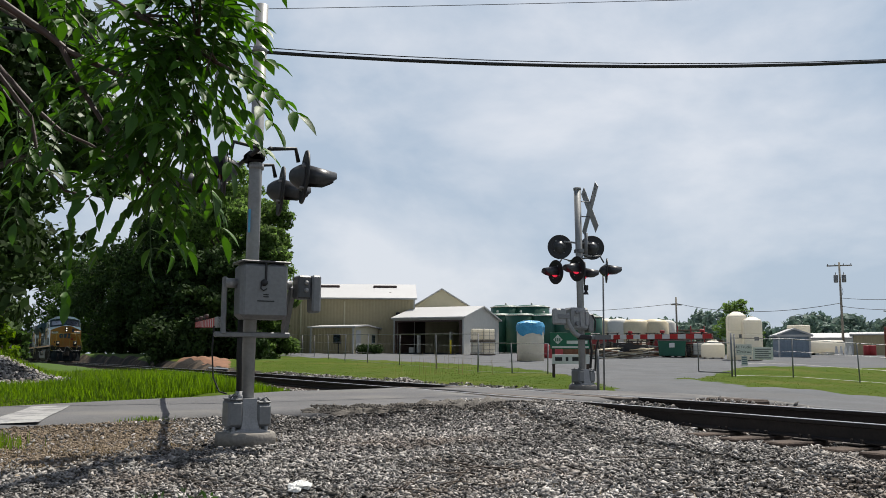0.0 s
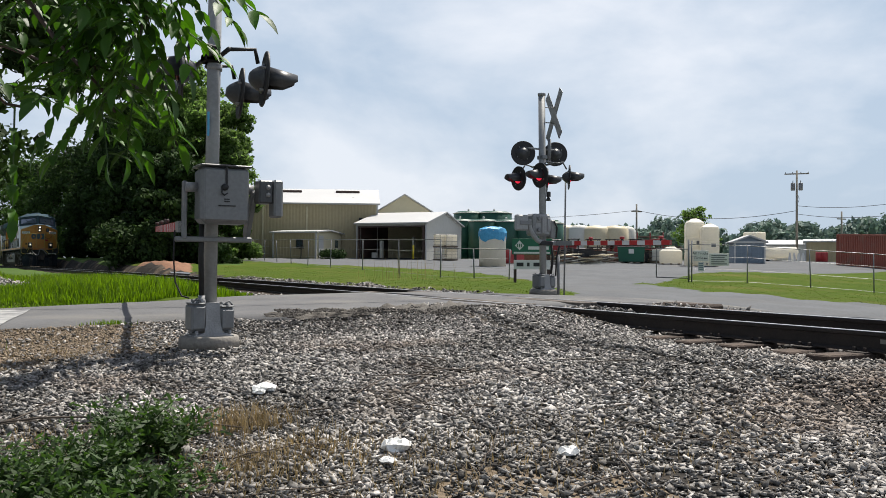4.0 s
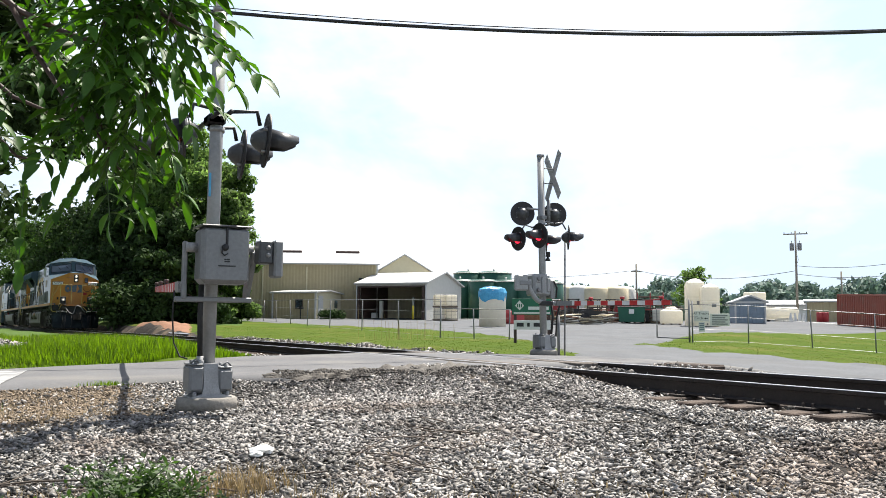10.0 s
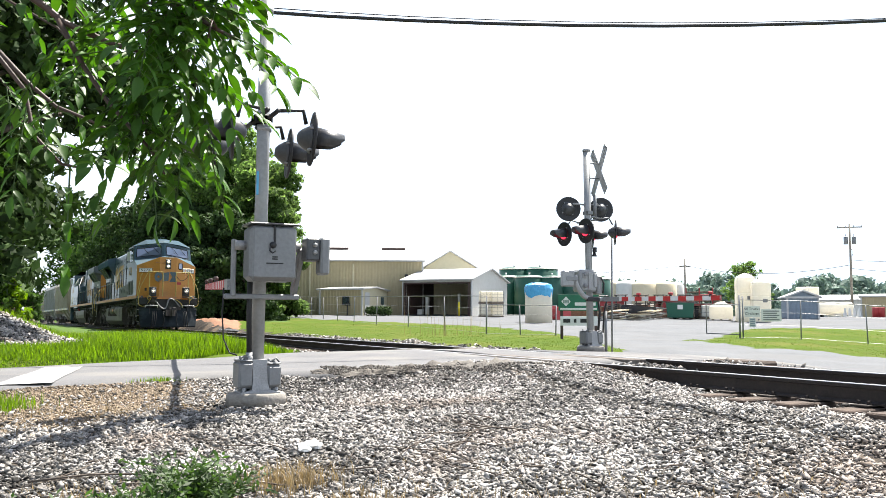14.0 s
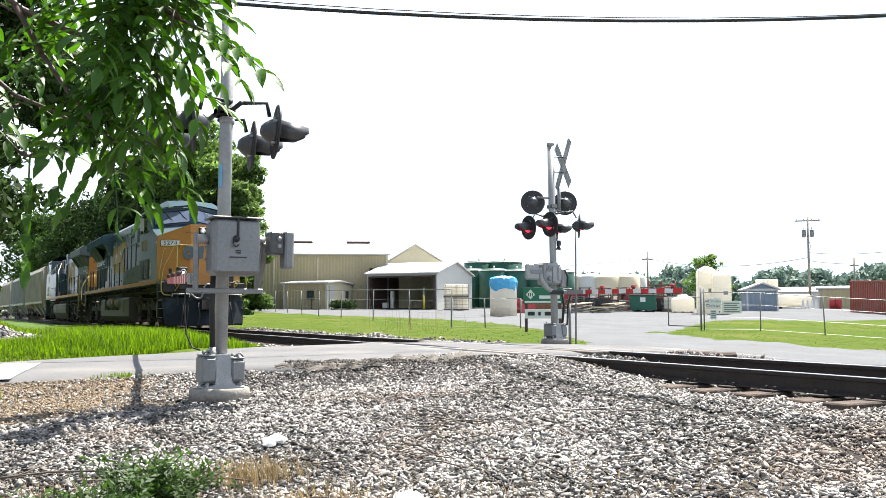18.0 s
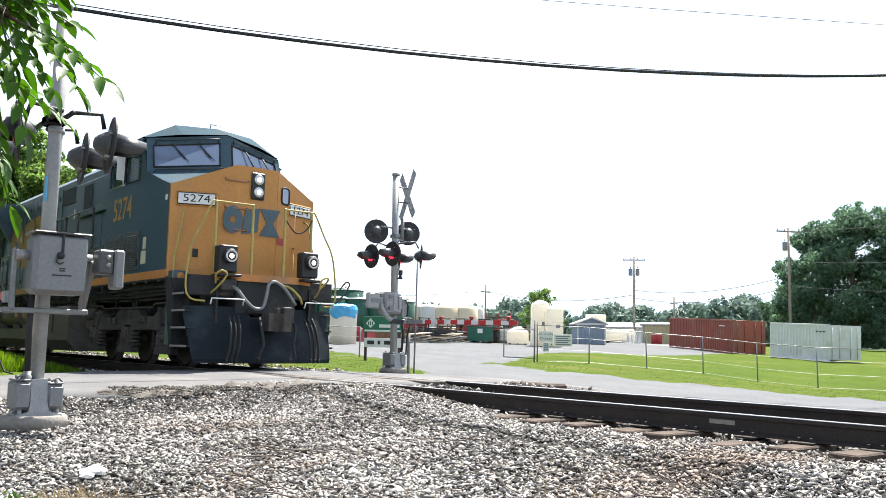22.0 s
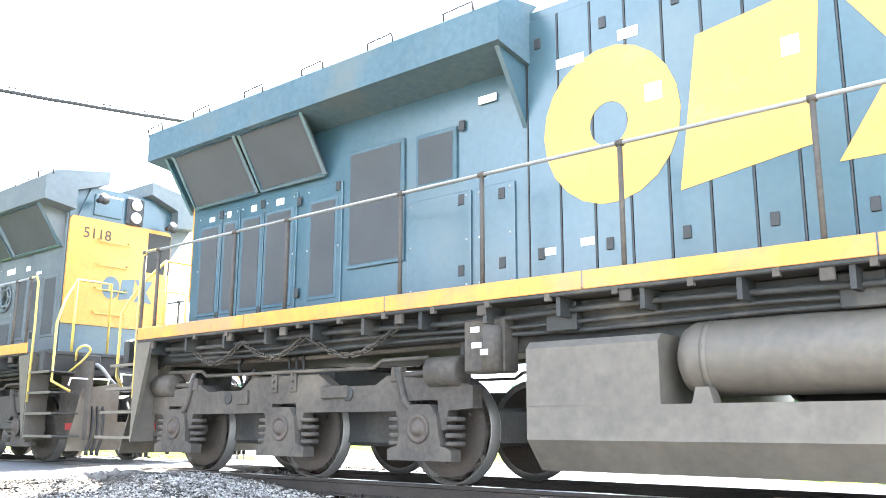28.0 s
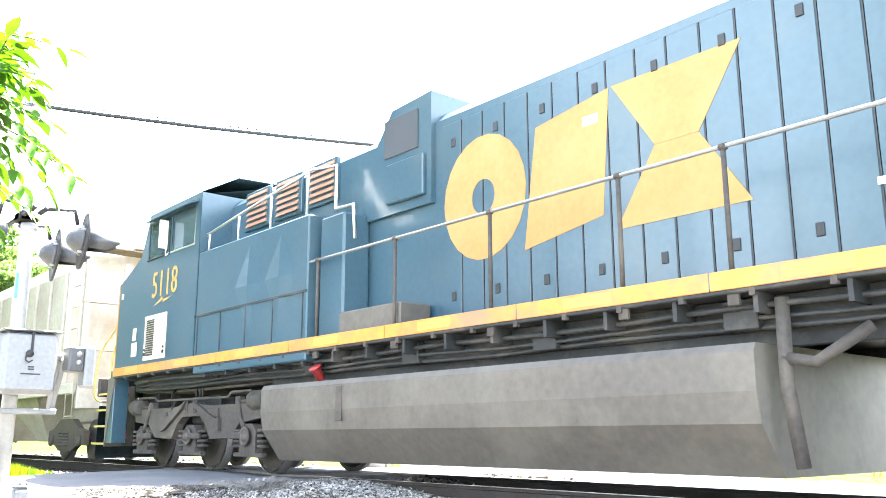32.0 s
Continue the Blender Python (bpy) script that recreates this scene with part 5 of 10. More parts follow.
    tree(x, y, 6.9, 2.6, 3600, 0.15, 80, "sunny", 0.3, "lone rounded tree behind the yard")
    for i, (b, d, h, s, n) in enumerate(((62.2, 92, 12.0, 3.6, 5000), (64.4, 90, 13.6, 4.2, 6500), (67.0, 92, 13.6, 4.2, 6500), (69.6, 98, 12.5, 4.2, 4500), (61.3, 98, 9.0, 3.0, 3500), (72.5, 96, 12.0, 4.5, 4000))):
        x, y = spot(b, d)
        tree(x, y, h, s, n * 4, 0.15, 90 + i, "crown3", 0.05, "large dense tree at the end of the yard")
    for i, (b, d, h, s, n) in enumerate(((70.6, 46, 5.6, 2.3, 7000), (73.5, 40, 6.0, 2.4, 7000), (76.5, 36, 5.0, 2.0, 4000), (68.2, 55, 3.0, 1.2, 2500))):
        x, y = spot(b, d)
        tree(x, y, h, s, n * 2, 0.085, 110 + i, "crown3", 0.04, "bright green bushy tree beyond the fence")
    x, y = spot(77.0, 20.5)
    tree(x, y, 2.4, 0.6, 3200, 0.055, 118, "crown", 0.04, "leafy green bush growing at the edge of the mown grass")
    # distant tree line
    rg = random.Random(5)
    C, R = [], []
    for k in range(260):
        b = 17 + 64 * k / 259
        d = rg.uniform(240, 330)
        top = 2.28 + 0.35 * math.sin(b * 0.9) + 0.3 * math.sin(b * 2.3 + 1) + rg.uniform(-0.25, 0.25) + (0.5 if 53 < b < 63 else 0)
        x, y = spot(b, d)
        h = lift(top, d)
        for j in range(3):
            C.append((x + rg.uniform(-3, 3), y + rg.uniform(-3, 3), h * (0.25 + 0.28 * j)))
            R.append(h * 0.24)
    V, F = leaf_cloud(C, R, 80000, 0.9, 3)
    tagged(new("tree_line", raw_mesh("tree_line", V, F, "far")), "line of distant woods behind the yard, haze painted into its colour", "woods", kind="stuff")
    C, R = [], []
    for k in range(110):
        x, y = rg.uniform(-7.0, 1.0), rg.uniform(26, 46)
        if x / y > -0.012:
            continue
        C.append((x, y, gz(x, y) + rg.uniform(0.3, 2.2)))
        R.append(rg.uniform(0.6, 1.2))
    for k in range(110):
        x, y = spot(rg.uniform(8.0, 14.2), rg.uniform(58, 68))
        C.append((x, y, gz(x, y) + rg.uniform(0.4, 2.6)))
        R.append(rg.uniform(0.7, 1.3))
    V, F = leaf_cloud(C, R, 42000, 0.15, 4)
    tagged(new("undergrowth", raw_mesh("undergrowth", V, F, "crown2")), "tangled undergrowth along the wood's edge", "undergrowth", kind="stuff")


woods()


def blades(name, pts, heights, widths, mat_name, label, category, seed, bend=0.45):
    """Grass: a bent three-sided blade at each point."""
    rg = np.random.RandomState(seed)
    n = len(pts)
    a = rg.uniform(0, 6.283, n)
    d = np.stack([np.cos(a), np.sin(a), np.zeros(n)], -1)
    w = np.stack([-np.sin(a), np.cos(a), np.zeros(n)], -1) * widths[:, None]
    up = np.array([0, 0, 1.0])
    lean = (rg.uniform(0.1, 1.0, n) * bend * heights)[:, None]
    p0, p1, p2 = pts, pts + up * heights[:, None] * 0.6 + d * lean * 0.35, pts + up * heights[:, None] + d * lean
    V = np.stack([p0 - w, p0 + w, p1 + w * 0.7, p1 - w * 0.7, p2], 1).reshape(-1, 3)
    i = np.arange(n)[:, None] * 5
    me = bpy.data.meshes.new(name)
    F = np.concatenate([i + np.array([[0, 1, 2]]), i + np.array([[0, 2, 3]]), i + np.array([[3, 2, 4]])], 0)
    ob = new(name, raw_mesh(name, V, F, mat_name))
    return tagged(ob, label, category, kind="stuff")


def meadow():
    rg = np.random.RandomState(31)
    # tall bright verge beyond the road
    n = 60000
    x, y = rg.uniform(-2.0, 5.2, n), 14.7 + rg.uniform(0, 1, n) ** 1.6 * 9
    x = x - 0.0 * y
    edge = np.interp(x, [-2, 0, 1.5, 2.8, 4.6, 5.2], [14.5, 14.55, 14.95, 15.2, 16.4, 17.2])
    k = (y > edge) & (x < track_x(y) - 2.0) & ~((x < 1.6) & (y > 18.2))
    x, y = x[k], y[k]
    z = ground_z(x, y)
    h = (0.10 + 0.17 * smooth(14.9, 16.5, y)) * rg.uniform(0.5, 1.4, len(x)) * (0.6 + 0.4 * smooth(0.5, 2.0, x)) * (0.25 + 0.75 * smooth(5.2, 3.6, x))
    blades("tall_grass", np.stack([x, y, z - 0.02], -1), h, rg.uniform(0.006, 0.013, len(x)), "grass", "tall bright green grass on the verge", "grass", 1)
    n = 9000
    x, y = rg.uniform(-4.0, 3.2, n), rg.uniform(23.5, 32, n)
    z = ground_z(x, y)
    blades("rough_grass", np.stack([x, y, z - 0.02], -1), rg.uniform(0.06, 0.24, n), rg.uniform(0.006, 0.014, n), "grass", "rough grass on the bank", "grass", 2, 0.6)
    # seed stalks along the verge
    n = 130
    x, y = rg.uniform(1.4, 4.2, n), rg.uniform(17, 22, n)
    blades("seed_stalks", np.stack([x, y, ground_z(x, y)], -1), rg.uniform(0.25, 0.42, n), rg.uniform(0.002, 0.004, n), "drygrass", "pale seed stalks above the grass", "grass", 3, 0.4)
    # short lawn tufts towards the fence
    n = 60000
    b, r = rg.uniform(15, 72, n), rg.uniform(16, 52, n)
    x, y = np.sin(np.radians(b)) * r, np.cos(np.radians(b)) * r
    k = ground_slot(x, y) == 2
    x, y, r = x[k], y[k], r[k]
    blades("lawn_tufts", np.stack([x, y, ground_z(x, y) - 0.01], -1), rg.uniform(0.012, 0.035, len(x)), rg.uniform(0.004, 0.010, len(x)) * (0.6 + r / 40), "shortgrass", "short mown grass beside the yard", "grass", 4, 0.8)
    # dry stalk clump by the fence
    n = 46
    cx, cy = spot(27.2, 33)
    x, y = cx + rg.normal(0, 0.9, n), cy + rg.normal(0, 0.5, n)
    blades("dry_stalks", np.stack([x, y, ground_z(x, y)], -1), rg.uniform(0.4, 1.3, n), rg.uniform(0.003, 0.007, n), "drygrass", "clump of dry stalks at the fence", "grass", 5, 0.4)
    # dry straw and weeds on the near stones
    for cx, cy, s, n, hh, m in ((1.55, 4.6, 0.30, 400, 0.08, "drygrass"), (1.35, 3.7, 0.5, 700, 0.06, "drygrass"), (0.55, 5.0, 0.5, 300, 0.08, "drygrass"), (2.2, 4.0, 0.5, 260, 0.08, "drygrass"), (0.3, 8.6, 0.8, 700, 0.05, "drygrass"), (3.2, 3.6, 0.7, 260, 0.07, "drygrass"), (1.56, 5.30, 0.16, 420, 0.16, "drygrass"), (1.42, 4.45, 0.34, 900, 0.07, "drygrass"), (2.4, 4.4, 0.9, 900, 0.035, "drygrass"), (0.4, 5.5, 0.4, 500, 0.05, "drygrass")):
        x, y = cx + rg.normal(0, s, n), cy + rg.normal(0, s * 0.6, n)
        blades("straw", np.stack([x, y, ground_z(x, y)], -1), rg.uniform(0.3, 1.2, n) * hh, rg.uniform(0.002, 0.004, n), m, "dry straw caught among the stones", "straw", 6 + n, 1.2)
    n = 130
    x, y = 1.45 + rg.normal(0, 0.12, n), 10.2 + rg.normal(0, 0.05, n)
    blades("grass_tuft", np.stack([x, y, ground_z(x, y)], -1), rg.uniform(0.03, 0.08, n), rg.uniform(0.003, 0.006, n), "grass", "small grass tuft at the road's edge", "grass", 77)
    n = 500
    x, y = -0.12 + rg.normal(0, 0.14, n), 9.0 + rg.normal(0, 0.2, n)
    blades("grass_tuft", np.stack([x, y, ground_z(x, y)], -1), rg.uniform(0.04, 0.14, n), rg.uniform(0.003, 0.006, n), "grass", "grass tuft on the dirt", "grass", 78)


meadow()


def weeds():
    """A low feathery weed by the camera."""
    for cx, cy, hh, n, seed in ((0.80, 4.75, 0.34, 64, 1), (1.00, 4.85, 0.26, 46, 2), (0.62, 4.50, 0.30, 56, 3), (0.40, 4.40, 0.30, 52, 4), (0.20, 4.30, 0.28, 48, 5), (0.06, 4.60, 0.26, 40, 6), (0.50, 4.05, 0.26, 50, 7), (0.82, 4.15, 0.24, 46, 8), (0.28, 3.80, 0.26, 46, 9)):
        rg = random.Random(seed)
        t = thing("weed", "low feathery dark green weed among stones", "weed", "weeds")
        g, lf = Mesh(), Mesh()
        z = gz(cx, cy)
        for k in range(n):
            a, r = rg.uniform(0, 6.28), rg.uniform(0.1, 0.34)
            tip = Vector((cx + math.cos(a) * r, cy + math.sin(a) * r, z + hh * rg.uniform(0.5, 1.1)))
            base = Vector((cx + rg.uniform(-0.05, 0.05), cy + rg.uniform(-0.05, 0.05), z))
            mid = base.lerp(tip, 0.5) + Vector((0, 0, 0.05))
            g.tube([base, mid, tip], 0.004, 4, 0.001)
            for j in range(20):
                p = base.lerp(mid, j / 10) if j < 10 else mid.lerp(tip, (j - 10) / 10)
                q = Vector((rg.uniform(-1, 1), rg.uniform(-1, 1), rg.uniform(-0.2, 0.8))).normalized() * rg.uniform(0.03, 0.07)
                w = q.cross(Vector((rg.uniform(-1, 1), rg.uniform(-1, 1), 1))).normalized() * 0.010
                lf.add([p, p + q * 0.5 + w, p + q, p + q * 0.5 - w], [(0, 1, 2, 3)])
        tagged(part("foliage", g, "weed", t), kind="stuff")
        tagged(part("leaves", lf, "weed", t), kind="stuff")


weeds()


def litter():
    rg = random.Random(2)
    for (x, y), s in (((1.92, 6.06), 0.085), ((1.86, 5.98), 0.05), ((2.13, 4.33), 0.095), ((2.93, 3.81), 0.07), ((1.98, 4.12), 0.045)):
        g = Mesh()
        z = gz(x, y) + 0.03
        n = 7
        n = 13
        ring = [[(x + math.cos(k * 0.483) * s * rg.uniform(0.75, 1.2) * f, y + math.sin(k * 0.483) * s * rg.uniform(0.6, 1.0) * f, z + dz * s / 0.1 + rg.uniform(-0.016, 0.02) * s / 0.1) for k in range(n)] for f, dz in ((0.85, -0.01), (1.0, 0.008), (0.8, 0.03), (0.45, 0.034), (0.15, 0.03))]
        g.loft(ring)
        solid("litter", g, "litter", "crumpled white scrap of litter on stones", "litter", "litter")
    g = Mesh()
    g.tube([(px, py, gz(px, py) + 0.05) for px, py in ((0.10, 5.95), (0.45, 5.88), (0.77, 5.80), (1.02, 5.58), (1.30, 5.42), (1.38, 5.38))], 0.008, 6, 0.005)
    solid("stick", g, "bark", "long thin bent stick lying on stones", "stick")
    for i in range(90):
        x, y = rg.uniform(0.0, 4.6), rg.uniform(3.0, 6.4)
        a, ln = rg.uniform(0, 3.14), rg.uniform(0.15, 0.6)
        pts = []
        for k in range(5):
            u = (k / 4 - 0.5) * ln
            px, py = x + math.cos(a) * u + rg.uniform(-0.02, 0.02), y + math.sin(a) * u + rg.uniform(-0.02, 0.02)
            pts.append((px, py, gz(px, py) + 0.035 + rg.uniform(0, 0.02)))
        g = Mesh()
        g.tube(pts, rg.uniform(0.003, 0.007), 5, 0.002)
        solid("twig", g, "bark", "thin dry twig lying on stones", "twig", "twigs")


litter()

# ---------------------------------------------------------------- overhanging branch
SWAY = []
BREEZE = [(0, -2.3, 3.0), (1, -2.6, 2.4), (2, -2.0, 1.2), (3.2, -0.8, -0.6), (4.5, 0.3, -1.4), (6, 1.0, -1.6), (7.5, -0.8, -0.3), (9, -2.2, 0.4), (10, -1.8, 1.6), (11.5, -0.4, 0.2), (13, 0.0, -0.6), (14, 0.4, 0.0), (16, -0.8, 0.9),
          (18, -0.2, 0.6), (19, -0.3, 1.2), (20, -2.0, 1.8), (21.5, -1.0, 0.8), (23, -0.3, 0.2), (26, -1.4, 1.2), (29, -0.6, 1.8), (32.0, -1.0, 2.4)]
PIVOT = Vector((-1.6, 2.2, 2.6))


def leaflet(g, p, d, up, ln, wd):
    """A pointed leaflet folded along its rib."""
    d = d.normalized()
    s = d.cross(up).normalized()
    n = s.cross(d).normalized()
    row = [(0.0, 0.02, 0.0), (0.22, 0.75, 0.03), (0.45, 1.0, 0.03), (0.72, 0.7, -0.01), (1.0, 0.02, -0.09)]
    v = []
    for t, w, h in row:
        c = p + d * ln * t + n * ln * h
        v += [c + s * wd * w + n * wd * 0.35 * w, c, c - s * wd * w + n * wd * 0.35 * w]
    f = []
    for k in range(4):
        i = 3 * k
        f += [(i, i + 1, i + 4, i + 3), (i + 1, i + 2, i + 5, i + 4)]
    g.add(v, f)


def branch(name_label, twigs, seed, nleaf=9):
    """A limb with compound leaves; each leaf is a stalk with paired leaflets."""
    rg = random.Random(seed)
    t = thing("tree_branch", name_label, "branch", "overhanging branches", at=Matrix.Translation(PIVOT))
    for pts, r, leaves in twigs:
        pts = [Vector(p) - PIVOT for p in pts]
        g = Mesh()
        g.tube(pts, r, 6, r * 0.35)
        tw = part("twig", g, "brown", t)
        for k in range(leaves):
            f = 0.12 + 0.88 * (k + rg.random() * 0.6) / leaves
            q = f * (len(pts) - 1)
            i = min(int(q), len(pts) - 2)
            p = pts[i].lerp(pts[i + 1], q - i)
            along = (pts[i + 1] - pts[i]).normalized()
            out = (along * rg.uniform(0.2, 0.9) + Vector((rg.uniform(-1, 1), rg.uniform(-1, 1), rg.uniform(-0.75, 0.35)))).normalized()
            ln = rg.uniform(0.18, 0.28)
            g = Mesh()
            stalk = [p + out * ln * u + Vector((0, 0, -0.10 * ln * u * u * 3)) for u in (0, 0.33, 0.66, 1)]
            g.slot = 1
            g.tube(stalk, 0.003, 4, 0.0015)
            g.slot = 0
            g.sm = True
            up = Vector((rg.uniform(-0.4, 0.4), rg.uniform(-0.4, 0.4), 1)).normalized()
            side = out.cross(up).normalized()
            for j in range(5):
                c = p + out * ln * (0.26 + 0.17 * j) + Vector((0, 0, -0.3 * ln * (0.26 + 0.17 * j) ** 2))
                for s in (-1, 1):
                    dd = (out * 0.6 + side * s + Vector((0, 0, rg.uniform(-0.9, 0.0)))).normalized()
                    leaflet(g, c, dd, up, rg.uniform(0.055, 0.088), rg.uniform(0.0105, 0.0155))
            leaflet(g, stalk[3], (out + Vector((0, 0, -0.5))).normalized(), up, rg.uniform(0.07, 0.095), 0.015)
            part("leaf", g, ["leaf", "weed"], tw)
    SWAY.append((t, PIVOT))
    return t


def at3(b, e, d):
    """A point at bearing and elevation (degrees) and distance along the ground from the eye."""
    x, y = spot(b, d)
    return (x, y, lift(e, d))


def shrubs():
    for i, (b, d, h, s, n) in enumerate(((-0.2, 25.5, 1.1, 0.4, 900), (0.7, 26.5, 0.8, 0.35, 700), (-1.6, 25, 1.3, 0.6, 1200))):
        x, y = spot(b, d)
        tree(x, y, h, s, n, 0.06, 150 + i, "grass" if i == 0 else "crown", 0.1, "small bright green shrub on the stone bank")


shrubs()


def inside(p, poly):
    hit = False
    for (x0, y0), (x1, y1) in zip(poly, poly[1:] + poly[:1]):
        if (y0 > p[1]) != (y1 > p[1]) and p[0] < x0 + (x1 - x0) * (p[1] - y0) / (y1 - y0):
            hit = not hit
    return hit


def overhang():
    rg = random.Random(9)
    # limbs come in from the upper left (bearing, elevation, distance)
    limb_a = [at3(-10, 24, 2.9), at3(-4, 21.0, 2.8), at3(0.8, 18.6, 2.7), at3(2.0, 17.8, 2.7), at3(4.8, 16.9, 2.65), at3(7.2, 16.5, 2.6), at3(9.0, 15.8, 2.55), at3(10.6, 15.0, 2.5)]
    limb_b = [at3(1.6, 18.0, 2.7), at3(3.2, 15.4, 2.65), at3(4.7, 13.4, 2.6), at3(6.2, 11.8, 2.55), at3(7.4, 10.6, 2.55), at3(8.2, 9.2, 2.5)]
    limb_c = [at3(-8, 20, 3.0), at3(-3, 17.0, 2.95), at3(0.0, 13.6, 2.9), at3(0.6, 11.0, 2.9), at3(2.2, 9.4, 2.85), at3(3.6, 9.2, 2.8)]
    limb_d = [at3(-4, 18.0, 3.1), at3(0.2, 14.0, 3.0), at3(1.8, 12.8, 2.95), at3(3.4, 12.3, 2.9), at3(5.5, 11.4, 2.8)]
    limb_e = [at3(-6, 25, 2.7), at3(1, 22.5, 2.6), at3(6, 20.6, 2.5), at3(10, 19.0, 2.45), at3(11.2, 18.4, 2.4), at3(12.6, 17.9, 2.4)]
    limbs = [limb_a, limb_b, limb_c, limb_d, limb_e]
    tw = [(limb_a, 0.014, 9), (limb_b, 0.009, 5), (limb_c, 0.010, 4), (limb_d, 0.010, 4), (limb_e, 0.012, 9)]
    crown = [(5.0, 23.5), (10.0, 23.0), (11.8, 20.5), (12.9, 18.2), (12.0, 16.0), (10.6, 14.0), (9.2, 12.5), (8.8, 10.8), (7.4, 9.8), (5.4, 10.6), (3.6, 11.6), (5.4, 14.2), (5.2, 17.0), (7.2, 19.2)]
    k = 0
    while k < 17:
        p = (rg.uniform(4, 16), rg.uniform(8, 24))
        if not inside(p, crown):
            continue
        k += 1
        e = Vector(at3(p[0], p[1], rg.uniform(2.35, 2.8)))
        near = min((Vector(q) for l in limbs for q in l[2:]), key=lambda q: (q - e).length + (0.3 if q.z < e.z else 0.0))
        tw.append(([near, near.lerp(e, 0.55) + Vector((0, 0, 0.04)), e], 0.006, 5))
    branch("leafy overhanging branch with drooping pointed leaflets", tw, 3)
    tw = []
    for k in range(12):
        b, e = rg.uniform(-9, 2.0), rg.uniform(15, 29)
        p = [at3(b - 5, e + 2.0, 3.6), at3(b, e, 3.4), at3(b + 2.0, e - 2.2, 3.2)]
        tw.append((p, 0.007, 5))
    branch("dense shaded branch of the same tree", tw, 4)


overhang()


def near_tree():
    """The tree that the branch belongs to stands to the left of the camera."""
    t = tree(-4.4, 4.5, 8.5, 3.0, 7000, 0.10, 140, "leaf", 0.42, "leafy roadside tree with compound leaves")


near_tree()

# ---------------------------------------------------------------- yard


def at_pose(b, d, turn=0.0, z=None):
    x, y = spot(b, d)
    return pose(x, y, gz(x, y) if z is None else z, 0, 0, turn)


def corrugated(g, x0, x1, y, z0, z1, pitch=0.3, deep=0.014, axis="y"):
    """A ribbed sheet between x0 and x1 that looks along -y (or, with axis x, between y's at x)."""
    n = max(2, int(abs(x1 - x0) / pitch))
    prof = []
    for i in range(n):
        a = x0 + (x1 - x0) * i / n
        w = (x1 - x0) / n
        prof += [(a, 0), (a + w * 0.45, 0), (a + w * 0.55, deep), (a + w * 0.95, deep)]
    prof.append((x1, 0))
    v = []
    for a, o in prof:
        for z in (z0, z1):
            v.append((a, y + o, z) if axis == "y" else (y + o, a, z))
    g.add(v, [(2 * i, 2 * i + 2, 2 * i + 3, 2 * i + 1) for i in range(len(prof) - 1)])


def shed(name, label, at, w, d, eave, rise, wall, roofm, gable="x", openings=(), mat_gable=None, base=None):
    """A metal shed, its front along x at y = 0. gable: the axis of the ridge."""
    t = thing(name, label, "building", at=at)
    g = Mesh()
    th = 0.15
    cut = sorted(openings)
    x = 0.0
    for o0, o1, oh in cut:
        corrugated(g, x, o0, 0, -1.0, eave)
        corrugated(g, o0, o1, 0, oh, eave)
        x = o1
    corrugated(g, x, w, 0, -1.0, eave)
    part("front_wall", g, wall, t)
    g = Mesh()
    if gable == "x":
        end = [(0, -1.0), (d, -1.0), (d, eave), (d / 2, eave + rise), (0, eave)]
        for xx in (0, w - th):
            g.prism(end, "x", xx, xx + th)
        g.box(0, w, d - th, d, -1.0, eave)
    else:
        g.box(0, th, 0.1, d, -1.0, eave)
        g.box(w - th, w, 0.1, d, -1.0, eave)
        g.box(0, w, d - th, d, -1.0, eave)
    part("side_wall", g, mat_gable or wall, t)
    if gable == "y":
        for yy in (0.0, d - th):
            g = Mesh()
            g.prism([(0, eave), (w, eave), (w / 2, eave + rise)], "y", yy, yy + th)
            part("gable", g, mat_gable or wall, t)
    g = Mesh()
    o = 0.25
    if gable == "x":
        g.prism([(-o, eave - 0.1), (d / 2, eave + rise), (d + o, eave - 0.1), (d + o, eave), (d / 2, eave + rise + 0.12), (-o, eave)], "x", -o, w + o)
    else:
        g.prism([(-o, eave - 0.1), (w / 2, eave + rise), (w + o, eave - 0.1), (w + o, eave), (w / 2, eave + rise + 0.12), (-o, eave)], "y", -o, d + o)
    part("roof", g, roofm, t, "pale metal roof")
    g = Mesh()
    g.box(-0.06, 0.06, -0.08, 0.06, -1.0, eave)
    g.box(w - 0.06, w + 0.06, -0.08, 0.06, -1.0, eave)
    g.box(-o, w + o, -0.12, 0.0, eave - 0.14, eave + 0.02)
    part("trim", g, "roofw", t)
    return t


def yard():
    # tan warehouse: its long front wall faces the railway, the gable end is at its right
    x0, y0 = spot(11.5, 84)
    x1, y1 = spot(24.85, 82)
    w = math.hypot(x1 - x0, y1 - y0)
    turn = math.degrees(math.atan2(y1 - y0, x1 - x0))
    base = 0.95
    t = shed("warehouse", "long tan metal warehouse with a pale gable roof", pose(x0, y0, base, 0, 0, turn), w, 17, lift(3.95, 82) - base, 1.9, "tan", "roofw", "x", mat_gable="cream")
    g = Mesh()
    for u in (0.45, 0.66):
        g.box(w * u - 0.06, w * u + 0.06, -0.1, 0.0, 0, 4.9)
    part("downpipe", g, "cream", t)
    for u, hh in ((0.40, 0.9), (0.72, 0.7), (0.88, 0.8)):
        g = Mesh()
        g.rod((w * u, 3.0, 5.0), (w * u, 3.0, 5.7 + hh * 0.4), 0.09)
        part("vent_pipe", g, "black", t)
    for u in (0.55, 0.85):
        g = Mesh()
        g.box(w * u - 1.2, w * u + 1.2, 6.0, 7.2, 6.6, 6.95, 0.05)
        part("ridge_vent", g, "brown", t, "dark ridge vent")
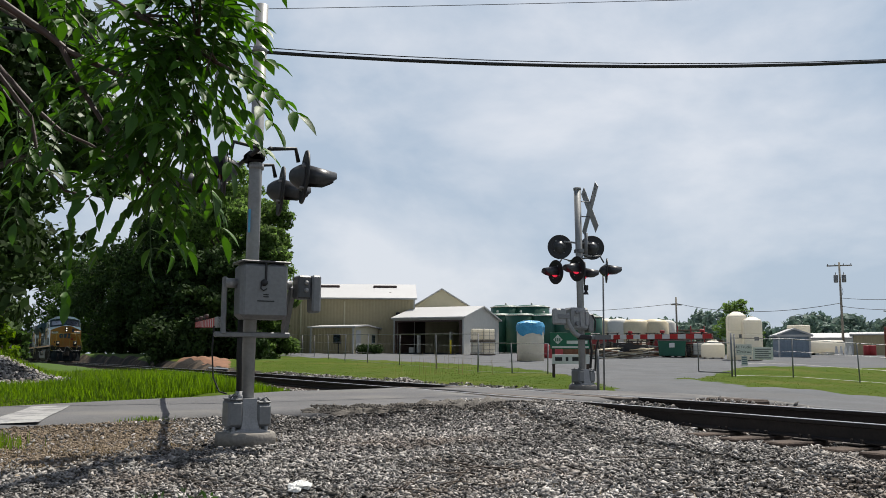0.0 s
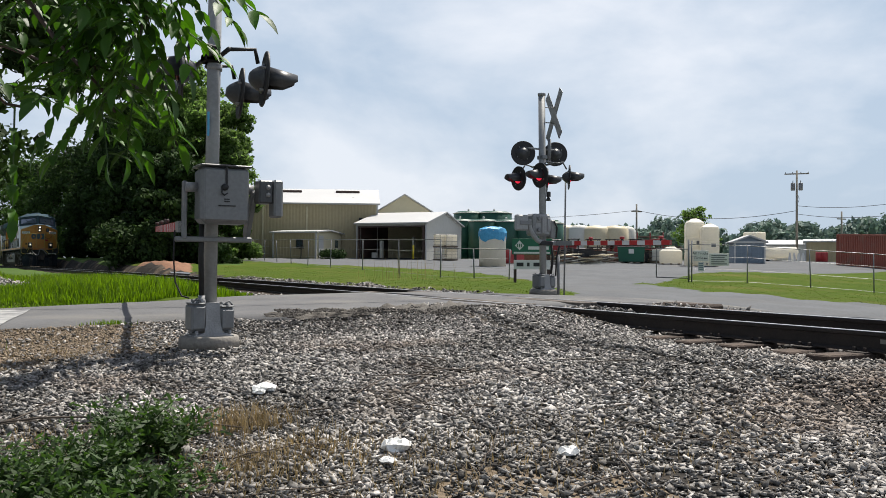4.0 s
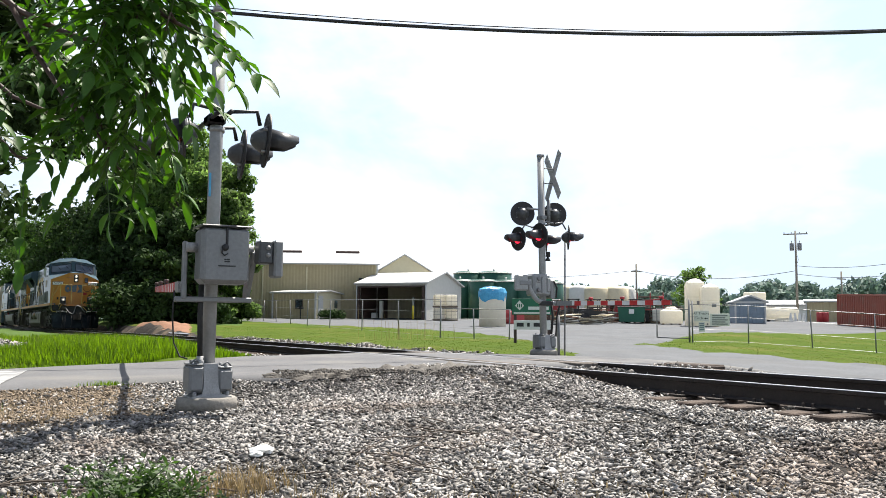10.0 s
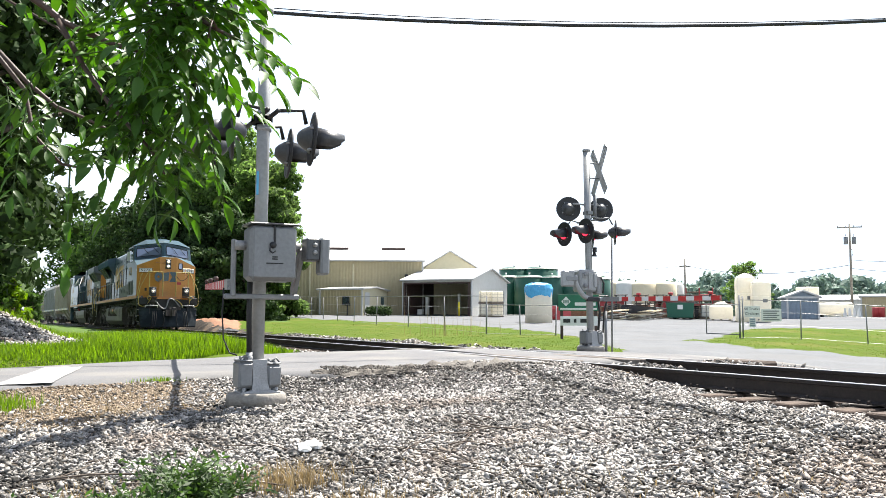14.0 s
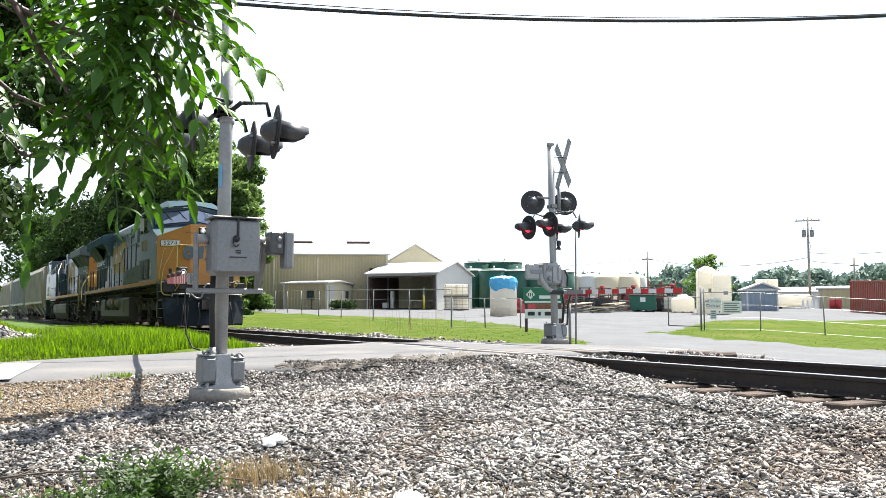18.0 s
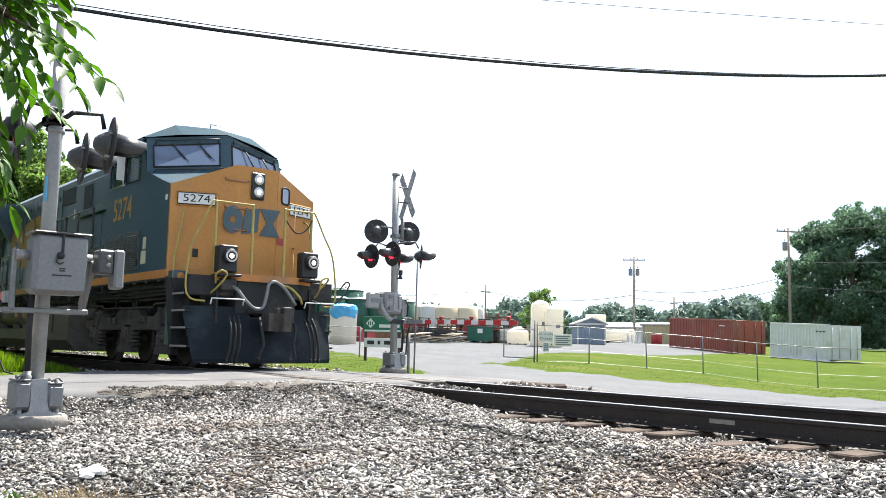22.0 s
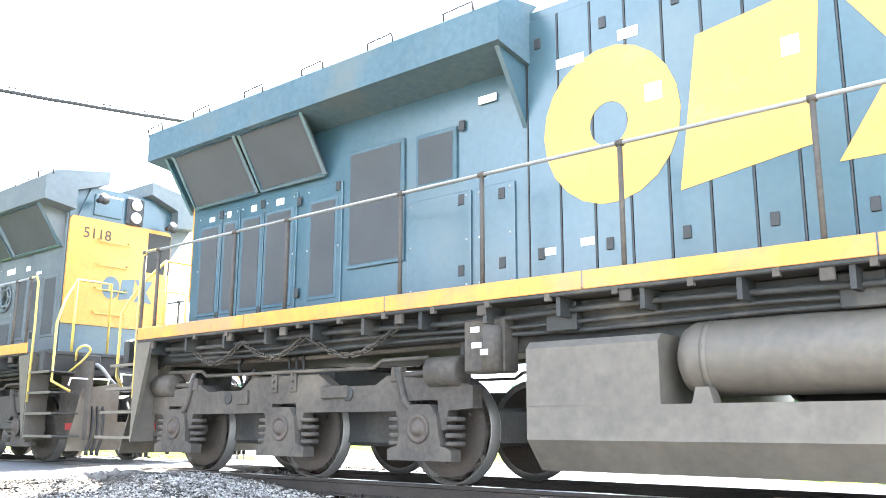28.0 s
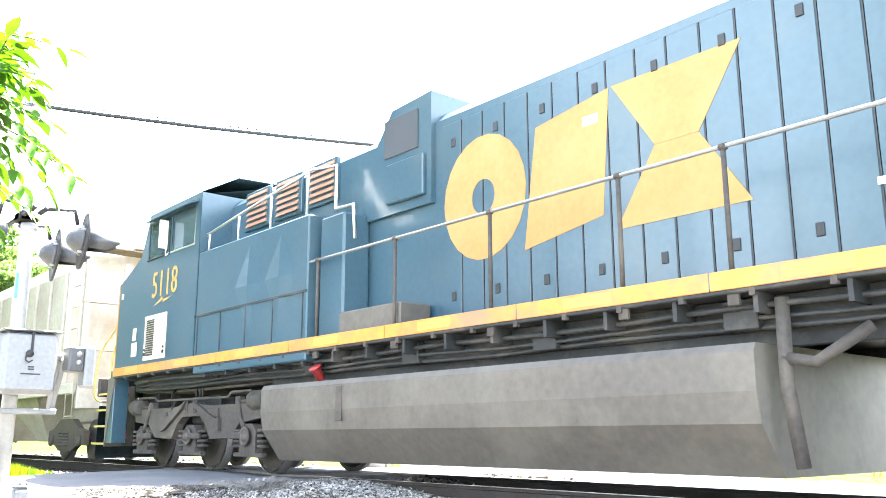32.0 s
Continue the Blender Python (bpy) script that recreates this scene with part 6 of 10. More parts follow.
    for u, z in ((0.25, 2.3), (0.30, 3.2), (0.92, 3.6)):
        g = Mesh()
        g.box(w * u - 0.18, w * u + 0.18, -0.3, 0, z, z + 0.3, 0.04)
        part("wall_lamp", g, "black", t)
    # gable wing behind the open shed
    x, y = spot(24.75, 84)
    t = shed("warehouse_wing", "cream gable end of the warehouse", pose(x, y, base, 0, 0, turn), 5.6, 10, lift(3.35, 84) - base, 1.75, "cream", "roofw", "y")
    # open-fronted shed
    x0, y0 = spot(23.55, 79)
    x1, y1 = spot(28.1, 76)
    w = math.hypot(x1 - x0, y1 - y0)
    turn2 = math.degrees(math.atan2(y1 - y0, x1 - x0))
    ev = lift(2.72, 77) - base
    t = shed("open_shed", "open-fronted metal shed with dark bay and white roof", pose(x0, y0, base, 0, 0, turn2), w, 8.5, ev, 1.05, "pale", "roofw", "x", openings=((0.25, w - 0.3, ev - 0.35),), mat_gable="pale")
    g = Mesh()
    g.box(0.10, 0.28, -0.14, 0.05, -0.2, ev - 0.3)
    g.box(w - 0.33, w - 0.12, -0.14, 0.05, -0.2, ev - 0.3)
    g.box(0.1, w - 0.12, -0.14, 0.05, ev - 0.42, ev - 0.28)
    part("door_frame", g, "brown", t, "dark brown door frame")
    # Lining added round the bay; its dark brown paints the shade inside.
    g = Mesh()
    g.box(0.2, w - 0.2, 8.1, 8.3, 0, ev - 0.1)
    g.box(w - 0.26, w - 0.18, 0.3, 8.1, 0, ev - 0.1)
    g.box(0.18, 0.26, 0.3, 8.1, 0, ev - 0.1)
    g.box(0.2, w - 0.2, 0.3, 8.1, ev - 0.1, ev - 0.04)
    part("inner_lining", g, "brown", t, "added lining of the bay, coloured dark for its shade")
    # Floor slab added too, near-black in place of the bay's shade.
    g = Mesh()
    g.box(0.2, w - 0.2, 0.1, 8.1, -0.5, 0.10)
    part("bay_floor", g, "darkunder", t, "added floor of the bay, coloured dark for its shade")
    for u, z, hh, ww in ((0.22, 0.0, 1.7, 0.25), (0.70, 0.0, 2.0, 0.18), (0.86, 0.0, 2.2, 0.14), (0.10, 0, 0.6, 0.5)):
        g = Mesh()
        g.box(w * u, w * u + ww, 1.5, 1.9, z, z + hh, 0.03)
        solid("stacked_sheet", g, "pale", "pale sheet leaning inside the shed", "sheet", "shed goods").matrix_world = pose(x0, y0, base, 0, 0, turn2)
    g = Mesh()
    g.rod((w * 0.86, -0.6, 0), (w * 0.86, -0.6, 1.2), 0.09)
    b = solid("bollard", g, "caryel", "yellow bollard before the shed", "bollard")
    b.matrix_world = pose(x0, y0, base, 0, 0, turn2)
    # small tan office
    x0, y0 = spot(18.1, 79)
    x1, y1 = spot(20.85, 77)
    w = math.hypot(x1 - x0, y1 - y0)
    turn3 = math.degrees(math.atan2(y1 - y0, x1 - x0))
    ev = lift(2.05, 78) - base
    t = shed("small_office", "small tan metal office with a window and door", pose(x0, y0, base, 0, 0, turn3), w, 5.2, ev, 0.12, "tan", "roofw", "x", mat_gable="cream")
    g = Mesh()
    g.box(w * 0.55, w * 0.55 + 0.6, -0.06, 0.04, 0.95, 1.65, 0.01)
    part("window", g, "glass", t, "dark office window")
    g = Mesh()
    g.box(w * 0.55 - 0.06, w * 0.55 + 0.66, -0.05, 0.02, 0.88, 1.72, 0.01)
    part("window_frame", g, "brown", t)
    g = Mesh()
    g.box(w + 0.01, w + 0.06, 0.5, 1.4, 0, 2.05, 0.01)
    part("door", g, "roofw", t, "white door")
    g = Mesh()
    g.box(w + 0.01, w + 0.06, 3.8, 4.4, 1.0, 1.7, 0.01)
    part("window", g, "glass", t, "dark office window")
    g = Mesh()
    g.rod((w * 0.72, -0.5, 0), (w * 0.72, -0.5, 0.9), 0.05)
    g.box(w * 0.72 - 0.2, w * 0.72 + 0.2, -0.65, -0.3, 0.85, 1.05, 0.03)
    solid("mailbox", g, "black", "black mailbox on a post", "mailbox").matrix_world = pose(x0, y0, base, 0, 0, turn3)
    # clipped hedge by the office door
    C = [(spot(21.4 + 0.35 * k, 76.5)[0], spot(21.4 + 0.35 * k, 76.5)[1], base + 0.35) for k in range(4)]
    V, F = leaf_cloud(C, [0.55] * 4, 1600, 0.09, 12)
    tagged(new("hedge", raw_mesh("hedge", V, F, "crown2")), "low clipped hedge beside the office", "hedge", kind="stuff")

    # green tanks
    for k, (b, d, r, top) in enumerate(((30.35, 88, 1.55, 2.98), (31.9, 86, 1.5, 2.98), (33.4, 86, 1.5, 2.95), (34.9, 86, 1.5, 2.9), (36.2, 88, 1.5, 2.85), (30.9, 93, 1.6, 3.5), (32.6, 93, 1.9, 3.5))):
        x, y = spot(b, d)
        z0, z1 = gz(x, y) - 0.1, lift(top, d)
        t = thing("storage_tank", "tall dark green cylindrical storage tank", "tank", "green tanks")
        g = Mesh()
        g.lathe([(0, r), (z1 - z0 - 0.25, r), (z1 - z0 - 0.05, r * 0.75), (z1 - z0, r * 0.2)], (x, y, z0), (0, 0, 1), 24)
        part("shell", g, "greentank", t)
        g = Mesh()
        g.tube([(x + r * 1.02 * math.cos(a), y + r * 1.02 * math.sin(a), z1 - 0.25) for a in np.linspace(0, 6.283, 20)], 0.05, 5)
        g.rod((x, y, z1 - 0.1), (x, y, z1 + 0.25), 0.1)
        part("rim", g, "pale", t, "pale rim and vent")
    # white tank under a blue tarpaulin
    x, y = spot(32.5, 58)
    z = gz(x, y) - 0.05
    t = thing("covered_tank", "white cylindrical tank with blue tarpaulin over its top", "tank")
    g = Mesh()
    g.lathe([(0, 0.9), (2.45, 0.9), (2.55, 0.8)], (x, y, z), (0, 0, 1), 26)
    part("shell", g, "poly", t)
    g = Mesh()
    rg = random.Random(4)
    rows = []
    for h, r in ((2.0, 0.94), (2.3, 0.96), (2.56, 0.88), (2.68, 0.5), (2.72, 0.05)):
        rows.append([(x + (r + rg.uniform(-0.03, 0.03)) * math.cos(a), y + (r + rg.uniform(-0.03, 0.03)) * math.sin(a), z + h + (rg.uniform(-0.35, 0.25) if h < 2.1 else rg.uniform(-0.05, 0.05))) for a in np.linspace(0, 6.283, 27)[:-1]])
    g.loft(rows, cap=False)
    part("tarpaulin", g, "tarp", t, "crumpled bright blue tarpaulin")
    # caged white containers beside the shed
    for b, d, k in ((29.0, 74, 0), (29.75, 74, 0), (29.0, 74, 1), (29.75, 73.5, 1)):
        m = at_pose(b, d, -20) @ pose(0, 0, 1.12 * k)
        t = thing("bulk_container", "white plastic bulk container in a wire cage on a pallet", "container", "bulk containers", at=m)
        g = Mesh()
        g.box(-0.46, 0.46, -0.46, 0.46, 0.16, 1.08, 0.06)
        part("bottle", g, "poly", t)
        g = Mesh()
        for zz in (0.2, 0.5, 0.8, 1.08):
            g.tube([(-0.5, -0.5, zz), (0.5, -0.5, zz), (0.5, 0.5, zz), (-0.5, 0.5, zz), (-0.5, -0.5, zz)], 0.012, 4)
        for q in (-0.5, 0, 0.5):
            g.rod((q, -0.5, 0.15), (q, -0.5, 1.1), 0.012, n=4)
        part("cage", g, "galv", t)
        g = Mesh()
        g.box(-0.52, 0.52, -0.52, 0.52, 0.0, 0.13, 0.01)
        part("pallet", g, "wood", t)
    # red machine by the tanks
    t = thing("loader_frame", "red steel loader frame parked beside the tanks", "machine", at=at_pose(33.75, 66, 30))
    g = Mesh()
    g.prism([(-1.3, 0.0), (-1.1, 0.9), (0.2, 1.1), (1.2, 0.8), (1.3, 0.0)], "y", -0.5, -0.4)
    g.prism([(-1.3, 0.0), (-1.1, 0.9), (0.2, 1.1), (1.2, 0.8), (1.3, 0.0)], "y", 0.4, 0.5)
    part("side_plate", g, "machine", t)
    g = Mesh()
    for k in range(6):
        g.box(-1.2 + 0.45 * k, -1.1 + 0.45 * k, -0.4, 0.4, 0.1, 0.75)
    part("cross_bar", g, "machine", t)
    # signboard by the drive: green with plain bars and a diamond, white board below
    m = at_pose(35.05, 30.0, -35.05)
    t = thing("signboard", "green company signboard above a white board on posts", "sign", at=m)
    top = lift(1.70, 30.0) - m.translation.z
    g = Mesh()
    g.box(-0.66, 0.72, -0.02, 0.02, top - 0.55, top, 0.004)
    pn = part("panel", g, "signgreen", t, "green sign panel")
    g = Mesh()
    g.add([(-0.40, -0.025, top - 0.40), (-0.24, -0.025, top - 0.24), (-0.40, -0.025, top - 0.06), (-0.56, -0.025, top - 0.24)], [(0, 1, 2, 3)])
    part("diamond", g, "white", pn, "white diamond mark")
    g = Mesh()
    for k in range(3):
        g.box(-0.49 + 0.07 * k, -0.45 + 0.07 * k, -0.032, -0.026, top - 0.30, top - 0.18)
    part("mark_bar", g, "signgreen", pn)
    for a, b, c, e in ((-0.10, 0.6, 0.38, 0.27), (-0.60, 0.64, 0.52, 0.46)):
        g = Mesh()
        g.box(a, b, -0.03, -0.021, top - c, top - e)
        part("text_bar", g, "white", pn, "white bar of lettering")
    g = Mesh()
    g.box(-0.60, 0.66, -0.02, 0.02, top - 1.06, top - 0.74, 0.004)
    pl = part("address_board", g, "white", t, "white board")
    for a, b in ((-0.5, -0.26), (-0.14, -0.05), (0.08, 0.5)):
        g = Mesh()
        g.box(a, b, -0.027, -0.021, top - 0.96, top - 0.83)
        part("text_bar", g, "black", pl, "black bar of lettering")
    for xx in (-0.55, 0.6):
        g = Mesh()
        g.box(xx - 0.05, xx + 0.05, 0.02, 0.12, -0.3, top - 0.1, 0.008)
        part("post", g, "brown", t, "dark timber post")
    # beige and white poly tanks in the middle of the yard
    for b, d, r, z1, mm in ((38.2, 95, 1.2, 2.6, "pale"), (39.3, 95, 1.7, 2.55, "beige"), (40.5, 95, 1.4, 2.55, "beige"), (37.3, 96, 1.3, 2.6, "beige"), (41.2, 97, 1.0, 2.5, "pale")):
        x, y = spot(b, d)
        z = gz(x, y) - 0.1
        g = Mesh()
        hh = lift(z1, d) - z
        g.lathe([(0, r), (hh - 0.4, r), (hh - 0.1, r * 0.7), (hh, r * 0.3)], (x, y, z), (0, 0, 1), 20)
        solid("storage_tank", g, mm, "plain round plastic storage tank in the yard", "tank", "yard tanks")
    for b, d, w, h, k in ((45.45, 66, 1.30, 2.95, 0), (46.35, 65, 1.25, 2.62, 1)):
        x, y = spot(b, d)
        t = thing("poly_tank", "large white moulded plastic tank", "tank", "white tanks", at=pose(x, y, gz(x, y), 0, 0, -38))
        g = Mesh()
        hh = lift(h, d) - gz(x, y)
        g.loft([[(-w / 2 * q, -w / 2 * q * 0.9, zz), (-w / 2 * q * 0.9, -w / 2 * q, zz), (w / 2 * q * 0.9, -w / 2 * q, zz), (w / 2 * q, -w / 2 * q * 0.9, zz), (w / 2 * q, w / 2 * q * 0.9, zz), (w / 2 * q * 0.9, w / 2 * q, zz), (-w / 2 * q * 0.9, w / 2 * q, zz), (-w / 2 * q, w / 2 * q * 0.9, zz)]
                for q, zz in ((1, 0), (1, hh * 0.28), (0.97, hh * 0.30), (1, hh * 0.32), (1, hh * 0.58), (0.97, hh * 0.60), (1, hh * 0.62), (1, hh * 0.86), (0.93, hh * 0.92), (0.62, hh * 0.97), (0.35, hh), (0.3, hh))])
        part("shell", g, "poly", t)
        g = Mesh()
        g.lathe([(0, 0.16), (0.06, 0.16), (0.07, 0.1)], (0, 0, hh - 0.01), (0, 0, 1), 14)
        part("lid", g, "poly", t, "round screw lid")
        g = Mesh()
        g.rod((-w * 0.2, -w / 2 - 0.05, 0.15), (-w * 0.2, -w / 2 + 0.02, 0.15), 0.06, n=10)
        g.box(w * 0.05, w * 0.3, -w / 2 - 0.006, -w / 2 + 0.01, hh * 0.45, hh * 0.53)
        pieces("outlet", g, "galv", t, "outlet and small plate")
    # rusty bins, pallets and machines in rows behind the gate arm
    rg = random.Random(31)
    for k in range(26):
        b, d = 35.6 + 8.6 * (k + rg.random()) / 26, rg.uniform(68, 84)
        m = at_pose(b, d, rg.uniform(-60, -20))
        kind = k % 4
        if kind == 0:
            t = thing("steel_bin", "rust-brown open steel bin in the yard", "bin", "steel bins", at=m)
            w, h = rg.uniform(0.8, 1.3), rg.uniform(0.8, 1.4)
            g = Mesh()
            g.prism([(-w, 0.15), (-w * 1.1, h), (w * 1.1, h), (w, 0.15)], "y", -0.7, 0.7)
            part("hopper", g, rg.choice(("clay", "machine", "brown")), t)
            g = Mesh()
            g.box(-w * 1.14, w * 1.14, -0.76, 0.76, h, h + 0.08, 0.01)
            g.box(-w, w, -0.6, 0.6, 0.0, 0.16, 0.01)
            pieces("rim", g, "under", t)
        elif kind == 1:
            t = thing("pallet_stack", "stack of weathered grey and brown pallets", "pallets", "pallet stacks", at=m)
            for q in range(rg.randrange(5, 10)):
                g = Mesh()
                a = rg.uniform(-0.06, 0.06)
                z = 0.15 * q
                g.prism([(-0.6 + a, z + 0.10), (-0.55 + a, z + 0.10), (-0.55 + a, z), (-0.45 + a, z), (-0.45 + a, z + 0.10), (-0.05 + a, z + 0.10), (-0.05 + a, z), (0.05 + a, z), (0.05 + a, z + 0.10), (0.45 + a, z + 0.10), (0.45 + a, z), (0.55 + a, z), (0.55 + a, z + 0.10), (0.6 + a, z + 0.10), (0.6 + a, z + 0.13), (-0.6 + a, z + 0.13)], "y", -0.55, 0.55)
                part("pallet", g, rg.choice(("wood", "pole", "slat")), t)
        elif kind == 2:
            t = thing("yard_machine", "small dark yard machine with wheels and a canopy", "machine", "yard machines", at=m)
            g = Mesh()
            g.prism([(-1.1, 0.4), (-1.1, 0.95), (-0.3, 1.1), (0.2, 1.0), (1.1, 0.95), (1.1, 0.45)], "y", -0.5, 0.5)
            part("body", g, rg.choice(("machine", "black", "beige")), t)
            g = Mesh()
            for q in (-0.35, 0.45):
                for e in (-0.45, 0.45):
                    g.box(q - 0.03, q + 0.03, e - 0.03, e + 0.03, 0.95, 1.85)
            pieces("canopy_post", g, "under", t)
            g = Mesh()
            g.box(-0.5, 0.6, -0.55, 0.55, 1.85, 1.92, 0.02)
            part("canopy", g, rg.choice(("black", "pale", "machine")), t)
            for q in (-0.7, 0.7):
                for e in (-0.62, 0.5):
                    g = Mesh()
                    g.lathe([(0, 0.42), (0.14, 0.42)], (q, e, 0.42), (0, 1, 0), 14)
                    part("wheel", g, "rubber", t)
        else:
            t = thing("caged_container", "white bulk container in a wire cage", "container", "bulk containers", at=m)
            g = Mesh()
            g.box(-0.5, 0.5, -0.5, 0.5, 0.16, 1.1, 0.06)
            part("bottle", g, rg.choice(("poly", "pale", "beige")), t)
            g = Mesh()
            for zz in (0.2, 0.5, 0.8, 1.08):
                g.tube([(-0.53, -0.53, zz), (0.53, -0.53, zz), (0.53, 0.53, zz), (-0.53, 0.53, zz), (-0.53, -0.53, zz)], 0.014, 4)
            part("cage", g, "galv", t)
            g = Mesh()
            g.box(-0.55, 0.55, -0.55, 0.55, 0, 0.14, 0.01)
            part("pallet", g, "wood", t)
    x, y = spot(44.0, 68)
    t = thing("square_tank", "low square white plastic tank with a domed top", "tank", "white tanks", at=pose(x, y, gz(x, y), 0, 0, -44))
    g = Mesh()
    w = 0.84
    g.loft([[(-w * q, -0.6 * q, zz), (w * q, -0.6 * q, zz), (w * q, 0.6 * q, zz), (-w * q, 0.6 * q, zz)] for q, zz in ((0.97, 0.08), (1, 0.2), (1, 0.95), (0.97, 1.02), (0.7, 1.16), (0.36, 1.32), (0.3, 1.34))])
    part("shell", g, "poly", t)
    g = Mesh()
    g.lathe([(0, 0.2), (0.06, 0.2), (0.08, 0.17)], (0.1, 0, 1.33), (0, 0, 1), 16)
    part("lid", g, "poly", t, "round white lid")
    g = Mesh()
    for q in (-0.6, 0.0, 0.6):
        g.box(q - 0.07, q + 0.07, -0.62, 0.62, 0.0, 0.09, 0.01)
    pieces("skid", g, "wood", t, "timber skid")
    # green dumpster
    t = thing("dumpster", "green steel dumpster with a white notice", "dumpster", at=at_pose(41.5, 70, -40))
    g = Mesh()
    g.prism([(-0.95, 0.12), (-1.05, 1.25), (1.05, 1.25), (0.95, 0.12)], "y", -0.7, 0.7)
    part("bin", g, "dumpster", t)
    g = Mesh()
    g.box(-1.1, 1.1, -0.75, 0.75, 1.25, 1.32, 0.02)
    part("lid", g, "black", t)
    g = Mesh()
    g.box(-0.2, 0.2, -0.715, -0.702, 0.75, 1.1)
    part("notice", g, "white", t, "white notice")
    # stacks of timber and pallets
    rg = random.Random(12)
    for b, d, n, w, h in ((37.8, 66, 5, 2.4, 0.3), (38.9, 66, 7, 1.6, 0.5), (39.6, 68, 8, 1.6, 0.7), (36.9, 67, 5, 2.2, 0.4), (43.0, 72, 9, 1.6, 1.0), (37.2, 66, 8, 2.4, 0.7), (40.3, 70, 9, 2.2, 0.9)):
        t = thing("timber_stack", "loose stack of weathered timber and pallets", "timber stack", "timber stacks", at=at_pose(b, d, rg.uniform(-60, 0)))
        for k in range(n):
            g = Mesh()
            z = h * k / n
            a = rg.uniform(-0.35, 0.35)
            g.prism([(-w / 2, z + a * 0.5), (w / 2, z - a * 0.5), (w / 2, z - a * 0.5 + 0.06), (-w / 2, z + a * 0.5 + 0.06)], "y", -0.5 + rg.uniform(-0.15, 0.15), 0.4 + rg.uniform(-0.15, 0.2))
            part("board", g, ("wood", "pole", "slat", "beige")[rg.randrange(4)] if k % 4 else "pale", t)
    # racks and a red truck further back
    for b, d in ((42.3, 92), (43.1, 92)):
        t = thing("pallet_rack", "tall stack of brown pallets and steel racks", "pallet rack", "pallet racks", at=at_pose(b, d, -42))
        for k in range(9):
            g = Mesh()
            g.box(-0.6, 0.6, -0.6, 0.6, 0.30 * k, 0.30 * k + 0.14, 0.01)
            part("pallet", g, "wood", t)
        g = Mesh()
        for q in (-0.65, 0.65):
            g.box(q - 0.05, q + 0.05, -0.65, -0.55, 0, 2.9)
        part("upright", g, "machine", t)
    vehicle("flatbed_truck", "red flatbed truck parked in the yard", at_pose(41.5, 96, 30), "machine", 5.5, True)
    vehicle("pickup_truck", "blue pickup truck parked by the office", at_pose(16.25, 112, 50), "truckblue", 5.4, True)
    vehicle("car", "white car parked by the office", at_pose(17.55, 108, 60), "white", 4.4, False)
    vehicle("van", "white van parked in the yard", at_pose(50.1, 92, 20), "white", 4.8, False)
    # blue-grey shed with white roof box
    t = shed("storage_shed", "small blue-grey storage shed with a gable roof", at_pose(47.9, 74, -38), 2.3, 2.8, 1.75, 0.42, "shedblue", "roofw", "y")
    x, y = spot(49.05, 92)
    g = Mesh()
    g.box(x - 0.8, x + 0.8, y - 0.8, y + 0.8, gz(x, y), lift(2.1, 92), 0.1)
    solid("poly_tank", g, "poly", "white square tank behind the shed", "tank", "white tanks")
    t = shed("low_building", "long low white-roofed building", at_pose(49.2, 112, -48), 16, 6, 2.1, 0.5, "pale", "roofw", "x")
    t = shed("tan_building", "tan metal building behind the containers", at_pose(52.0, 92, -52), 9, 7, 2.05, 0.15, "tan", "roofw", "x")
    x, y = spot(50.6, 84)
    g = Mesh()
    g.lathe([(0, 0.35), (0.15, 0.58), (2.7, 0.58), (2.85, 0.35)], (x - 1.0, y + 1.0, gz(x, y) + 0.75), (0.75, -0.65, 0), 18)
    g.box(x - 0.5, x + 0.6, y - 0.5, y + 0.5, gz(x, y) - 0.1, gz(x, y) + 0.3)
    solid("lying_tank", g, "poly", "long white tank lying in the yard", "tank", "white tanks")
    for k in range(4):
        x, y = spot(51.1 + 0.25 * k, 80)
        g = Mesh()
        g.prism([(y - 0.2, gz(x, y)), (y + 0.2, gz(x, y)), (y + 0.05, gz(x, y) + 0.75), (y - 0.05, gz(x, y) + 0.75)], "x", x - 0.03, x + 0.03)
        solid("barrier", g, "white", "white leaning barrier board", "barrier", "barriers")
    for b in (52.75, 53.05):
        x, y = spot(b, 86)
        g = Mesh()
        g.lathe([(0, 0.3), (0.85, 0.3), (0.9, 0.27)], (x, y, gz(x, y)), (0, 0, 1), 14)
        solid("drum", g, "machine", "red steel drum beside the building", "drum", "drums")
    container("rust-red corrugated shipping container on the grass", "contred", (53.7, 73.5), (57.6, 64.0), 2.45, 0.60, -0.42)
    container("white shipping container on the grass", "contwhite", (59.7, 61.0), (63.0, 56.8), 2.25, 0.13, -0.20)
    # far light pole and lamps
    for b, d, top, lab in ((41.85, 120, 3.95, "p"), (54.0, 130, 3.3, "p")):
        x, y = spot(b, d)
        g = Mesh()
        g.rod((x, y, 0), (x, y, lift(top, d)), 0.16, 0.11)
        g.box(x - 0.9, x + 0.9, y - 0.06, y + 0.06, lift(top, d) - 1.1, lift(top, d) - 0.95)
        solid("utility_pole", g, "pole", "distant timber utility pole", "utility pole", "utility poles")


def container(label, paint, a, b, h, z, fall):
    (x0, y0), (x1, y1) = spot(*a), spot(*b)
    ln = math.hypot(x1 - x0, y1 - y0)
    ang = math.degrees(math.atan2(y1 - y0, x1 - x0))
    t = thing("shipping_container", label, "container", "shipping containers", at=pose(x0, y0, z, 0, 0, ang) @ pose(0, 0, 0, 0, -math.degrees(math.atan2(fall, ln))))
    g = Mesh()
    corrugated(g, 0.1, ln - 0.1, -0.0, 0.15, h - 0.12, 0.28, 0.04)
    g.box(0.05, ln - 0.05, 0.06, 2.4, 0.12, h - 0.06)
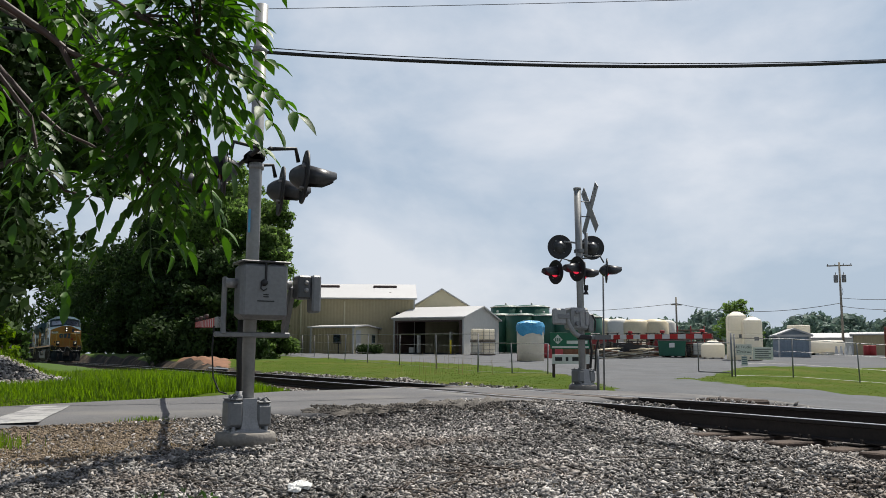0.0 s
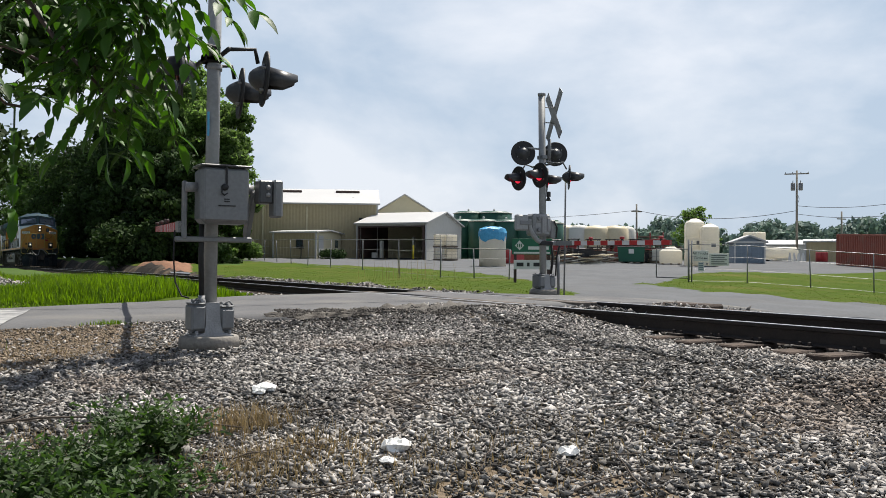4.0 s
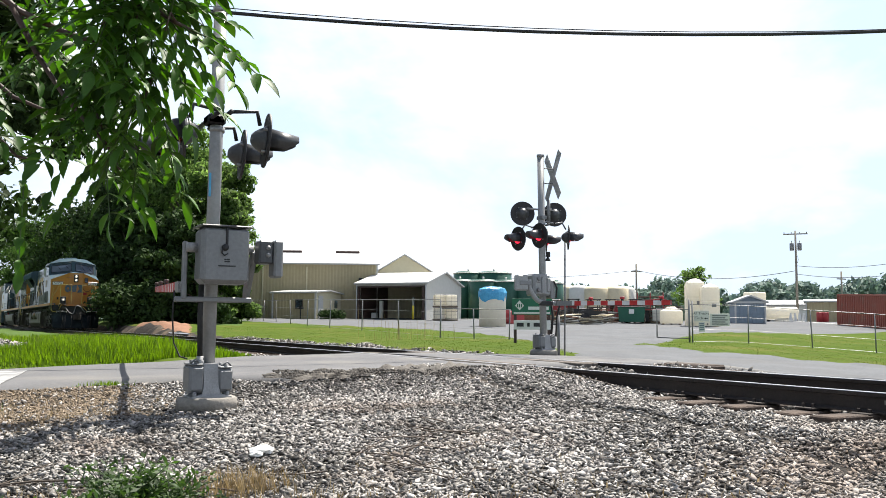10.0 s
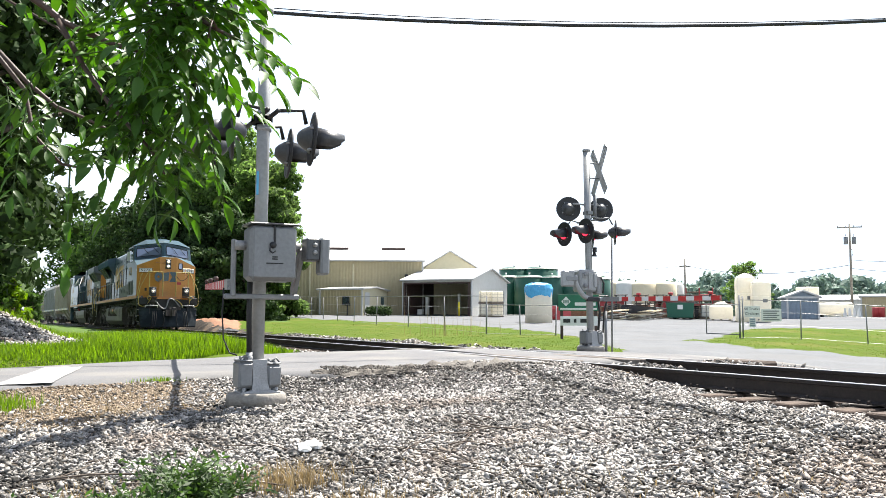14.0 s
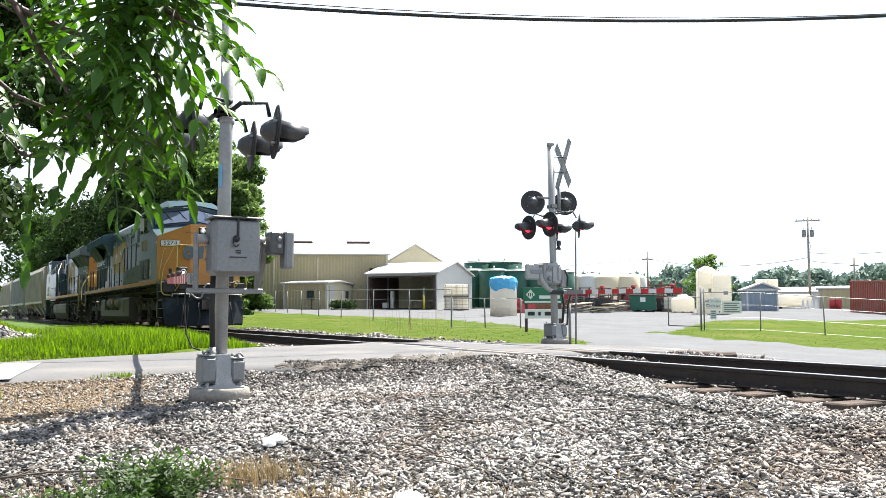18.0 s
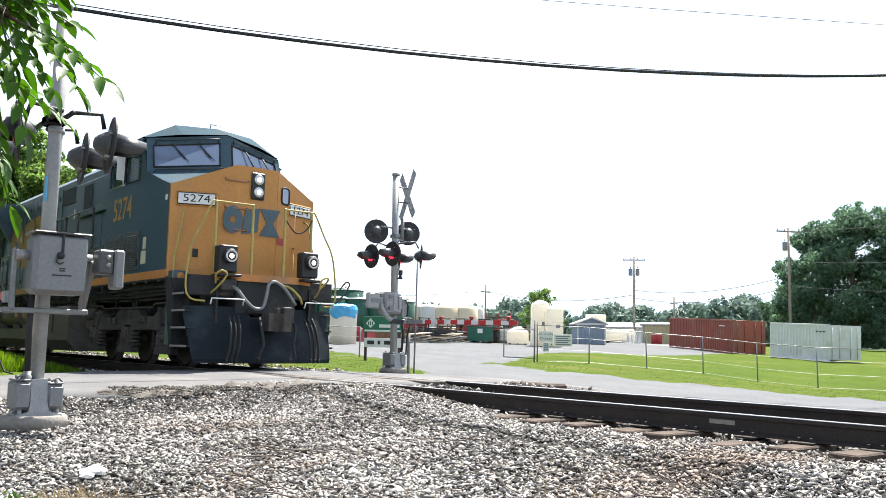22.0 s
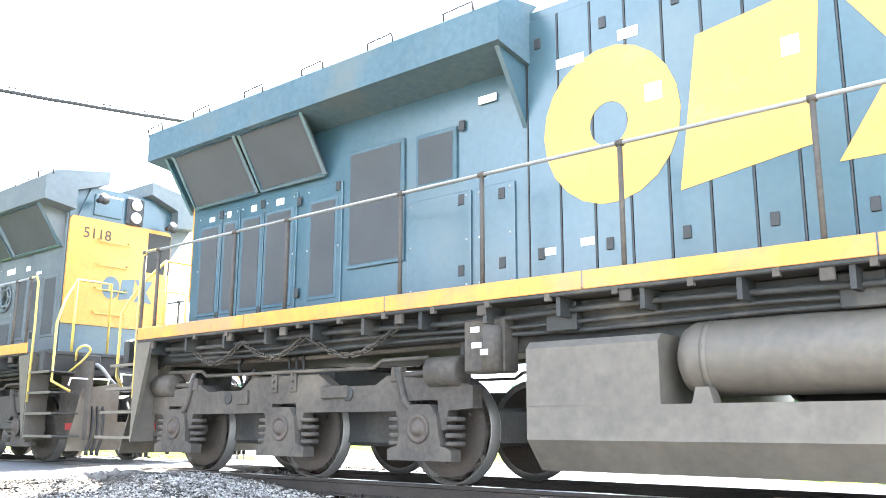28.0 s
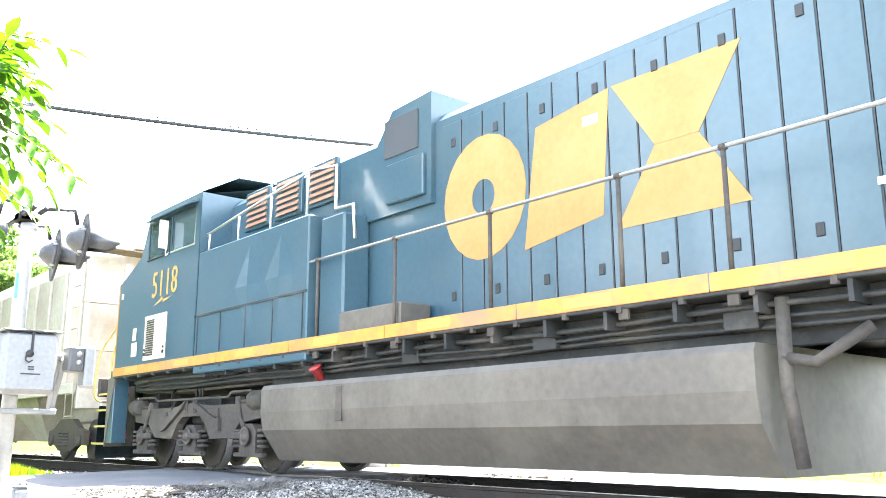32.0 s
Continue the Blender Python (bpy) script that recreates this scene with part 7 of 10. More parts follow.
    part("shell", g, paint, t)
    g = Mesh()
    for xx in (0, ln - 0.12):
        g.box(xx, xx + 0.12, -0.03, 0.12, 0, h, 0.01)
    g.box(0, ln, -0.03, 0.08, h - 0.12, h, 0.01)
    g.box(0, ln, -0.03, 0.08, 0.0, 0.15, 0.01)
    part("rail_frame", g, paint, t)
    g = Mesh()
    for q in (0.25, 0.8, 1.6, 2.1):
        g.rod((ln + 0.0, q, 0.2), (ln + 0.0, q, h - 0.2), 0.03)
    g.box(ln - 0.08, ln - 0.03, 0.1, 2.35, 0.15, h - 0.12)
    pieces("door_bar", g, paint, t)
    g = Mesh()
    for q in range(3):
        g.box(ln * 0.8 + 0.3 * q, ln * 0.8 + 0.2 + 0.3 * q, -0.035, -0.03, h - 0.5, h - 0.42)
    part("marking_bar", g, "white" if paint == "contred" else "black", t)


def vehicle(name, label, m, paint, ln, pickup):
    t = thing(name, label, "vehicle", "parked vehicles", at=m)
    g = Mesh()
    if pickup:
        prof = [(0, 0.45), (0, 0.95), (1.3, 1.05), (1.9, 1.75), (3.1, 1.78), (3.3, 1.08), (ln, 1.05), (ln, 0.5)]
    else:
        prof = [(0, 0.4), (0.05, 0.85), (1.1, 1.0), (1.9, 1.48), (3.4, 1.46), (ln - 0.1, 0.98), (ln, 0.45)]
    g.prism(prof, "y", -0.9, 0.9)
    part("body", g, paint, t)
    g = Mesh()
    g.prism([(1.5, 1.12), (1.98, 1.66 if pickup else 1.40), (3.0, 1.68 if pickup else 1.38), (3.2, 1.12)], "y", -0.915, 0.915)
    part("window_glass", g, "cabin", t, "dark windows")
    for x in (0.95, ln - 1.1):
        for s in (-1, 1):
            g = Mesh()
            g.lathe([(0, 0.36), (0.22, 0.36)], (x, s * 0.92 - (0.2 if s > 0 else 0.02), 0.36), (0, 1, 0), 18)
            w = part("wheel", g, "rubber", t)
            g = Mesh()
            g.lathe([(0, 0.2), (0.02, 0.18)], (x, s * 0.94, 0.36), (0, s, 0), 14)
            part("rim", g, "chrome", w)


yard()


def fence_run(pts, h, posts, label):
    """A wire fence: posts, a top rail and thin wires."""
    t = thing("wire_fence", label, "fence", "fences")
    P = [Vector((x, y, gz(x, y))) for x, y in pts]
    ln = [0]
    for a, b in zip(P, P[1:]):
        ln.append(ln[-1] + (b - a).length)

    def at(s):
        for i in range(len(P) - 1):
            if s <= ln[i + 1]:
                k = (s - ln[i]) / (ln[i + 1] - ln[i])
                q = P[i].lerp(P[i + 1], k)
                return Vector((q.x, q.y, gz(q.x, q.y)))
        return P[-1]
    n = posts
    rg = random.Random(n)
    tops = []
    for k in range(n + 1):
        q = at(ln[-1] * k / n)
        g = Mesh()
        lean = Vector((rg.uniform(-0.08, 0.08), rg.uniform(-0.04, 0.04), 0))
        g.rod(q - Vector((0, 0, 0.2)), q + Vector((0, 0, h)) + lean, 0.027, n=6)
        part("post", g, "galv", t)
        tops.append(q + Vector((0, 0, h)) + lean)
    g = Mesh()
    g.tube(tops, 0.016, 5)
    part("top_rail", g, "galv", t)
    g = Mesh()
    for f in (0.03, 0.35, 0.68):
        g.tube([at(ln[-1] * k / n) + Vector((0, 0, h * f)) for k in range(n + 1)], 0.006, 3)
    part("wire", g, "galv", t)
    return t


def fences():
    L = [spot(15.2, 88), spot(18.6, 63), spot(21.1, 52), spot(25.5, 43), spot(29.05, 37)]
    fence_run(L, 1.62, 11, "grey chain-link fence along the lawn")
    fence_run([spot(29.05, 37), spot(33.6, 36.5)], 1.25, 2, "grey wire fence end by the drive")
    R = [spot(45.1, 37), spot(48.5, 38), spot(51.6, 38.5), spot(54.75, 39), spot(58.3, 37.5), spot(62.1, 36.0), spot(66.3, 36.5)]
    fence_run(R, 1.55, 6, "grey wire fence along the sloping lawn")
    fence_run([spot(66.3, 60), spot(69.9, 62), spot(76, 64)], 1.5, 7, "grey wire fence before the far trees")
    # swing gate standing open at the drive
    t = thing("field_gate", "open tubular steel gate at the yard entrance", "gate")
    a, b = spot(43.1, 37.5), spot(45.1, 37)
    g = Mesh()
    za, zb = gz(*a), gz(*b)
    g.tube([(*a, za + 0.15), (*a, za + 1.35), (*b, zb + 1.35), (*b, zb + 0.15), (*a, za + 0.15)], 0.028, 6)
    part("gate_frame", g, "galv", t)
    g = Mesh()
    g.rod((*b, zb - 0.1), (*b, zb + 1.75), 0.038)
    g.rod((b[0] + 0.12, b[1] - 0.05, zb - 0.1), (b[0] + 0.12, b[1] - 0.05, zb + 1.7), 0.03)
    part("gate_post", g, "galv", t)
    # two boards wired to the fence
    for bb, z0, z1, w, k in ((45.85, 0.72, 1.16, 0.60, 0), (46.95, 0.54, 1.04, 0.76, 1)):
        x, y = spot(bb, 37.2)
        z0, z1 = z0 - gz(x, y), z1 - gz(x, y)
        t = thing("fence_sign", "white notice board wired to the fence" if k else "white traffic notice wired to the fence", "sign", "fence signs", at=pose(x, y, gz(x, y), 0, 0, -bb))
        g = Mesh()
        g.box(-w / 2, w / 2, -0.06, -0.04, z0, z1, 0.004)
        p = part("board", g, "white", t)
        if k:
            g = Mesh()
            for j in range(5):
                g.box(-w * 0.4, w * (0.4 - 0.12 * (j % 2)), -0.066, -0.061, z0 + 0.05 + 0.085 * j, z0 + 0.095 + 0.085 * j)
            part("text_bar", g, "galv", p, "faded grey bars of lettering")
        else:
            for j, tx in enumerate(("All Trucks", "Circle")):
                lettering(tx, 0.15, p, Matrix.Translation((-0.02 - 0.08 * j, -0.062, z1 - 0.12 - 0.19 * j)) @ Euler((radians(90), 0, 0)).to_matrix().to_4x4(), "notice_text", "black", 0.002)
            g = Mesh()
            g.add([(0.10, -0.062, z0 + 0.12), (0.16, -0.062, z0 + 0.16), (0.16, -0.062, z0 + 0.135), (0.26, -0.062, z0 + 0.135), (0.26, -0.062, z0 + 0.105), (0.16, -0.062, z0 + 0.105), (0.16, -0.062, z0 + 0.08)], [(0, 1, 2, 3, 4, 5, 6)])
            part("arrow", g, "black", p, "black arrow")
            g = Mesh()
            g.box(-0.12, 0.12, -0.055, -0.04, z0 - 0.42, z0 - 0.03, 0.004)
            q = part("lower_board", g, "white", t)
            g = Mesh()
            for j in range(4):
                g.box(-0.09, 0.09, -0.061, -0.056, z0 - 0.36 + 0.08 * j, z0 - 0.31 + 0.08 * j)
            part("text_bar", g, "shedblue", q, "grey bars of lettering")


fences()


def utility_pole(b, d, top, arms, transformers, label, lean=0.0, base=None):
    x, y = spot(b, d)
    z0 = gz(x, y) if base is None else base
    z1 = lift(top, d)
    t = thing("utility_pole", label, "utility pole", "utility poles")
    g = Mesh()
    g.rod((x, y, z0 - 0.3), (x + lean, y, z1), 0.14, 0.095, n=12)
    part("pole", g, "pole", t)
    cx = x + lean
    if arms is None:
        return t, Vector((cx, y, z1))
    a = radians(arms)
    ca, sa = math.cos(a), math.sin(a)
    g = Mesh()
    zz = z1 - 0.35
    g.prism([(cx - 1.2 * ca - 0.05 * sa, y - 1.2 * sa + 0.05 * ca), (cx + 1.2 * ca - 0.05 * sa, y + 1.2 * sa + 0.05 * ca), (cx + 1.2 * ca + 0.05 * sa, y + 1.2 * sa - 0.05 * ca), (cx - 1.2 * ca + 0.05 * sa, y - 1.2 * sa - 0.05 * ca)], "z", zz - 0.06, zz + 0.06)
    ar = part("cross_arm", g, "pole", t)
    for k in (-1.1, -0.4, 0.4, 1.1):
        g = Mesh()
        g.lathe([(0, 0.03), (0.06, 0.055), (0.09, 0.03), (0.13, 0.05), (0.16, 0.02)], (cx + k * ca, y + k * sa, zz + 0.06), (0, 0, 1), 10)
        part("insulator", g, "galv", ar)
    for k in range(transformers):
        g = Mesh()
        s = -1 if k == 0 else 1
        ox = s * 0.38
        g.lathe([(0, 0.18), (0.04, 0.22), (0.75, 0.22), (0.8, 0.16)], (cx + ox * ca, y + ox * sa, z1 - 2.1), (0, 0, 1), 16)
        g.rod((cx + ox * ca, y + ox * sa, z1 - 1.35), (cx + ox * ca, y + ox * sa, z1 - 1.05), 0.04)
        part("transformer", g, "galv", t, "grey pole transformer")
    g = Mesh()
    g.tube([(cx + 0.13, y - 0.05, z1 - 2.6), (cx + 0.25, y - 0.1, z1 - 3.0), (cx + 0.15, y - 0.05, z1 - 3.4)], 0.02)
    part("drop_cable", g, "wire", t)
    return t, Vector((cx, y, z1))


def sag(p, q, s, r, label, n=24):
    p, q = Vector(p), Vector(q)
    g = Mesh()
    g.tube([p.lerp(q, k / n) - Vector((0, 0, 4 * s * (k / n) * (1 - k / n))) for k in range(n + 1)], r, 5)
    solid("overhead_cable", g, "wire", label, "cable", "overhead cables")


def cables():
    t, right = utility_pole(71.05, 24.0, 21.0, None, 0, "tall timber utility pole with cross arm and transformer", 0.05)
    # twin arms with dead-end insulators, a transformer and a street lamp
    ax, nx = Vector((-0.61, -0.79, 0)), Vector((0.79, -0.61, 0))
    rt = Vector((0.325, -0.946, 0))
    up = Vector((0, 0, 1))
    for sd in (-1, 1):
        c = right + nx * (0.165 * sd) - up * (0.10 + 0.06 * (sd > 0))
        g = Mesh()
        g.prism([tuple((c + ax * u + nx * w).xy) for u, w in ((-1.1, -0.05), (1.1, -0.05), (1.1, 0.05), (-1.1, 0.05))], "z", c.z - 0.065, c.z + 0.065)
        arm = part("cross_arm", g, "pole", t, "weathered timber cross arm")
        for u in (-1.03, -0.38, 0.7) if sd < 0 else (-0.6, 0.17, 1.02):
            g = Mesh()
            p = c + ax * u + nx * (0.05 * sd) + up * 0.03
            g.rod(tuple(p), tuple(p + nx * (0.52 * sd)), 0.012)
            for k in range(4):
                g.lathe([(0, 0.02), (0.016, 0.052), (0.042, 0.056), (0.062, 0.02)], p + nx * sd * (0.12 + 0.07 * k), nx * sd, 10)
            g.lathe([(0, 0.02), (0.03, 0.045), (0.13, 0.04), (0.16, 0.01)], p + nx * sd * 0.44, nx * sd, 8)
            part("insulator", g, "galv", arm, "grey string insulator")
        g = Mesh()
        for u in (-0.62, 0.62):
            g.rod(tuple(c + ax * u - up * 0.05 + nx * (0.04 * sd)), tuple(right - nx * (-0.12 * sd) - up * 0.72), 0.018)
        pieces("arm_brace", g, "galv", arm)
    g = Mesh()
    for u in (-1.02, 0.88):
        p = right - nx * 0.165 + ax * u - up * 0.035
        g.lathe([(0, 0.02), (0.08, 0.02), (0.09, 0.055), (0.15, 0.055), (0.18, 0.035), (0.24, 0.05), (0.27, 0.02)], p, up, 10)
    pieces("insulator", g, "galv", t)
    g = Mesh()
    p = right - rt * 0.38 - up * 1.74
    g.lathe([(0, 0.135), (0.025, 0.16), (0.50, 0.16), (0.51, 0.173), (0.545, 0.173), (0.59, 0.085)], p, up, 20)
    tr = part("transformer", g, "zinc", t, "pale grey pole transformer")
    for o in (-0.06, 0.07):
        g = Mesh()
        q = p + rt * o + up * 0.575
        g.lathe([(0, 0.03), (0.03, 0.045), (0.06, 0.03), (0.10, 0.045), (0.13, 0.03), (0.17, 0.045), (0.21, 0.02)], q, up, 10)
        part("bushing", g, "galv", tr)
    g = Mesh()
    for z in (0.17, 0.44):
        g.rod(tuple(p + rt * 0.15 + up * z), tuple(p + rt * 0.30 + up * z), 0.03)
    pieces("bracket", g, "galv", tr)
    g = Mesh()
    g.bend([right - up * 1.72 + rt * 0.11, right - up * 1.22 + rt * 0.42, right - up * 0.80 + rt * 0.68, right - up * 0.68 + rt * 0.82], 0.026, 8)
    g.box(right.x + rt.x * 0.11 - 0.05, right.x + rt.x * 0.11 + 0.05, right.y + rt.y * 0.11 - 0.05, right.y + rt.y * 0.11 + 0.05, right.z - 1.82, right.z - 1.62, 0.01)
    part("lamp_bracket", g, "zinc", t)
    g = Mesh()
    q = rt * 0.96 + up * 0.22
    g.lathe([(0, 0.035), (0.05, 0.065), (0.15, 0.10), (0.29, 0.11), (0.38, 0.075), (0.41, 0.02)], right - up * 0.69 + rt * 0.80, q, 14)
    part("street_lamp", g, "zinc", t, "pale grey street lamp head")
    # guy wires with yellow guards
    base = Vector((*spot(66.25, 30.0), 0))
    base.z = gz(base.x, base.y)
    for k in (0, 1, 2):
        foot = base + Vector((0.18 * k, -0.12 * k, 0))
        top = right + Vector((-0.1, 0.05, -0.5 - 0.5 * k))
        g = Mesh()
        g.tube([foot, foot.lerp(top, 0.5), top], 0.007, 4)
        gw = thing("guy_wire", "steel guy wire with a yellow plastic guard", "guy wire", "guy wires")
        part("strand", g, "wire", gw)
        if k < 2:
            g = Mesh()
            g.tube([foot, foot.lerp(top, 0.19)], 0.028, 8)
            part("guard", g, "caryel", gw, "yellow plastic guard")
    utility_pole(51.5, 98.0, 5.85, -50, 2, "timber utility pole with two transformers", 0.0, 1.2)
    utility_pole(60.9, 84.0, 7.55, -25, 1, "timber utility pole behind the containers", 0.0, 0.8)
    hook = at3(70.95, 15.85, 24.0)
    sag(hook, (-13.0, 22.0, 8.5), 1.8, 0.035, "thick black cable slung over the road")
    sag(hook, (-13.0, 22.0, 8.60), 1.77, 0.010, "thin wire beside the thick cable")
    for b1, e1, b2, e2 in ((32.0, 23.6, 70.0, 18.4), (50.2, 24.2, 68.9, 20.6), (58.7, 23.8, 70.2, 21.1), (66.2, 23.0, 70.8, 21.8)):
        q = Vector(at3(b2, e2, 24.0))
        p = Vector(at3(b1, e1, (q.z - EYE[2]) / math.tan(radians(e1))))
        u = (p - q).normalized()
        sag(q - u * 0.6, q + u * 42, 0.25, 0.007, "thin overhead power wire")
    sag(right + Vector((0, 0, -2.7)), (38.0, -4.0, 6.6), 0.4, 0.02, "service cable beyond the pole")
    # wires over the yard
    a, b = at3(41.85, 3.55, 120), at3(51.5, 3.4, 98)
    sag(a, b, 1.0, 0.03, "distant wire over the yard")
    sag(at3(24, 3.6, 120), a, 1.2, 0.03, "distant wire over the yard")
    sag(at3(51.5, 3.7, 98), at3(60.9, 4.6, 84), 0.8, 0.025, "wire between the yard poles")
    sag(at3(51.5, 3.2, 98), at3(60.9, 3.9, 84), 0.9, 0.025, "wire between the yard poles")
    for e1, e2 in ((7.3, 9.6), (5.5, 6.6), (4.0, 4.4)):
        sag(at3(60.9, e1, 84), at3(80, e2, 60), 0.8, 0.02, "wire leading off beyond the trees")


cables()

# ---------------------------------------------------------------- train
S_ROWS = [(0, -88.5), (3, -77.4), (6, -66.3), (9, -55.0), (11, -47.5), (13, -39.9), (15, -32.3), (17, -24.6), (18.5, -18.7), (19.5, -14.6), (20.5, -10.3),
          (21.5, -5.9), (22.5, -1.5), (23.5, 2.72), (24.5, 6.87), (26.5, 15.1), (27.5, 19.17), (28.5, 23.2), (29.5, 27.2), (30.5, 31.1), (31.5, 35.0), (32.2, 37.8)]


def run(t):
    """How far the train has come at t seconds (metres, smooth between the rows)."""
    T, S = [a for a, _ in S_ROWS], [b for _, b in S_ROWS]
    i = min(max(int(np.searchsorted(T, t)) - 1, 0), len(T) - 2)

    def slope(k):
        k0, k1 = max(k - 1, 0), min(k + 1, len(T) - 1)
        return (S[k1] - S[k0]) / (T[k1] - T[k0])
    h = T[i + 1] - T[i]
    u = (t - T[i]) / h
    a, b = slope(i) * h, slope(i + 1) * h
    return (2 * u ** 3 - 3 * u ** 2 + 1) * S[i] + (u ** 3 - 2 * u ** 2 + u) * a + (-2 * u ** 3 + 3 * u ** 2) * S[i + 1] + (u ** 3 - u ** 2) * b


HW, HH = 1.50, 0.93          # half widths of the frame and of the hood
MOVERS, WHEELS = [], []      # (thing, place in the train), (wheelset, place on its thing)


def wheelset(parent, y, r=0.525):
    g = Mesh()
    for s in (-1, 1):
        g.slot = 0
        g.lathe([(-0.02, 0.10), (-0.02, r * 0.50), (0.0, r * 0.80), (-0.03, r * 0.86), (-0.03, r - 0.012)], (s * 0.815, 0, 0), (s, 0, 0), 32)
        g.slot = 1
        g.lathe([(-0.030, r - 0.014), (-0.031, r), (-0.12, r + 0.004), (-0.13, r + 0.026), (-0.15, r + 0.02), (-0.15, r - 0.06)], (s * 0.815, 0, 0), (s, 0, 0), 32)
        g.slot = 0
        g.lathe([(-0.16, 0.12), (-0.15, r * 0.9), (-0.1, r * 0.9)], (s * 0.815, 0, 0), (s, 0, 0), 32)
        for k in range(3):
            a = k * 2.094
            g.lathe([(0, 0.025), (0.012, 0.025)], (s * 0.80, 0.3 * math.cos(a) * r / 0.525, 0.3 * math.sin(a) * r / 0.525), (s, 0, 0), 8)
    g.rod((-1.1, 0, 0), (1.1, 0, 0), 0.085, n=12)
    w = part("wheelset", g, ["wheel", "tread"], parent, "pair of steel wheels on an axle")
    WHEELS.append((w, y, r))
    return w


def coil(g, x, y, z0, z1, r=0.085, n=4):
    for k in range(n):
        z = z0 + (z1 - z0) * (k + 0.5) / n
        g.lathe([(-0.022, r * 0.82), (-0.018, r), (0.018, r), (0.022, r * 0.82)], (x, y, z), (0, 0, 1), 12)


def loco_truck(loco, ys, steer, outer):
    """A three-axle truck. steer: the later kind with outside links; outer: which way its outer end points (+1 or -1 in y)."""
    ys = sorted(ys)
    c, sp = ys[1], (ys[2] - ys[0]) / 2
    t = None
    for s in (-1, 1):
        X0, X1 = s * 1.06, s * 1.20
        g = Mesh()
        prof = []
        e0, e1 = ys[0] - 0.62, ys[2] + 0.62
        if not steer:
            prof = [(e0, 0.92), (e0, 0.72)]
            for k, y in enumerate(ys):
                prof += [(y - 0.33, 0.70), (y - 0.30, 0.52), (y - 0.22, 0.52), (y - 0.2, 0.80), (y + 0.2, 0.80), (y + 0.22, 0.52), (y + 0.30, 0.52), (y + 0.33, 0.70)]
            prof += [(e1, 0.72), (e1, 0.92), (ys[2] + 0.35, 0.98), (ys[2] - 0.45, 1.05), (ys[2] - 0.62, 0.96), (c + 0.78, 0.96), (c + 0.55, 1.10), (c - 0.55, 1.10), (c - 0.78, 0.96), (ys[0] + 0.62, 0.96), (ys[0] + 0.45, 1.05), (ys[0] - 0.35, 0.98)]
        else:
            prof = [(e0 + 0.2, 0.95), (e0 + 0.25, 0.80), (ys[0] + 0.25, 0.74), (ys[0] + 0.55, 0.52), (c - 0.72, 0.50), (c - 0.52, 0.74), (c - 0.32, 0.86), (c + 0.32, 0.86), (c + 0.52, 0.74), (c + 0.72, 0.50), (ys[2] - 0.55, 0.52), (ys[2] - 0.25, 0.74), (e1 - 0.25, 0.80), (e1 - 0.2, 0.95), (ys[2], 1.02), (c + 0.7, 1.02), (c, 1.08), (c - 0.7, 1.02), (ys[0], 1.02)]
        g.prism(prof, "x", X0, X1)
        frame_ob = part("truck_frame", g, "under", loco, "dusty cast truck side frame")
        t = t or frame_ob
        # Raised black discs stand in for the dark of holes through the frame.
        g = Mesh()
        for k in (-1, 1):
            y = c + k * sp * 0.5
            g.lathe([(0, 0.075), (0.012, 0.075), (0.013, 0.06)], (s * 1.2, y, 0.88), (s, 0, 0), 14)
        pieces("hole_disc", g, "black", frame_ob)
        g = Mesh()
        for k in (-0.16, 0.16):
            g.box(s * 1.2, s * 1.225, c + k - 0.05, c + k + 0.05, 0.92, 1.16, 0.006)
            for zz in (0.97, 1.04, 1.11):
                g.lathe([(0, 0.018), (0.018, 0.018)], (s * 1.222, c + k, zz), (s, 0, 0), 6)
        g.box(s * 1.2, s * 1.24, c + 0.62, c + 0.80, 0.80, 0.96, 0.01)
        g.box(s * 1.2, s * 1.23, c - 1.02, c - 0.62, 0.84, 0.97, 0.01)
        pieces("bracket", g, "under", frame_ob)
        for y in ys:
            g = Mesh()
            if not steer:
                g.prism([(y - 0.40, 0.24), (y - 0.40, 0.34), (y - 0.27, 0.38), (y - 0.22, 0.66), (y - 0.14, 0.76), (y + 0.14, 0.76), (y + 0.22, 0.66), (y + 0.27, 0.38), (y + 0.40, 0.34), (y + 0.40, 0.24)], "x", s * 1.10, s * 1.245)
            else:
                g.prism([(y - 0.24, 0.30), (y - 0.24, 0.62), (y - 0.14, 0.72), (y + 0.14, 0.72), (y + 0.24, 0.62), (y + 0.24, 0.30)], "x", s * 1.08, s * 1.20)
                g.box(s * 1.1, s * 1.2, y - 0.42, y + 0.42, 0.24, 0.31, 0.012)
            j = part("journal_box", g, "under", frame_ob, "axle box with a round cap")
            g = Mesh()
            g.lathe([(0, 0.14), (0.03, 0.135), (0.03, 0.105), (0.02, 0.10), (0.02, 0.07), (0.055, 0.06), (0.06, 0.02)], (s * 1.235, y, 0.535), (s, 0, 0), 18)
            part("axle_cap", g, "wheel", j)
            for k in (-1, 1):
                g = Mesh()
                coil(g, s * 1.13, y + k * 0.36, 0.36, 0.66, 0.095)
                part("spring", g, "under", j, "coil spring")
            if steer:
                g = Mesh()
                g.box(s * 1.2, s * 1.27, y - 0.05, y + 0.45 * (1 if y < c else -1), 0.50, 0.60, 0.02)
                part("traction_link", g, "under", j)
        g = Mesh()
        if steer:
            for k in (-1, 1):
                g.prism([(c + k * 0.25, 1.00), (c + k * 0.12, 1.12), (c + k * 0.95, 0.82), (c + k * 1.10, 0.82), (c + k * 1.10, 0.62), (c + k * 0.92, 0.66)], "x", s * 1.2, s * 1.26)
            part("steering_beam", g, "under", frame_ob, "angled steering beam")
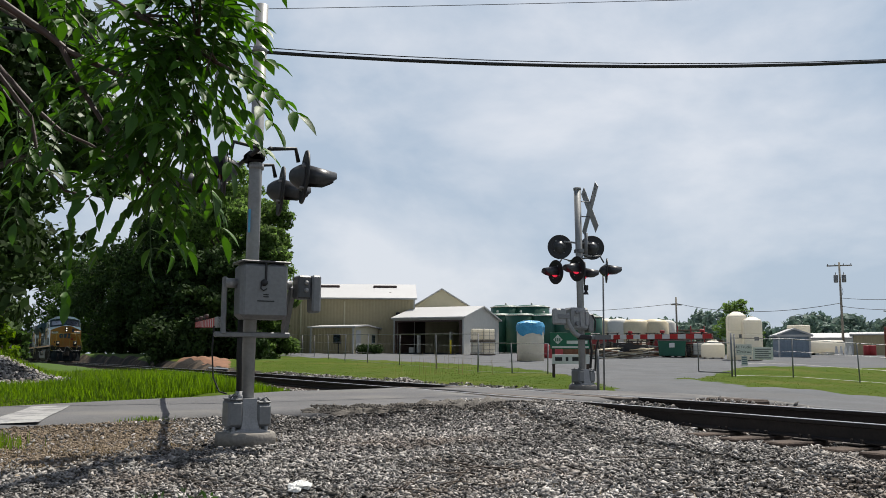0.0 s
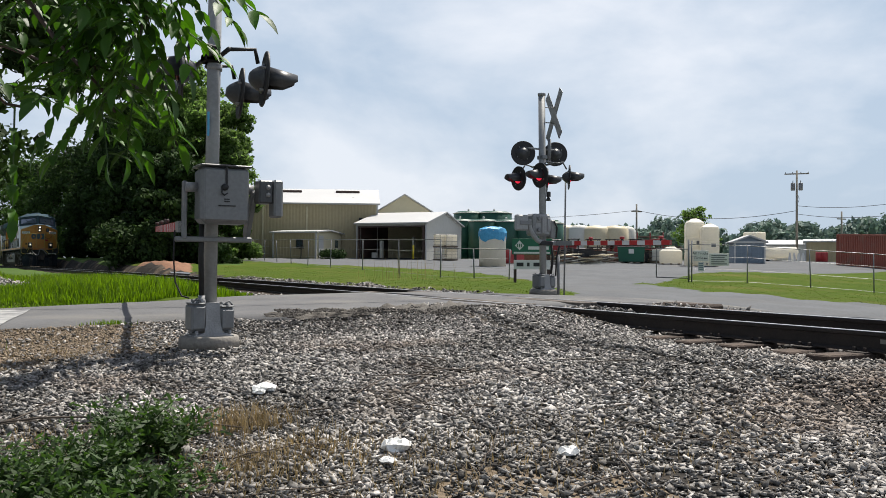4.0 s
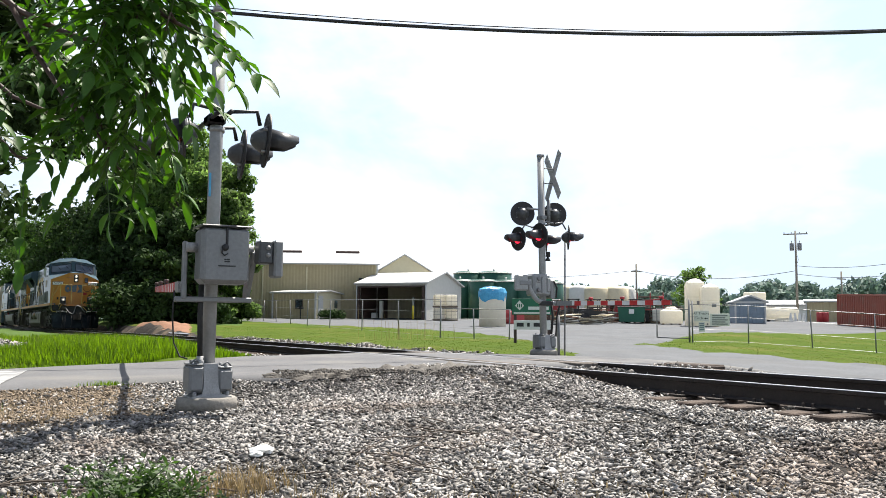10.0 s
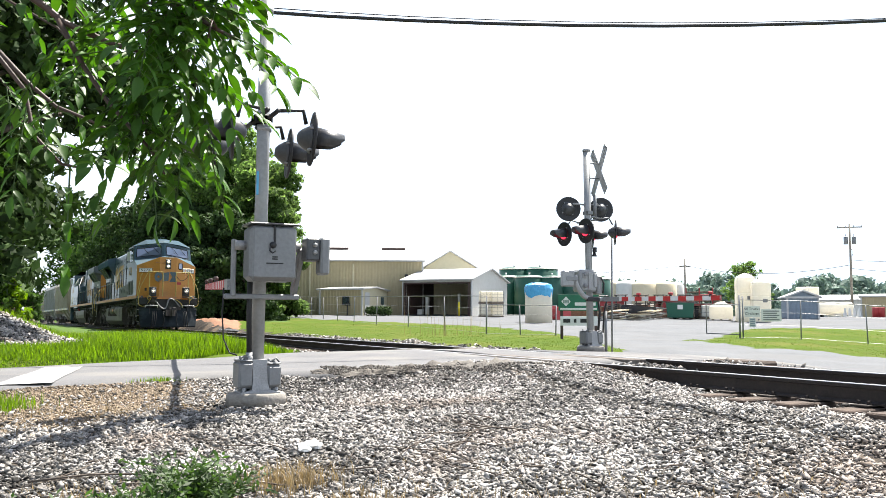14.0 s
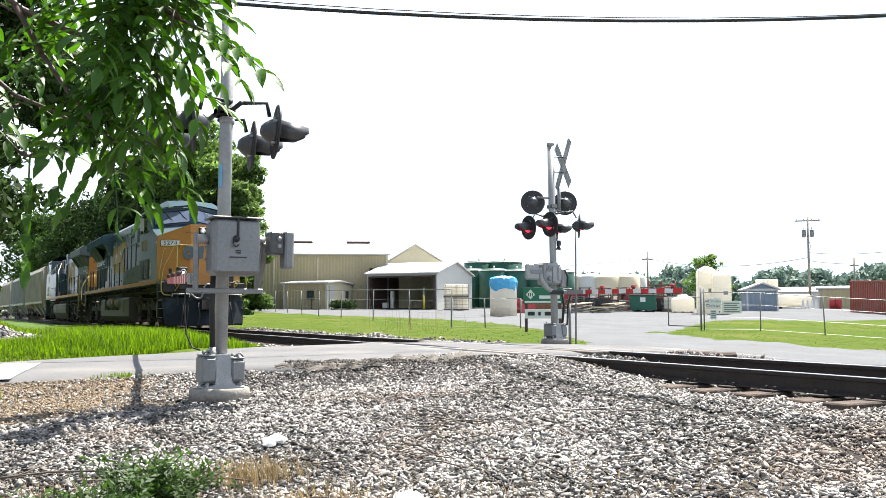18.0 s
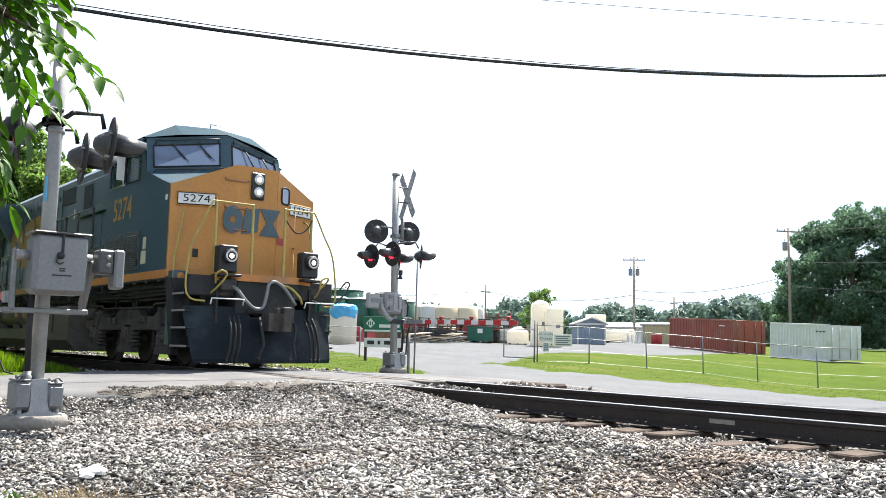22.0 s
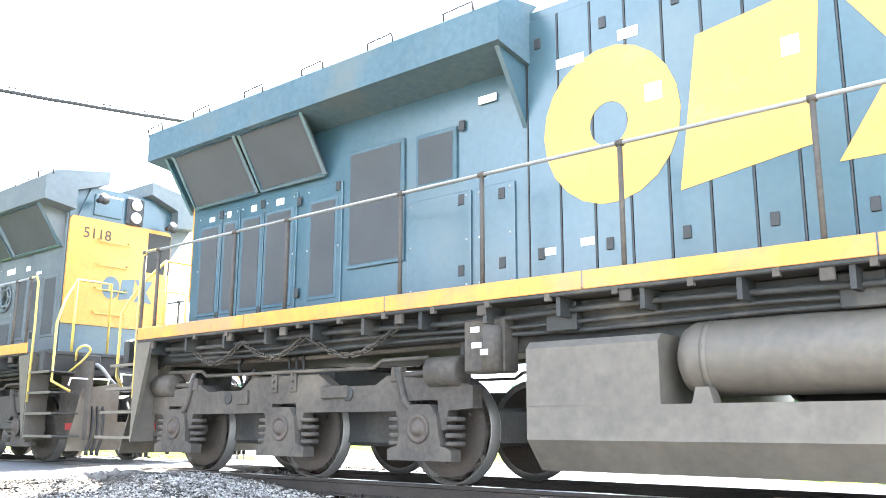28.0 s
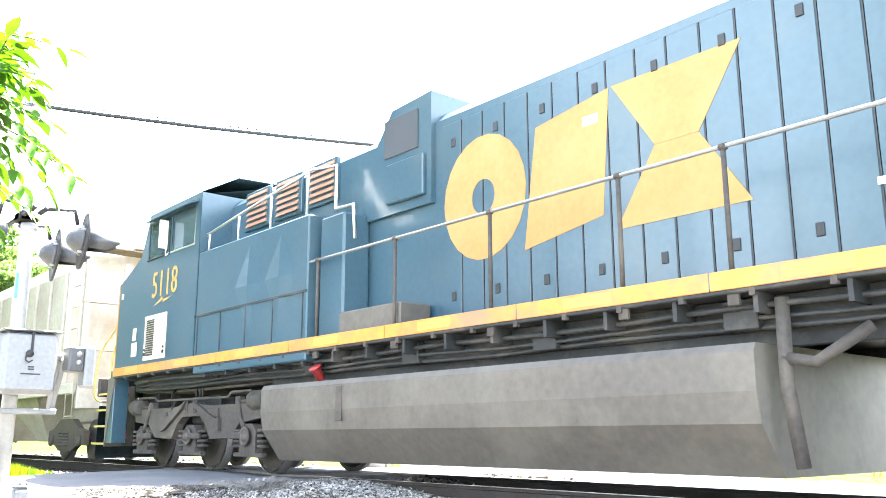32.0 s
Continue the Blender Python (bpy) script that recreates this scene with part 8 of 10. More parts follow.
        # brake cylinders at the ends and pipes
        for k, y in ((-1, ys[0] - 0.30), (1, ys[2] + 0.30)):
            g = Mesh()
            g.lathe([(-0.20, 0.10), (-0.19, 0.145), (0.17, 0.145), (0.19, 0.11)], (s * 1.17, y, 1.06), (0, k, 0), 18)
            g.rod((s * 1.17, y - k * 0.2, 1.06), (s * 1.17, y - k * 0.62, 1.05), 0.03)
            g.tube([(s * 1.2, y - k * 0.62, 1.12), (s * 1.22, y - k * 0.5, 0.8), (s * 1.2, y - k * 0.36, 0.62)], 0.04)
            g.box(s * 1.12, s * 1.22, y - k * 0.56, y - k * 0.70, 0.98, 1.13, 0.012)
            part("brake_cylinder", g, "under", frame_ob, "brake cylinder with its rod")
        g = Mesh()
        g.tube([(s * 1.22, ys[0] - 0.1, 1.20), (s * 1.22, ys[0] + 0.5, 1.20), (s * 1.22, ys[0] + 0.62, 1.13), (s * 1.22, c, 1.14), (s * 1.22, ys[2] - 0.6, 1.15), (s * 1.22, ys[2] - 0.5, 1.21), (s * 1.22, ys[2] + 0.2, 1.22)], 0.022)
        g.tube([(s * 1.0, ys[0] - 0.5, 1.32), (s * 1.05, c, 1.30), (s * 1.0, ys[2] + 0.5, 1.34)], 0.03)
        g.tube([(s * 1.1, ys[0] - 0.2, 1.42), (s * 1.1, c - 0.3, 1.38), (s * 1.1, ys[2] + 0.3, 1.42)], 0.02)
        part("brake_pipe", g, "under", frame_ob)
        g = Mesh()
        for k in range(3):
            y = c - 0.2 + 0.12 * k
            g.tube([(s * 1.1, y, 1.12), (s * 1.08, y + 0.04, 1.3), (s * 1.0, y + 0.12, 1.42)], 0.016)
        g.tube([(s * 1.15, c + 0.6, 1.2), (s * 1.2, c + 0.75, 1.0), (s * 1.15, c + 0.9, 1.25), (s * 1.0, c + 1.0, 1.4)], 0.02)
        pieces("hose", g, "rubber", frame_ob)
    g = Mesh()
    g.box(-0.95, 0.95, c - 0.5, c + 0.5, 0.75, 1.2, 0.03)
    g.box(-0.7, 0.7, ys[0] - 0.2, ys[2] + 0.2, 0.35, 0.75, 0.04)
    part("bolster", g, "darkunder", loco)
    for y in ys:
        wheelset(loco, y)


def emblem(parent, plane, u0, u1, z0, z1, mat_name, deep=0.006, axis="x", label="large yellow emblem of plain shapes"):
    """Company mark as plain shapes: a ring, a slanted slab and an hourglass that touch."""
    g = Mesh()
    w, h = u1 - u0, z1 - z0

    def put(u, z, d):
        return (plane + d, u, z) if axis == "x" else (u, plane + d, z)

    def band(cx, cz, ro, ri, sx, a0, a1, n=22):
        v, f = [], []
        for k in range(n + 1):
            a = a0 + (a1 - a0) * k / n
            for r in (ro, ri):
                for d in (0, deep):
                    v.append(put(cx + math.cos(a) * r * sx, cz + math.sin(a) * r, d))
        for k in range(n):
            i = 4 * k
            f += [(i, i + 4, i + 5, i + 1), (i + 2, i + 3, i + 7, i + 6), (i + 1, i + 5, i + 7, i + 3), (i, i + 2, i + 6, i + 4)]
        g.add(v, f)

    sx = abs(w * 0.17 / (h * 0.5)) * (1 if w > 0 else -1)
    band(u0 + w * 0.17, z0 + h * 0.5, h * 0.5, h * 0.14, sx, 0, 2 * math.pi)
    v = []
    for dd in (0, deep):
        v += [put(u0 + w * 0.33, z0, dd), put(u0 + w * 0.60, z0 + h * 0.12, dd), put(u0 + w * 0.632, z1, dd), put(u0 + w * 0.38, z1 - h * 0.1, dd)]
    g.add(v, [(0, 1, 2, 3), (4, 7, 6, 5), (0, 4, 5, 1), (1, 5, 6, 2), (2, 6, 7, 3), (3, 7, 4, 0)])
    for zz, z2 in ((z0, z0 + h * 0.499), (z1, z1 - h * 0.499)):
        v = []
        for dd in (0, deep):
            v += [put(u0 + w * 0.64, zz, dd), put(u0 + w * 1.0, zz, dd), put(u0 + w * 0.88, z2, dd), put(u0 + w * 0.76, z2, dd)]
        g.add(v, [(0, 1, 2, 3), (4, 7, 6, 5), (0, 4, 5, 1), (1, 5, 6, 2), (2, 6, 7, 3), (3, 7, 4, 0)])
    return pieces("emblem_shape", g, mat_name, parent, label)


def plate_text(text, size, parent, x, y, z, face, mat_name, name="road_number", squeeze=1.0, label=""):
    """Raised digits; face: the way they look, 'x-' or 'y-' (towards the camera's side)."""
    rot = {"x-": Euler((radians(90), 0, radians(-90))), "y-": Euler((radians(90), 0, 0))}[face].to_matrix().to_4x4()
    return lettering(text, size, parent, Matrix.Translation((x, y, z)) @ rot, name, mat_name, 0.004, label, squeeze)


def rails_and_posts(loco, side, pts, posts, zlow, mat_rail="galv", mat_post="under"):
    x = side * (HW - 0.04)
    g = Mesh()
    g.tube([(x, y, z) for y, z in pts], 0.019, 8)
    r = part("handrail", g, mat_rail, loco, "walkway handrail")
    for y in posts:
        g = Mesh()
        z1 = float(np.interp(y, *zip(*sorted(pts))))
        g.rod((x, y, zlow), (x, y, z1), 0.022, n=8)
        g.lathe([(-0.03, 0.032), (0.03, 0.032)], (x, y, z1), (0, 1, 0), 8)
        g.box(x - 0.02, x + 0.02, y - 0.05, y + 0.05, zlow - 0.15, zlow + 0.12, 0.006)
        part("stanchion", g, mat_post, r)


def side_steps(loco, side, yo, yi, edge="grab"):
    """Boarding steps: stringers, treads, yellow edges. yo: outer end, yi: inner end."""
    s = side
    g = Mesh()
    g.box(s * 1.16, s * 1.48, yi - 0.02, yi + 0.02, 0.36, 1.62, 0.005)
    g.prism([(yi, 1.62), (yi, 0.36), (yi + (0.02 if yi > yo else -0.02), 0.36), (yi + (0.34 if yi > yo else -0.34), 1.62)], "x", s * 1.44, s * 1.49)
    w = part("step_side", g, "darkunder" if edge == "concrete" else "tank", loco)
    for k, z in enumerate((0.40, 0.72, 1.02, 1.32)):
        g = Mesh()
        o = yo + (yi - yo) * 0.10 * k
        g.box(s * 1.06, s * 1.47, o, yi, z, z + 0.025, 0.004)
        st = part("step", g, "darkunder", w)
        g = Mesh()
        g.box(s * 1.47, s * 1.482, o, yi, z - 0.005, z + 0.032)
        part("step_edge", g, edge, st, "worn step edge")
    g = Mesh()
    g.box(s * 0.92, s * 0.96, yo, yi, 0.36, 1.5)
    g.box(s * 0.95, s * 0.962, min(yo, yi) + 0.1, max(yo, yi) - 0.1, 0.45, 0.62)
    part("step_back", g, "darkunder" if edge == "concrete" else "under", w)
    g = Mesh()
    g.box(s * 0.965, s * 0.975, min(yo, yi) + 0.26, max(yo, yi) - 0.26, 0.50, 0.60)
    part("warning_plate", g, "machine", w, "small red warning plate")


def end_gear(loco, d, yb, yp, front):
    """Pilot or end plate, coupler, hoses and drop steps. yb: the end sill; yp: the pilot's face."""
    g = Mesh()
    g.box(-1.46, 1.46, yb, yb + d * 0.12, 1.30, 1.66, 0.02)
    part("end_sill", g, "darkunder", loco)
    g = Mesh()
    if front:
        rings = []
        for z, yy, hw in ((0.13, -0.34, 1.36), (0.20, -0.34, 1.38), (0.55, -0.22, 1.42), (0.95, -0.08, 1.46), (1.12, -0.05, 1.46)):
            row = []
            for k in range(9):
                x = -hw + 2 * hw * k / 8
                row.append((x, yp + d * (yy + 0.34) + d * 0.30 * (abs(x) / hw) ** 1.6, z))
            rings.append(row)
        v = [p for r in rings for p in r]
        n = len(v)
        f = []
        for j in range(len(rings) - 1):
            for i in range(8):
                if j >= 3 and i in (3, 4):
                    continue
                k = 9 * j + i
                f += [(k, k + 1, k + 10, k + 9), (n + k, n + k + 9, n + k + 10, n + k + 1)]
        f += [(i, n + i, n + i + 1, i + 1) for i in range(8)]
        f += [(9 * j + i, 9 * j + 9 + i, n + 9 * j + 9 + i, n + 9 * j + i) for i in (0, 8) for j in range(4)]
        g.add(v + [(p[0], p[1] + d * 0.03, p[2]) for p in v], f)
    else:
        g.prism([(-1.2, 0.2), (1.2, 0.2), (1.0, 1.1), (0.42, 1.2), (0.42, 0.62), (-0.42, 0.62), (-0.42, 1.2), (-1.0, 1.1)], "y", yp, yp + d * 0.03)
    part("pilot", g, "plow" if front else "tank", loco, "dark steel snow plow" if front else "dusty end plate")
    g = Mesh()
    yc = yp - d * 0.25
    g.box(-0.14, 0.14, yb + d * 0.3, yc + d * 0.3, 0.72, 0.98, 0.03)
    g.prism([(-0.20, yc + d * 0.35), (0.20, yc + d * 0.35), (0.26, yc + d * 0.12), (0.20, yc - d * 0.02), (0.06, yc), (0.02, yc + d * 0.10), (-0.08, yc + d * 0.10), (-0.24, yc)], "z", 0.70, 1.02)
    g.box(-0.03, 0.03, yc + d * 0.1, yc + d * 0.2, 1.0, 1.12, 0.01)
    part("coupler", g, "under", loco, "rusty knuckle coupler")
    for s in (-1, 1):
        g = Mesh()
        for k in range(3):
            x = s * (0.66 + 0.085 * k)
            g.bend([(x, yp + d * 0.10, 0.95), (x + s * 0.02, yp - d * 0.05, 0.72), (x + s * 0.05, yp - d * 0.10, 0.4), (x + s * 0.08, yp - d * 0.06, 0.20)], 0.021)
            g.lathe([(0, 0.028), (0.08, 0.028)], (x + s * 0.08, yp - d * 0.06, 0.22), (0, 0, -1), 8)
        part("air_hose", g, "rubber", loco, "three hanging black air hoses")
        g = Mesh()
        g.tube([(s * 0.62, yp + d * 0.02, 1.14), (s * 0.62, yp - d * 0.03, 1.24), (s * 1.22, yp - d * 0.03, 1.24), (s * 1.22, yp + d * 0.02, 1.14)], 0.016)
        pieces("drop_step_bar", g, "white", loco, "white grab bar over the plow")
        g = Mesh()
        g.bend([(s * 1.05, yb - d * 0.02, 1.35), (s * 1.0, yb - d * 0.28, 1.50), (s * 0.95, yb - d * 0.42, 1.66), (s * 1.06, yb - d * 0.46, 1.72), (s * 1.12, yb - d * 0.36, 1.66), (s * 1.05, yb - d * 0.20, 1.52)], 0.018)
        part("uncoupling_lever", g, "grab", loco, "looped yellow uncoupling lever")
    g = Mesh()
    g.bend([(-0.72, yb - d * 0.1, 1.50), (-0.64, yb - d * 0.22, 1.42), (-0.52, yb - d * 0.30, 1.24), (-0.36, yb - d * 0.34, 1.10), (-0.20, yb - d * 0.34, 1.12), (-0.12, yb - d * 0.32, 1.34), (-0.06, yb - d * 0.28, 1.54), (0.08, yb - d * 0.24, 1.60), (0.26, yb - d * 0.26, 1.50), (0.42, yb - d * 0.28, 1.30), (0.52, yb - d * 0.24, 1.20)], 0.032, 8)
    part("jumper_cable", g, "galv", loco, "grey looped jumper cable")
    g = Mesh()
    g.bend([(0.30, yb - d * 0.1, 1.56), (0.42, yb - d * 0.22, 1.50), (0.58, yb - d * 0.28, 1.34), (0.66, yb - d * 0.24, 1.22)], 0.024, 8)
    part("jumper_cable", g, "grab", loco, "short yellowed jumper cable")
    for s, lag in ((-1, 0.0), (1, 0.04)):
        g = Mesh()
        g.bend([(s * 0.30, yp - d * 0.02, 0.92), (s * 0.34, yp - d * 0.16, 0.78), (s * 0.30, yp - d * 0.20, 0.48), (s * 0.36, yp - d * 0.14, 0.24 + lag)], 0.026, 8)
        g.lathe([(0, 0.034), (0.09, 0.034)], (s * 0.36, yp - d * 0.14, 0.26 + lag), (0, 0, -1), 10)
        part("brake_hose", g, "rubber", loco, "thick hanging brake hose")
    g = Mesh()
    g.bend([(0.95, yb - d * 0.1, 1.30), (1.2, yb - d * 0.3, 1.22), (1.42, yb - d * 0.4, 1.38), (1.58, yb - d * 0.42, 1.62), (1.50, yb - d * 0.40, 1.66), (1.34, yb - d * 0.36, 1.44)], 0.016, 8)
    part("cut_lever", g, "under", loco, "bent end of the cut lever")
    g = Mesh()
    g.box(-0.92, -0.62, yb, yb - d * 0.16, 1.40, 1.62, 0.02)
    g.box(0.30, 0.62, yb, yb - d * 0.14, 1.42, 1.62, 0.02)
    g.box(-0.30, 0.30, yb, yb - d * 0.08, 1.05, 1.40, 0.02)
    g.box(0.12, 0.34, yp, yp - d * 0.12, 0.82, 1.14, 0.02)
    pieces("receptacle", g, "darkunder", loco)


def locomotive(d, A, second):
    """d: +1 when the train's rear is the locomotive's rear, -1 when it runs backwards. A: lengths along it from its first axle."""
    def Y(v):
        return d * v
    name = "locomotive"
    lab = "dark blue diesel locomotive with yellow hood end, running backwards" if second else "dark blue diesel locomotive with golden yellow nose, leading the train"
    L = thing(name, lab, "locomotive", "locomotives")
    ax = A["axles"]
    c0 = A["nose"]
    end = A["end"]
    # frame and walkway sill
    g = Mesh()
    g.box(-1.2, 1.2, Y(-0.5), Y(end), 1.34, 1.62, 0.03)
    g.box(-HW, HW, Y(c0), Y(end), 1.60, 1.655, 0.01)
    g.box(-0.6, 0.6, Y(c0 - 1.0), Y(c0), 1.0, 1.6, 0.02)
    for s in (-1, 1):
        g.box(s * 1.05, s * 1.1, Y(4.4), Y(end - 5), 1.2, 1.6, 0.01)
        for k in range(22):
            v = 2.9 + (end - 3.2) * k / 21
            g.box(s * 1.2, s * (HW - 0.03), Y(v), Y(v + 0.04), 1.44, 1.6)
    part("frame", g, "darkunder", L, "black underframe")
    for s in (-1, 1):
        n = 9
        for k in range(n):
            v0, v1 = c0 + (end - c0) * k / n, c0 + (end - c0) * (k + 1) / n - 0.012
            g = Mesh()
            g.box(s * HW, s * (HW + 0.012), Y(v0), Y(v1), 1.635, 1.785, 0.004)
            st = part("sill_stripe", g, "stripe", L, "worn orange sill stripe")
            g = Mesh()
            g.box(s * (HW + 0.012), s * (HW + 0.0145), Y(v0 + 0.6), Y(v0 + 1.15), 1.665, 1.76)
            part("reflector", g, "lemon" if second else "stripe", st, "yellow reflective patch")
        g = Mesh()
        for k in range(int(end * 1.6)):
            v = -0.3 + k / 1.6
            g.box(s * (HW - 0.04), s * (HW + 0.003), Y(v), Y(v + 0.05), 1.57, 1.637)
        pieces("sill_clip", g, "under", L)
        g = Mesh()
        for k, (zz, rr) in enumerate(((1.50, 0.028), (1.42, 0.02), (1.36, 0.024))):
            g.tube([(s * (1.32 - 0.05 * k), Y(v), zz + 0.015 * math.sin(v * 1.7 + k)) for v in np.linspace(-0.2, end - 0.4, 26)], rr, 6)
        pieces("sill_pipe", g, "darkunder", L, "pipes under the walkway")
        for v in np.linspace(5.6, end - 6.4, 4):
            g = Mesh()
            g.box(s * 1.12, s * 1.30, Y(v), Y(v + 0.3), 1.34, 1.58, 0.01)
            part("underfloor_box", g, "darkunder", L)
    # fuel tank
    t0, t1 = A["tank"]
    if not second:
        g = Mesh()
        pf = [(-1.46, 0.72), (-1.46, 0.45), (-1.25, 0.20), (1.25, 0.20), (1.46, 0.45), (1.46, 0.72)]
        g.prism(pf, "y", Y(t0), Y(t1))
        tank = part("fuel_tank", g, "tank", L, "dusty dark fuel tank")
        for a, b in ((t0, t0 + 2.15), (t1 - 1.2, t1)):
            g = Mesh()
            g.prism([(-1.46, 0.715), (-1.46, 1.19), (-1.40, 1.25), (1.40, 1.25), (1.46, 1.19), (1.46, 0.715)], "y", Y(a), Y(b))
            part("tank_block", g, "tank", tank)
        for s in (-1, 1):
            for a, b in ((t0 + 2.25, t0 + 4.35), (t0 + 4.65, t1 - 1.25)):
                g = Mesh()
                n = Vector((0, d, 0))
                ln = b - a
                g.lathe([(0, 0.05), (0.02, 0.15), (0.07, 0.24), (0.16, 0.285), (ln - 0.16, 0.285), (ln - 0.07, 0.24), (ln - 0.02, 0.15), (ln, 0.05)], (s * 1.14, Y(a), 1.06), n, 26)
                for v in (0.3, ln - 0.3):
                    g.lathe([(0, 0.29), (0.05, 0.29)], (s * 1.14, Y(a + v), 1.06), n, 26)
                r = part("air_reservoir", g, "tank", tank, "horizontal air reservoir")
                g = Mesh()
                for v in (0.3, ln - 0.35):
                    g.prism([(Y(a + v), 0.70), (Y(a + v + 0.18), 0.70), (Y(a + v + 0.14), 0.84), (Y(a + v + 0.04), 0.84)], "x", s * 1.28, s * 1.42)
                pieces("saddle", g, "tank", r)
                g = Mesh()
                e = a + 0.12 if a > t0 + 4 else b - 0.35
                g.box(s * 1.405, s * 1.432, Y(e), Y(e + 0.2), 1.02, 1.18, 0.004)
                part("decal", g, "stripe", r, "orange decal")
        g = Mesh()
        g.box(-1.47, -1.462, Y(t0 + 1.15), Y(t0 + 1.27), 0.62, 1.12)
        part("sight_glass", g, "darkunder", tank, "dark fuel gauge")
    else:
        g = Mesh()
        pf = [(-1.46, 1.22), (-1.50, 1.16), (-1.50, 0.86), (-1.46, 0.62), (-1.18, 0.22), (1.18, 0.22), (1.46, 0.62), (1.50, 0.86), (1.50, 1.16), (1.46, 1.22)]
        g.prism(pf, "y", Y(t0), Y(t1))
        tank = part("fuel_tank", g, "tank", L, "dusty grey faceted fuel tank")
        g = Mesh()
        g.box(-1.512, -1.498, Y(t0 + 1.85), Y(t0 + 1.98), 0.72, 1.14, 0.004)
        part("sight_glass", g, "under", tank, "fuel gauge glass")
        g = Mesh()
        g.lathe([(0, 0.06), (0.16, 0.06), (0.17, 0.09), (0.2, 0.09)], (-1.3, Y(t0 + 1.2), 1.25), (-0.6, 0, 1), 14)
        part("filler_cap", g, "machine", tank, "red fuel filler cap")
        g = Mesh()
        for v in (t1 + 0.16,):
            g.tube([(-1.32, Y(v), 1.55), (-1.34, Y(v), 0.9), (-1.3, Y(v + 0.05), 0.3)], 0.06)
            g.tube([(-1.34, Y(v), 1.1), (-1.36, Y(v + 0.25), 1.05), (-1.2, Y(v + 0.6), 1.3)], 0.05)
        pieces("drain_pipe", g, "under", tank)
    for a in (ax[:3], ax[3:]):
        loco_truck(L, [Y(v) for v in a], second, 1)

    # nose and cab
    c0, cr, cw = A["nose"], A["roof"], A["cabrear"]
    zt = 3.36
    g = Mesh()
    ctr = c0 - 0.45

    def prow(z, hw, back, rise=0.0):
        return [(-hw, Y(back), z), (-hw, Y(c0), z), (-0.42, Y(ctr), z + rise), (0.42, Y(ctr), z + rise), (hw, Y(c0), z), (hw, Y(back), z)]
    g.slot = 0
    top = prow(zt, HW, cr + 0.05)
    bot = prow(1.66, HW, cr + 0.05)
    peak = [(-0.42, Y(ctr + 0.04), 3.74), (0.42, Y(ctr + 0.04), 3.74)]
    front_faces = Mesh()
    v = [bot[1], bot[2], bot[3], bot[4], top[1], (-0.42, Y(ctr), 3.80), (0.42, Y(ctr), 3.80), top[4]]
    v = [*v, *[(p[0], p[1] + d * 0.05, p[2]) for p in v]]
    front_faces.add(v, [(0, 1, 5, 4), (1, 2, 6, 5), (2, 3, 7, 6), (8, 12, 13, 9), (9, 13, 14, 10), (10, 14, 15, 11), (4, 5, 13, 12), (5, 6, 14, 13), (6, 7, 15, 14), (0, 4, 12, 8), (3, 11, 15, 7), (0, 8, 9, 1), (1, 9, 10, 2), (2, 10, 11, 3)])
    nose = part("nose", front_faces, "yellow", L, "golden yellow nose")
    # cab shell: sides with a window band, windshield wall, faceted roof
    for s in (-1, 1):
        x = s * HW
        xi = s * (HW - 0.05)
        zs, ze = 3.64, 4.32
        w0, w1 = cr + 0.10, cw - 0.16
        mid = (w0 + w1) / 2
        zn = lambda v: float(np.interp(v, [c0 + 0.05, cr - 0.22], [zt - 0.002, 3.74]))
        vs = (c0 + 0.05, cr - 0.22, w0, mid - 0.03, mid + 0.03, w1, cw)
        rows = []
        for v in vs:
            t0 = zn(v) - 0.002
            if v < cr - 0.3:
                rows.append([1.66, 2.4, t0 - 0.15, t0])
            else:
                rows.append([1.66, zs, ze, 3.76 if v < cr - 0.1 else 4.50])
        rows[1][1:3] = [2.9, 3.60]
        g = Mesh()
        n = len(vs) * 4
        pts = [(xx, Y(v), z) for xx in (x, xi) for v, r in zip(vs, rows) for z in r]
        f = []
        for a in range(len(vs) - 1):
            for b in range(3):
                if a in (2, 4) and b == 1:
                    continue
                k = 4 * a + b
                f += [(k, k + 4, k + 5, k + 1), (n + k, n + k + 1, n + k + 5, n + k + 4)]
        g.add(pts, f)
        part("cab_wall", g, "blue", L, "dark blue cab side")
    g = Mesh()
    g.box(-HW + 0.01, HW - 0.01, Y(cw - 0.05), Y(cw), 1.66, 4.50)
    part("cab_rear_wall", g, "blue", L)
    # sloping nose top and windshield wall
    g = Mesh()
    g.add([(-HW, Y(c0 + 0.03), zt), (-0.42, Y(ctr + 0.03), 3.80), (0.42, Y(ctr + 0.03), 3.80), (HW, Y(c0 + 0.03), zt), (HW, Y(cr - 0.22), 3.74), (0.0, Y(cr - 0.60), 3.94), (-HW, Y(cr - 0.22), 3.74)], [(0, 1, 5, 6), (1, 2, 5), (2, 3, 4, 5)])
    part("nose_top", g, "roofblue", L, "dusty blue top of the nose")
    g = Mesh()
    lo = [(-HW, cr - 0.22, 3.73), (0.0, cr - 0.60, 3.93), (HW, cr - 0.22, 3.73)]
    hi = [(-HW + 0.04, cr + 0.02, 4.47), (0.0, cr - 0.50, 4.68), (HW - 0.04, cr + 0.02, 4.47)]
    panes = Mesh()
    for a, b, e, f in ((lo[0], lo[1], hi[1], hi[0]), (lo[1], lo[2], hi[2], hi[1])):
        q = [Vector((p[0], Y(p[1]), p[2])) for p in (a, b, e, f)]

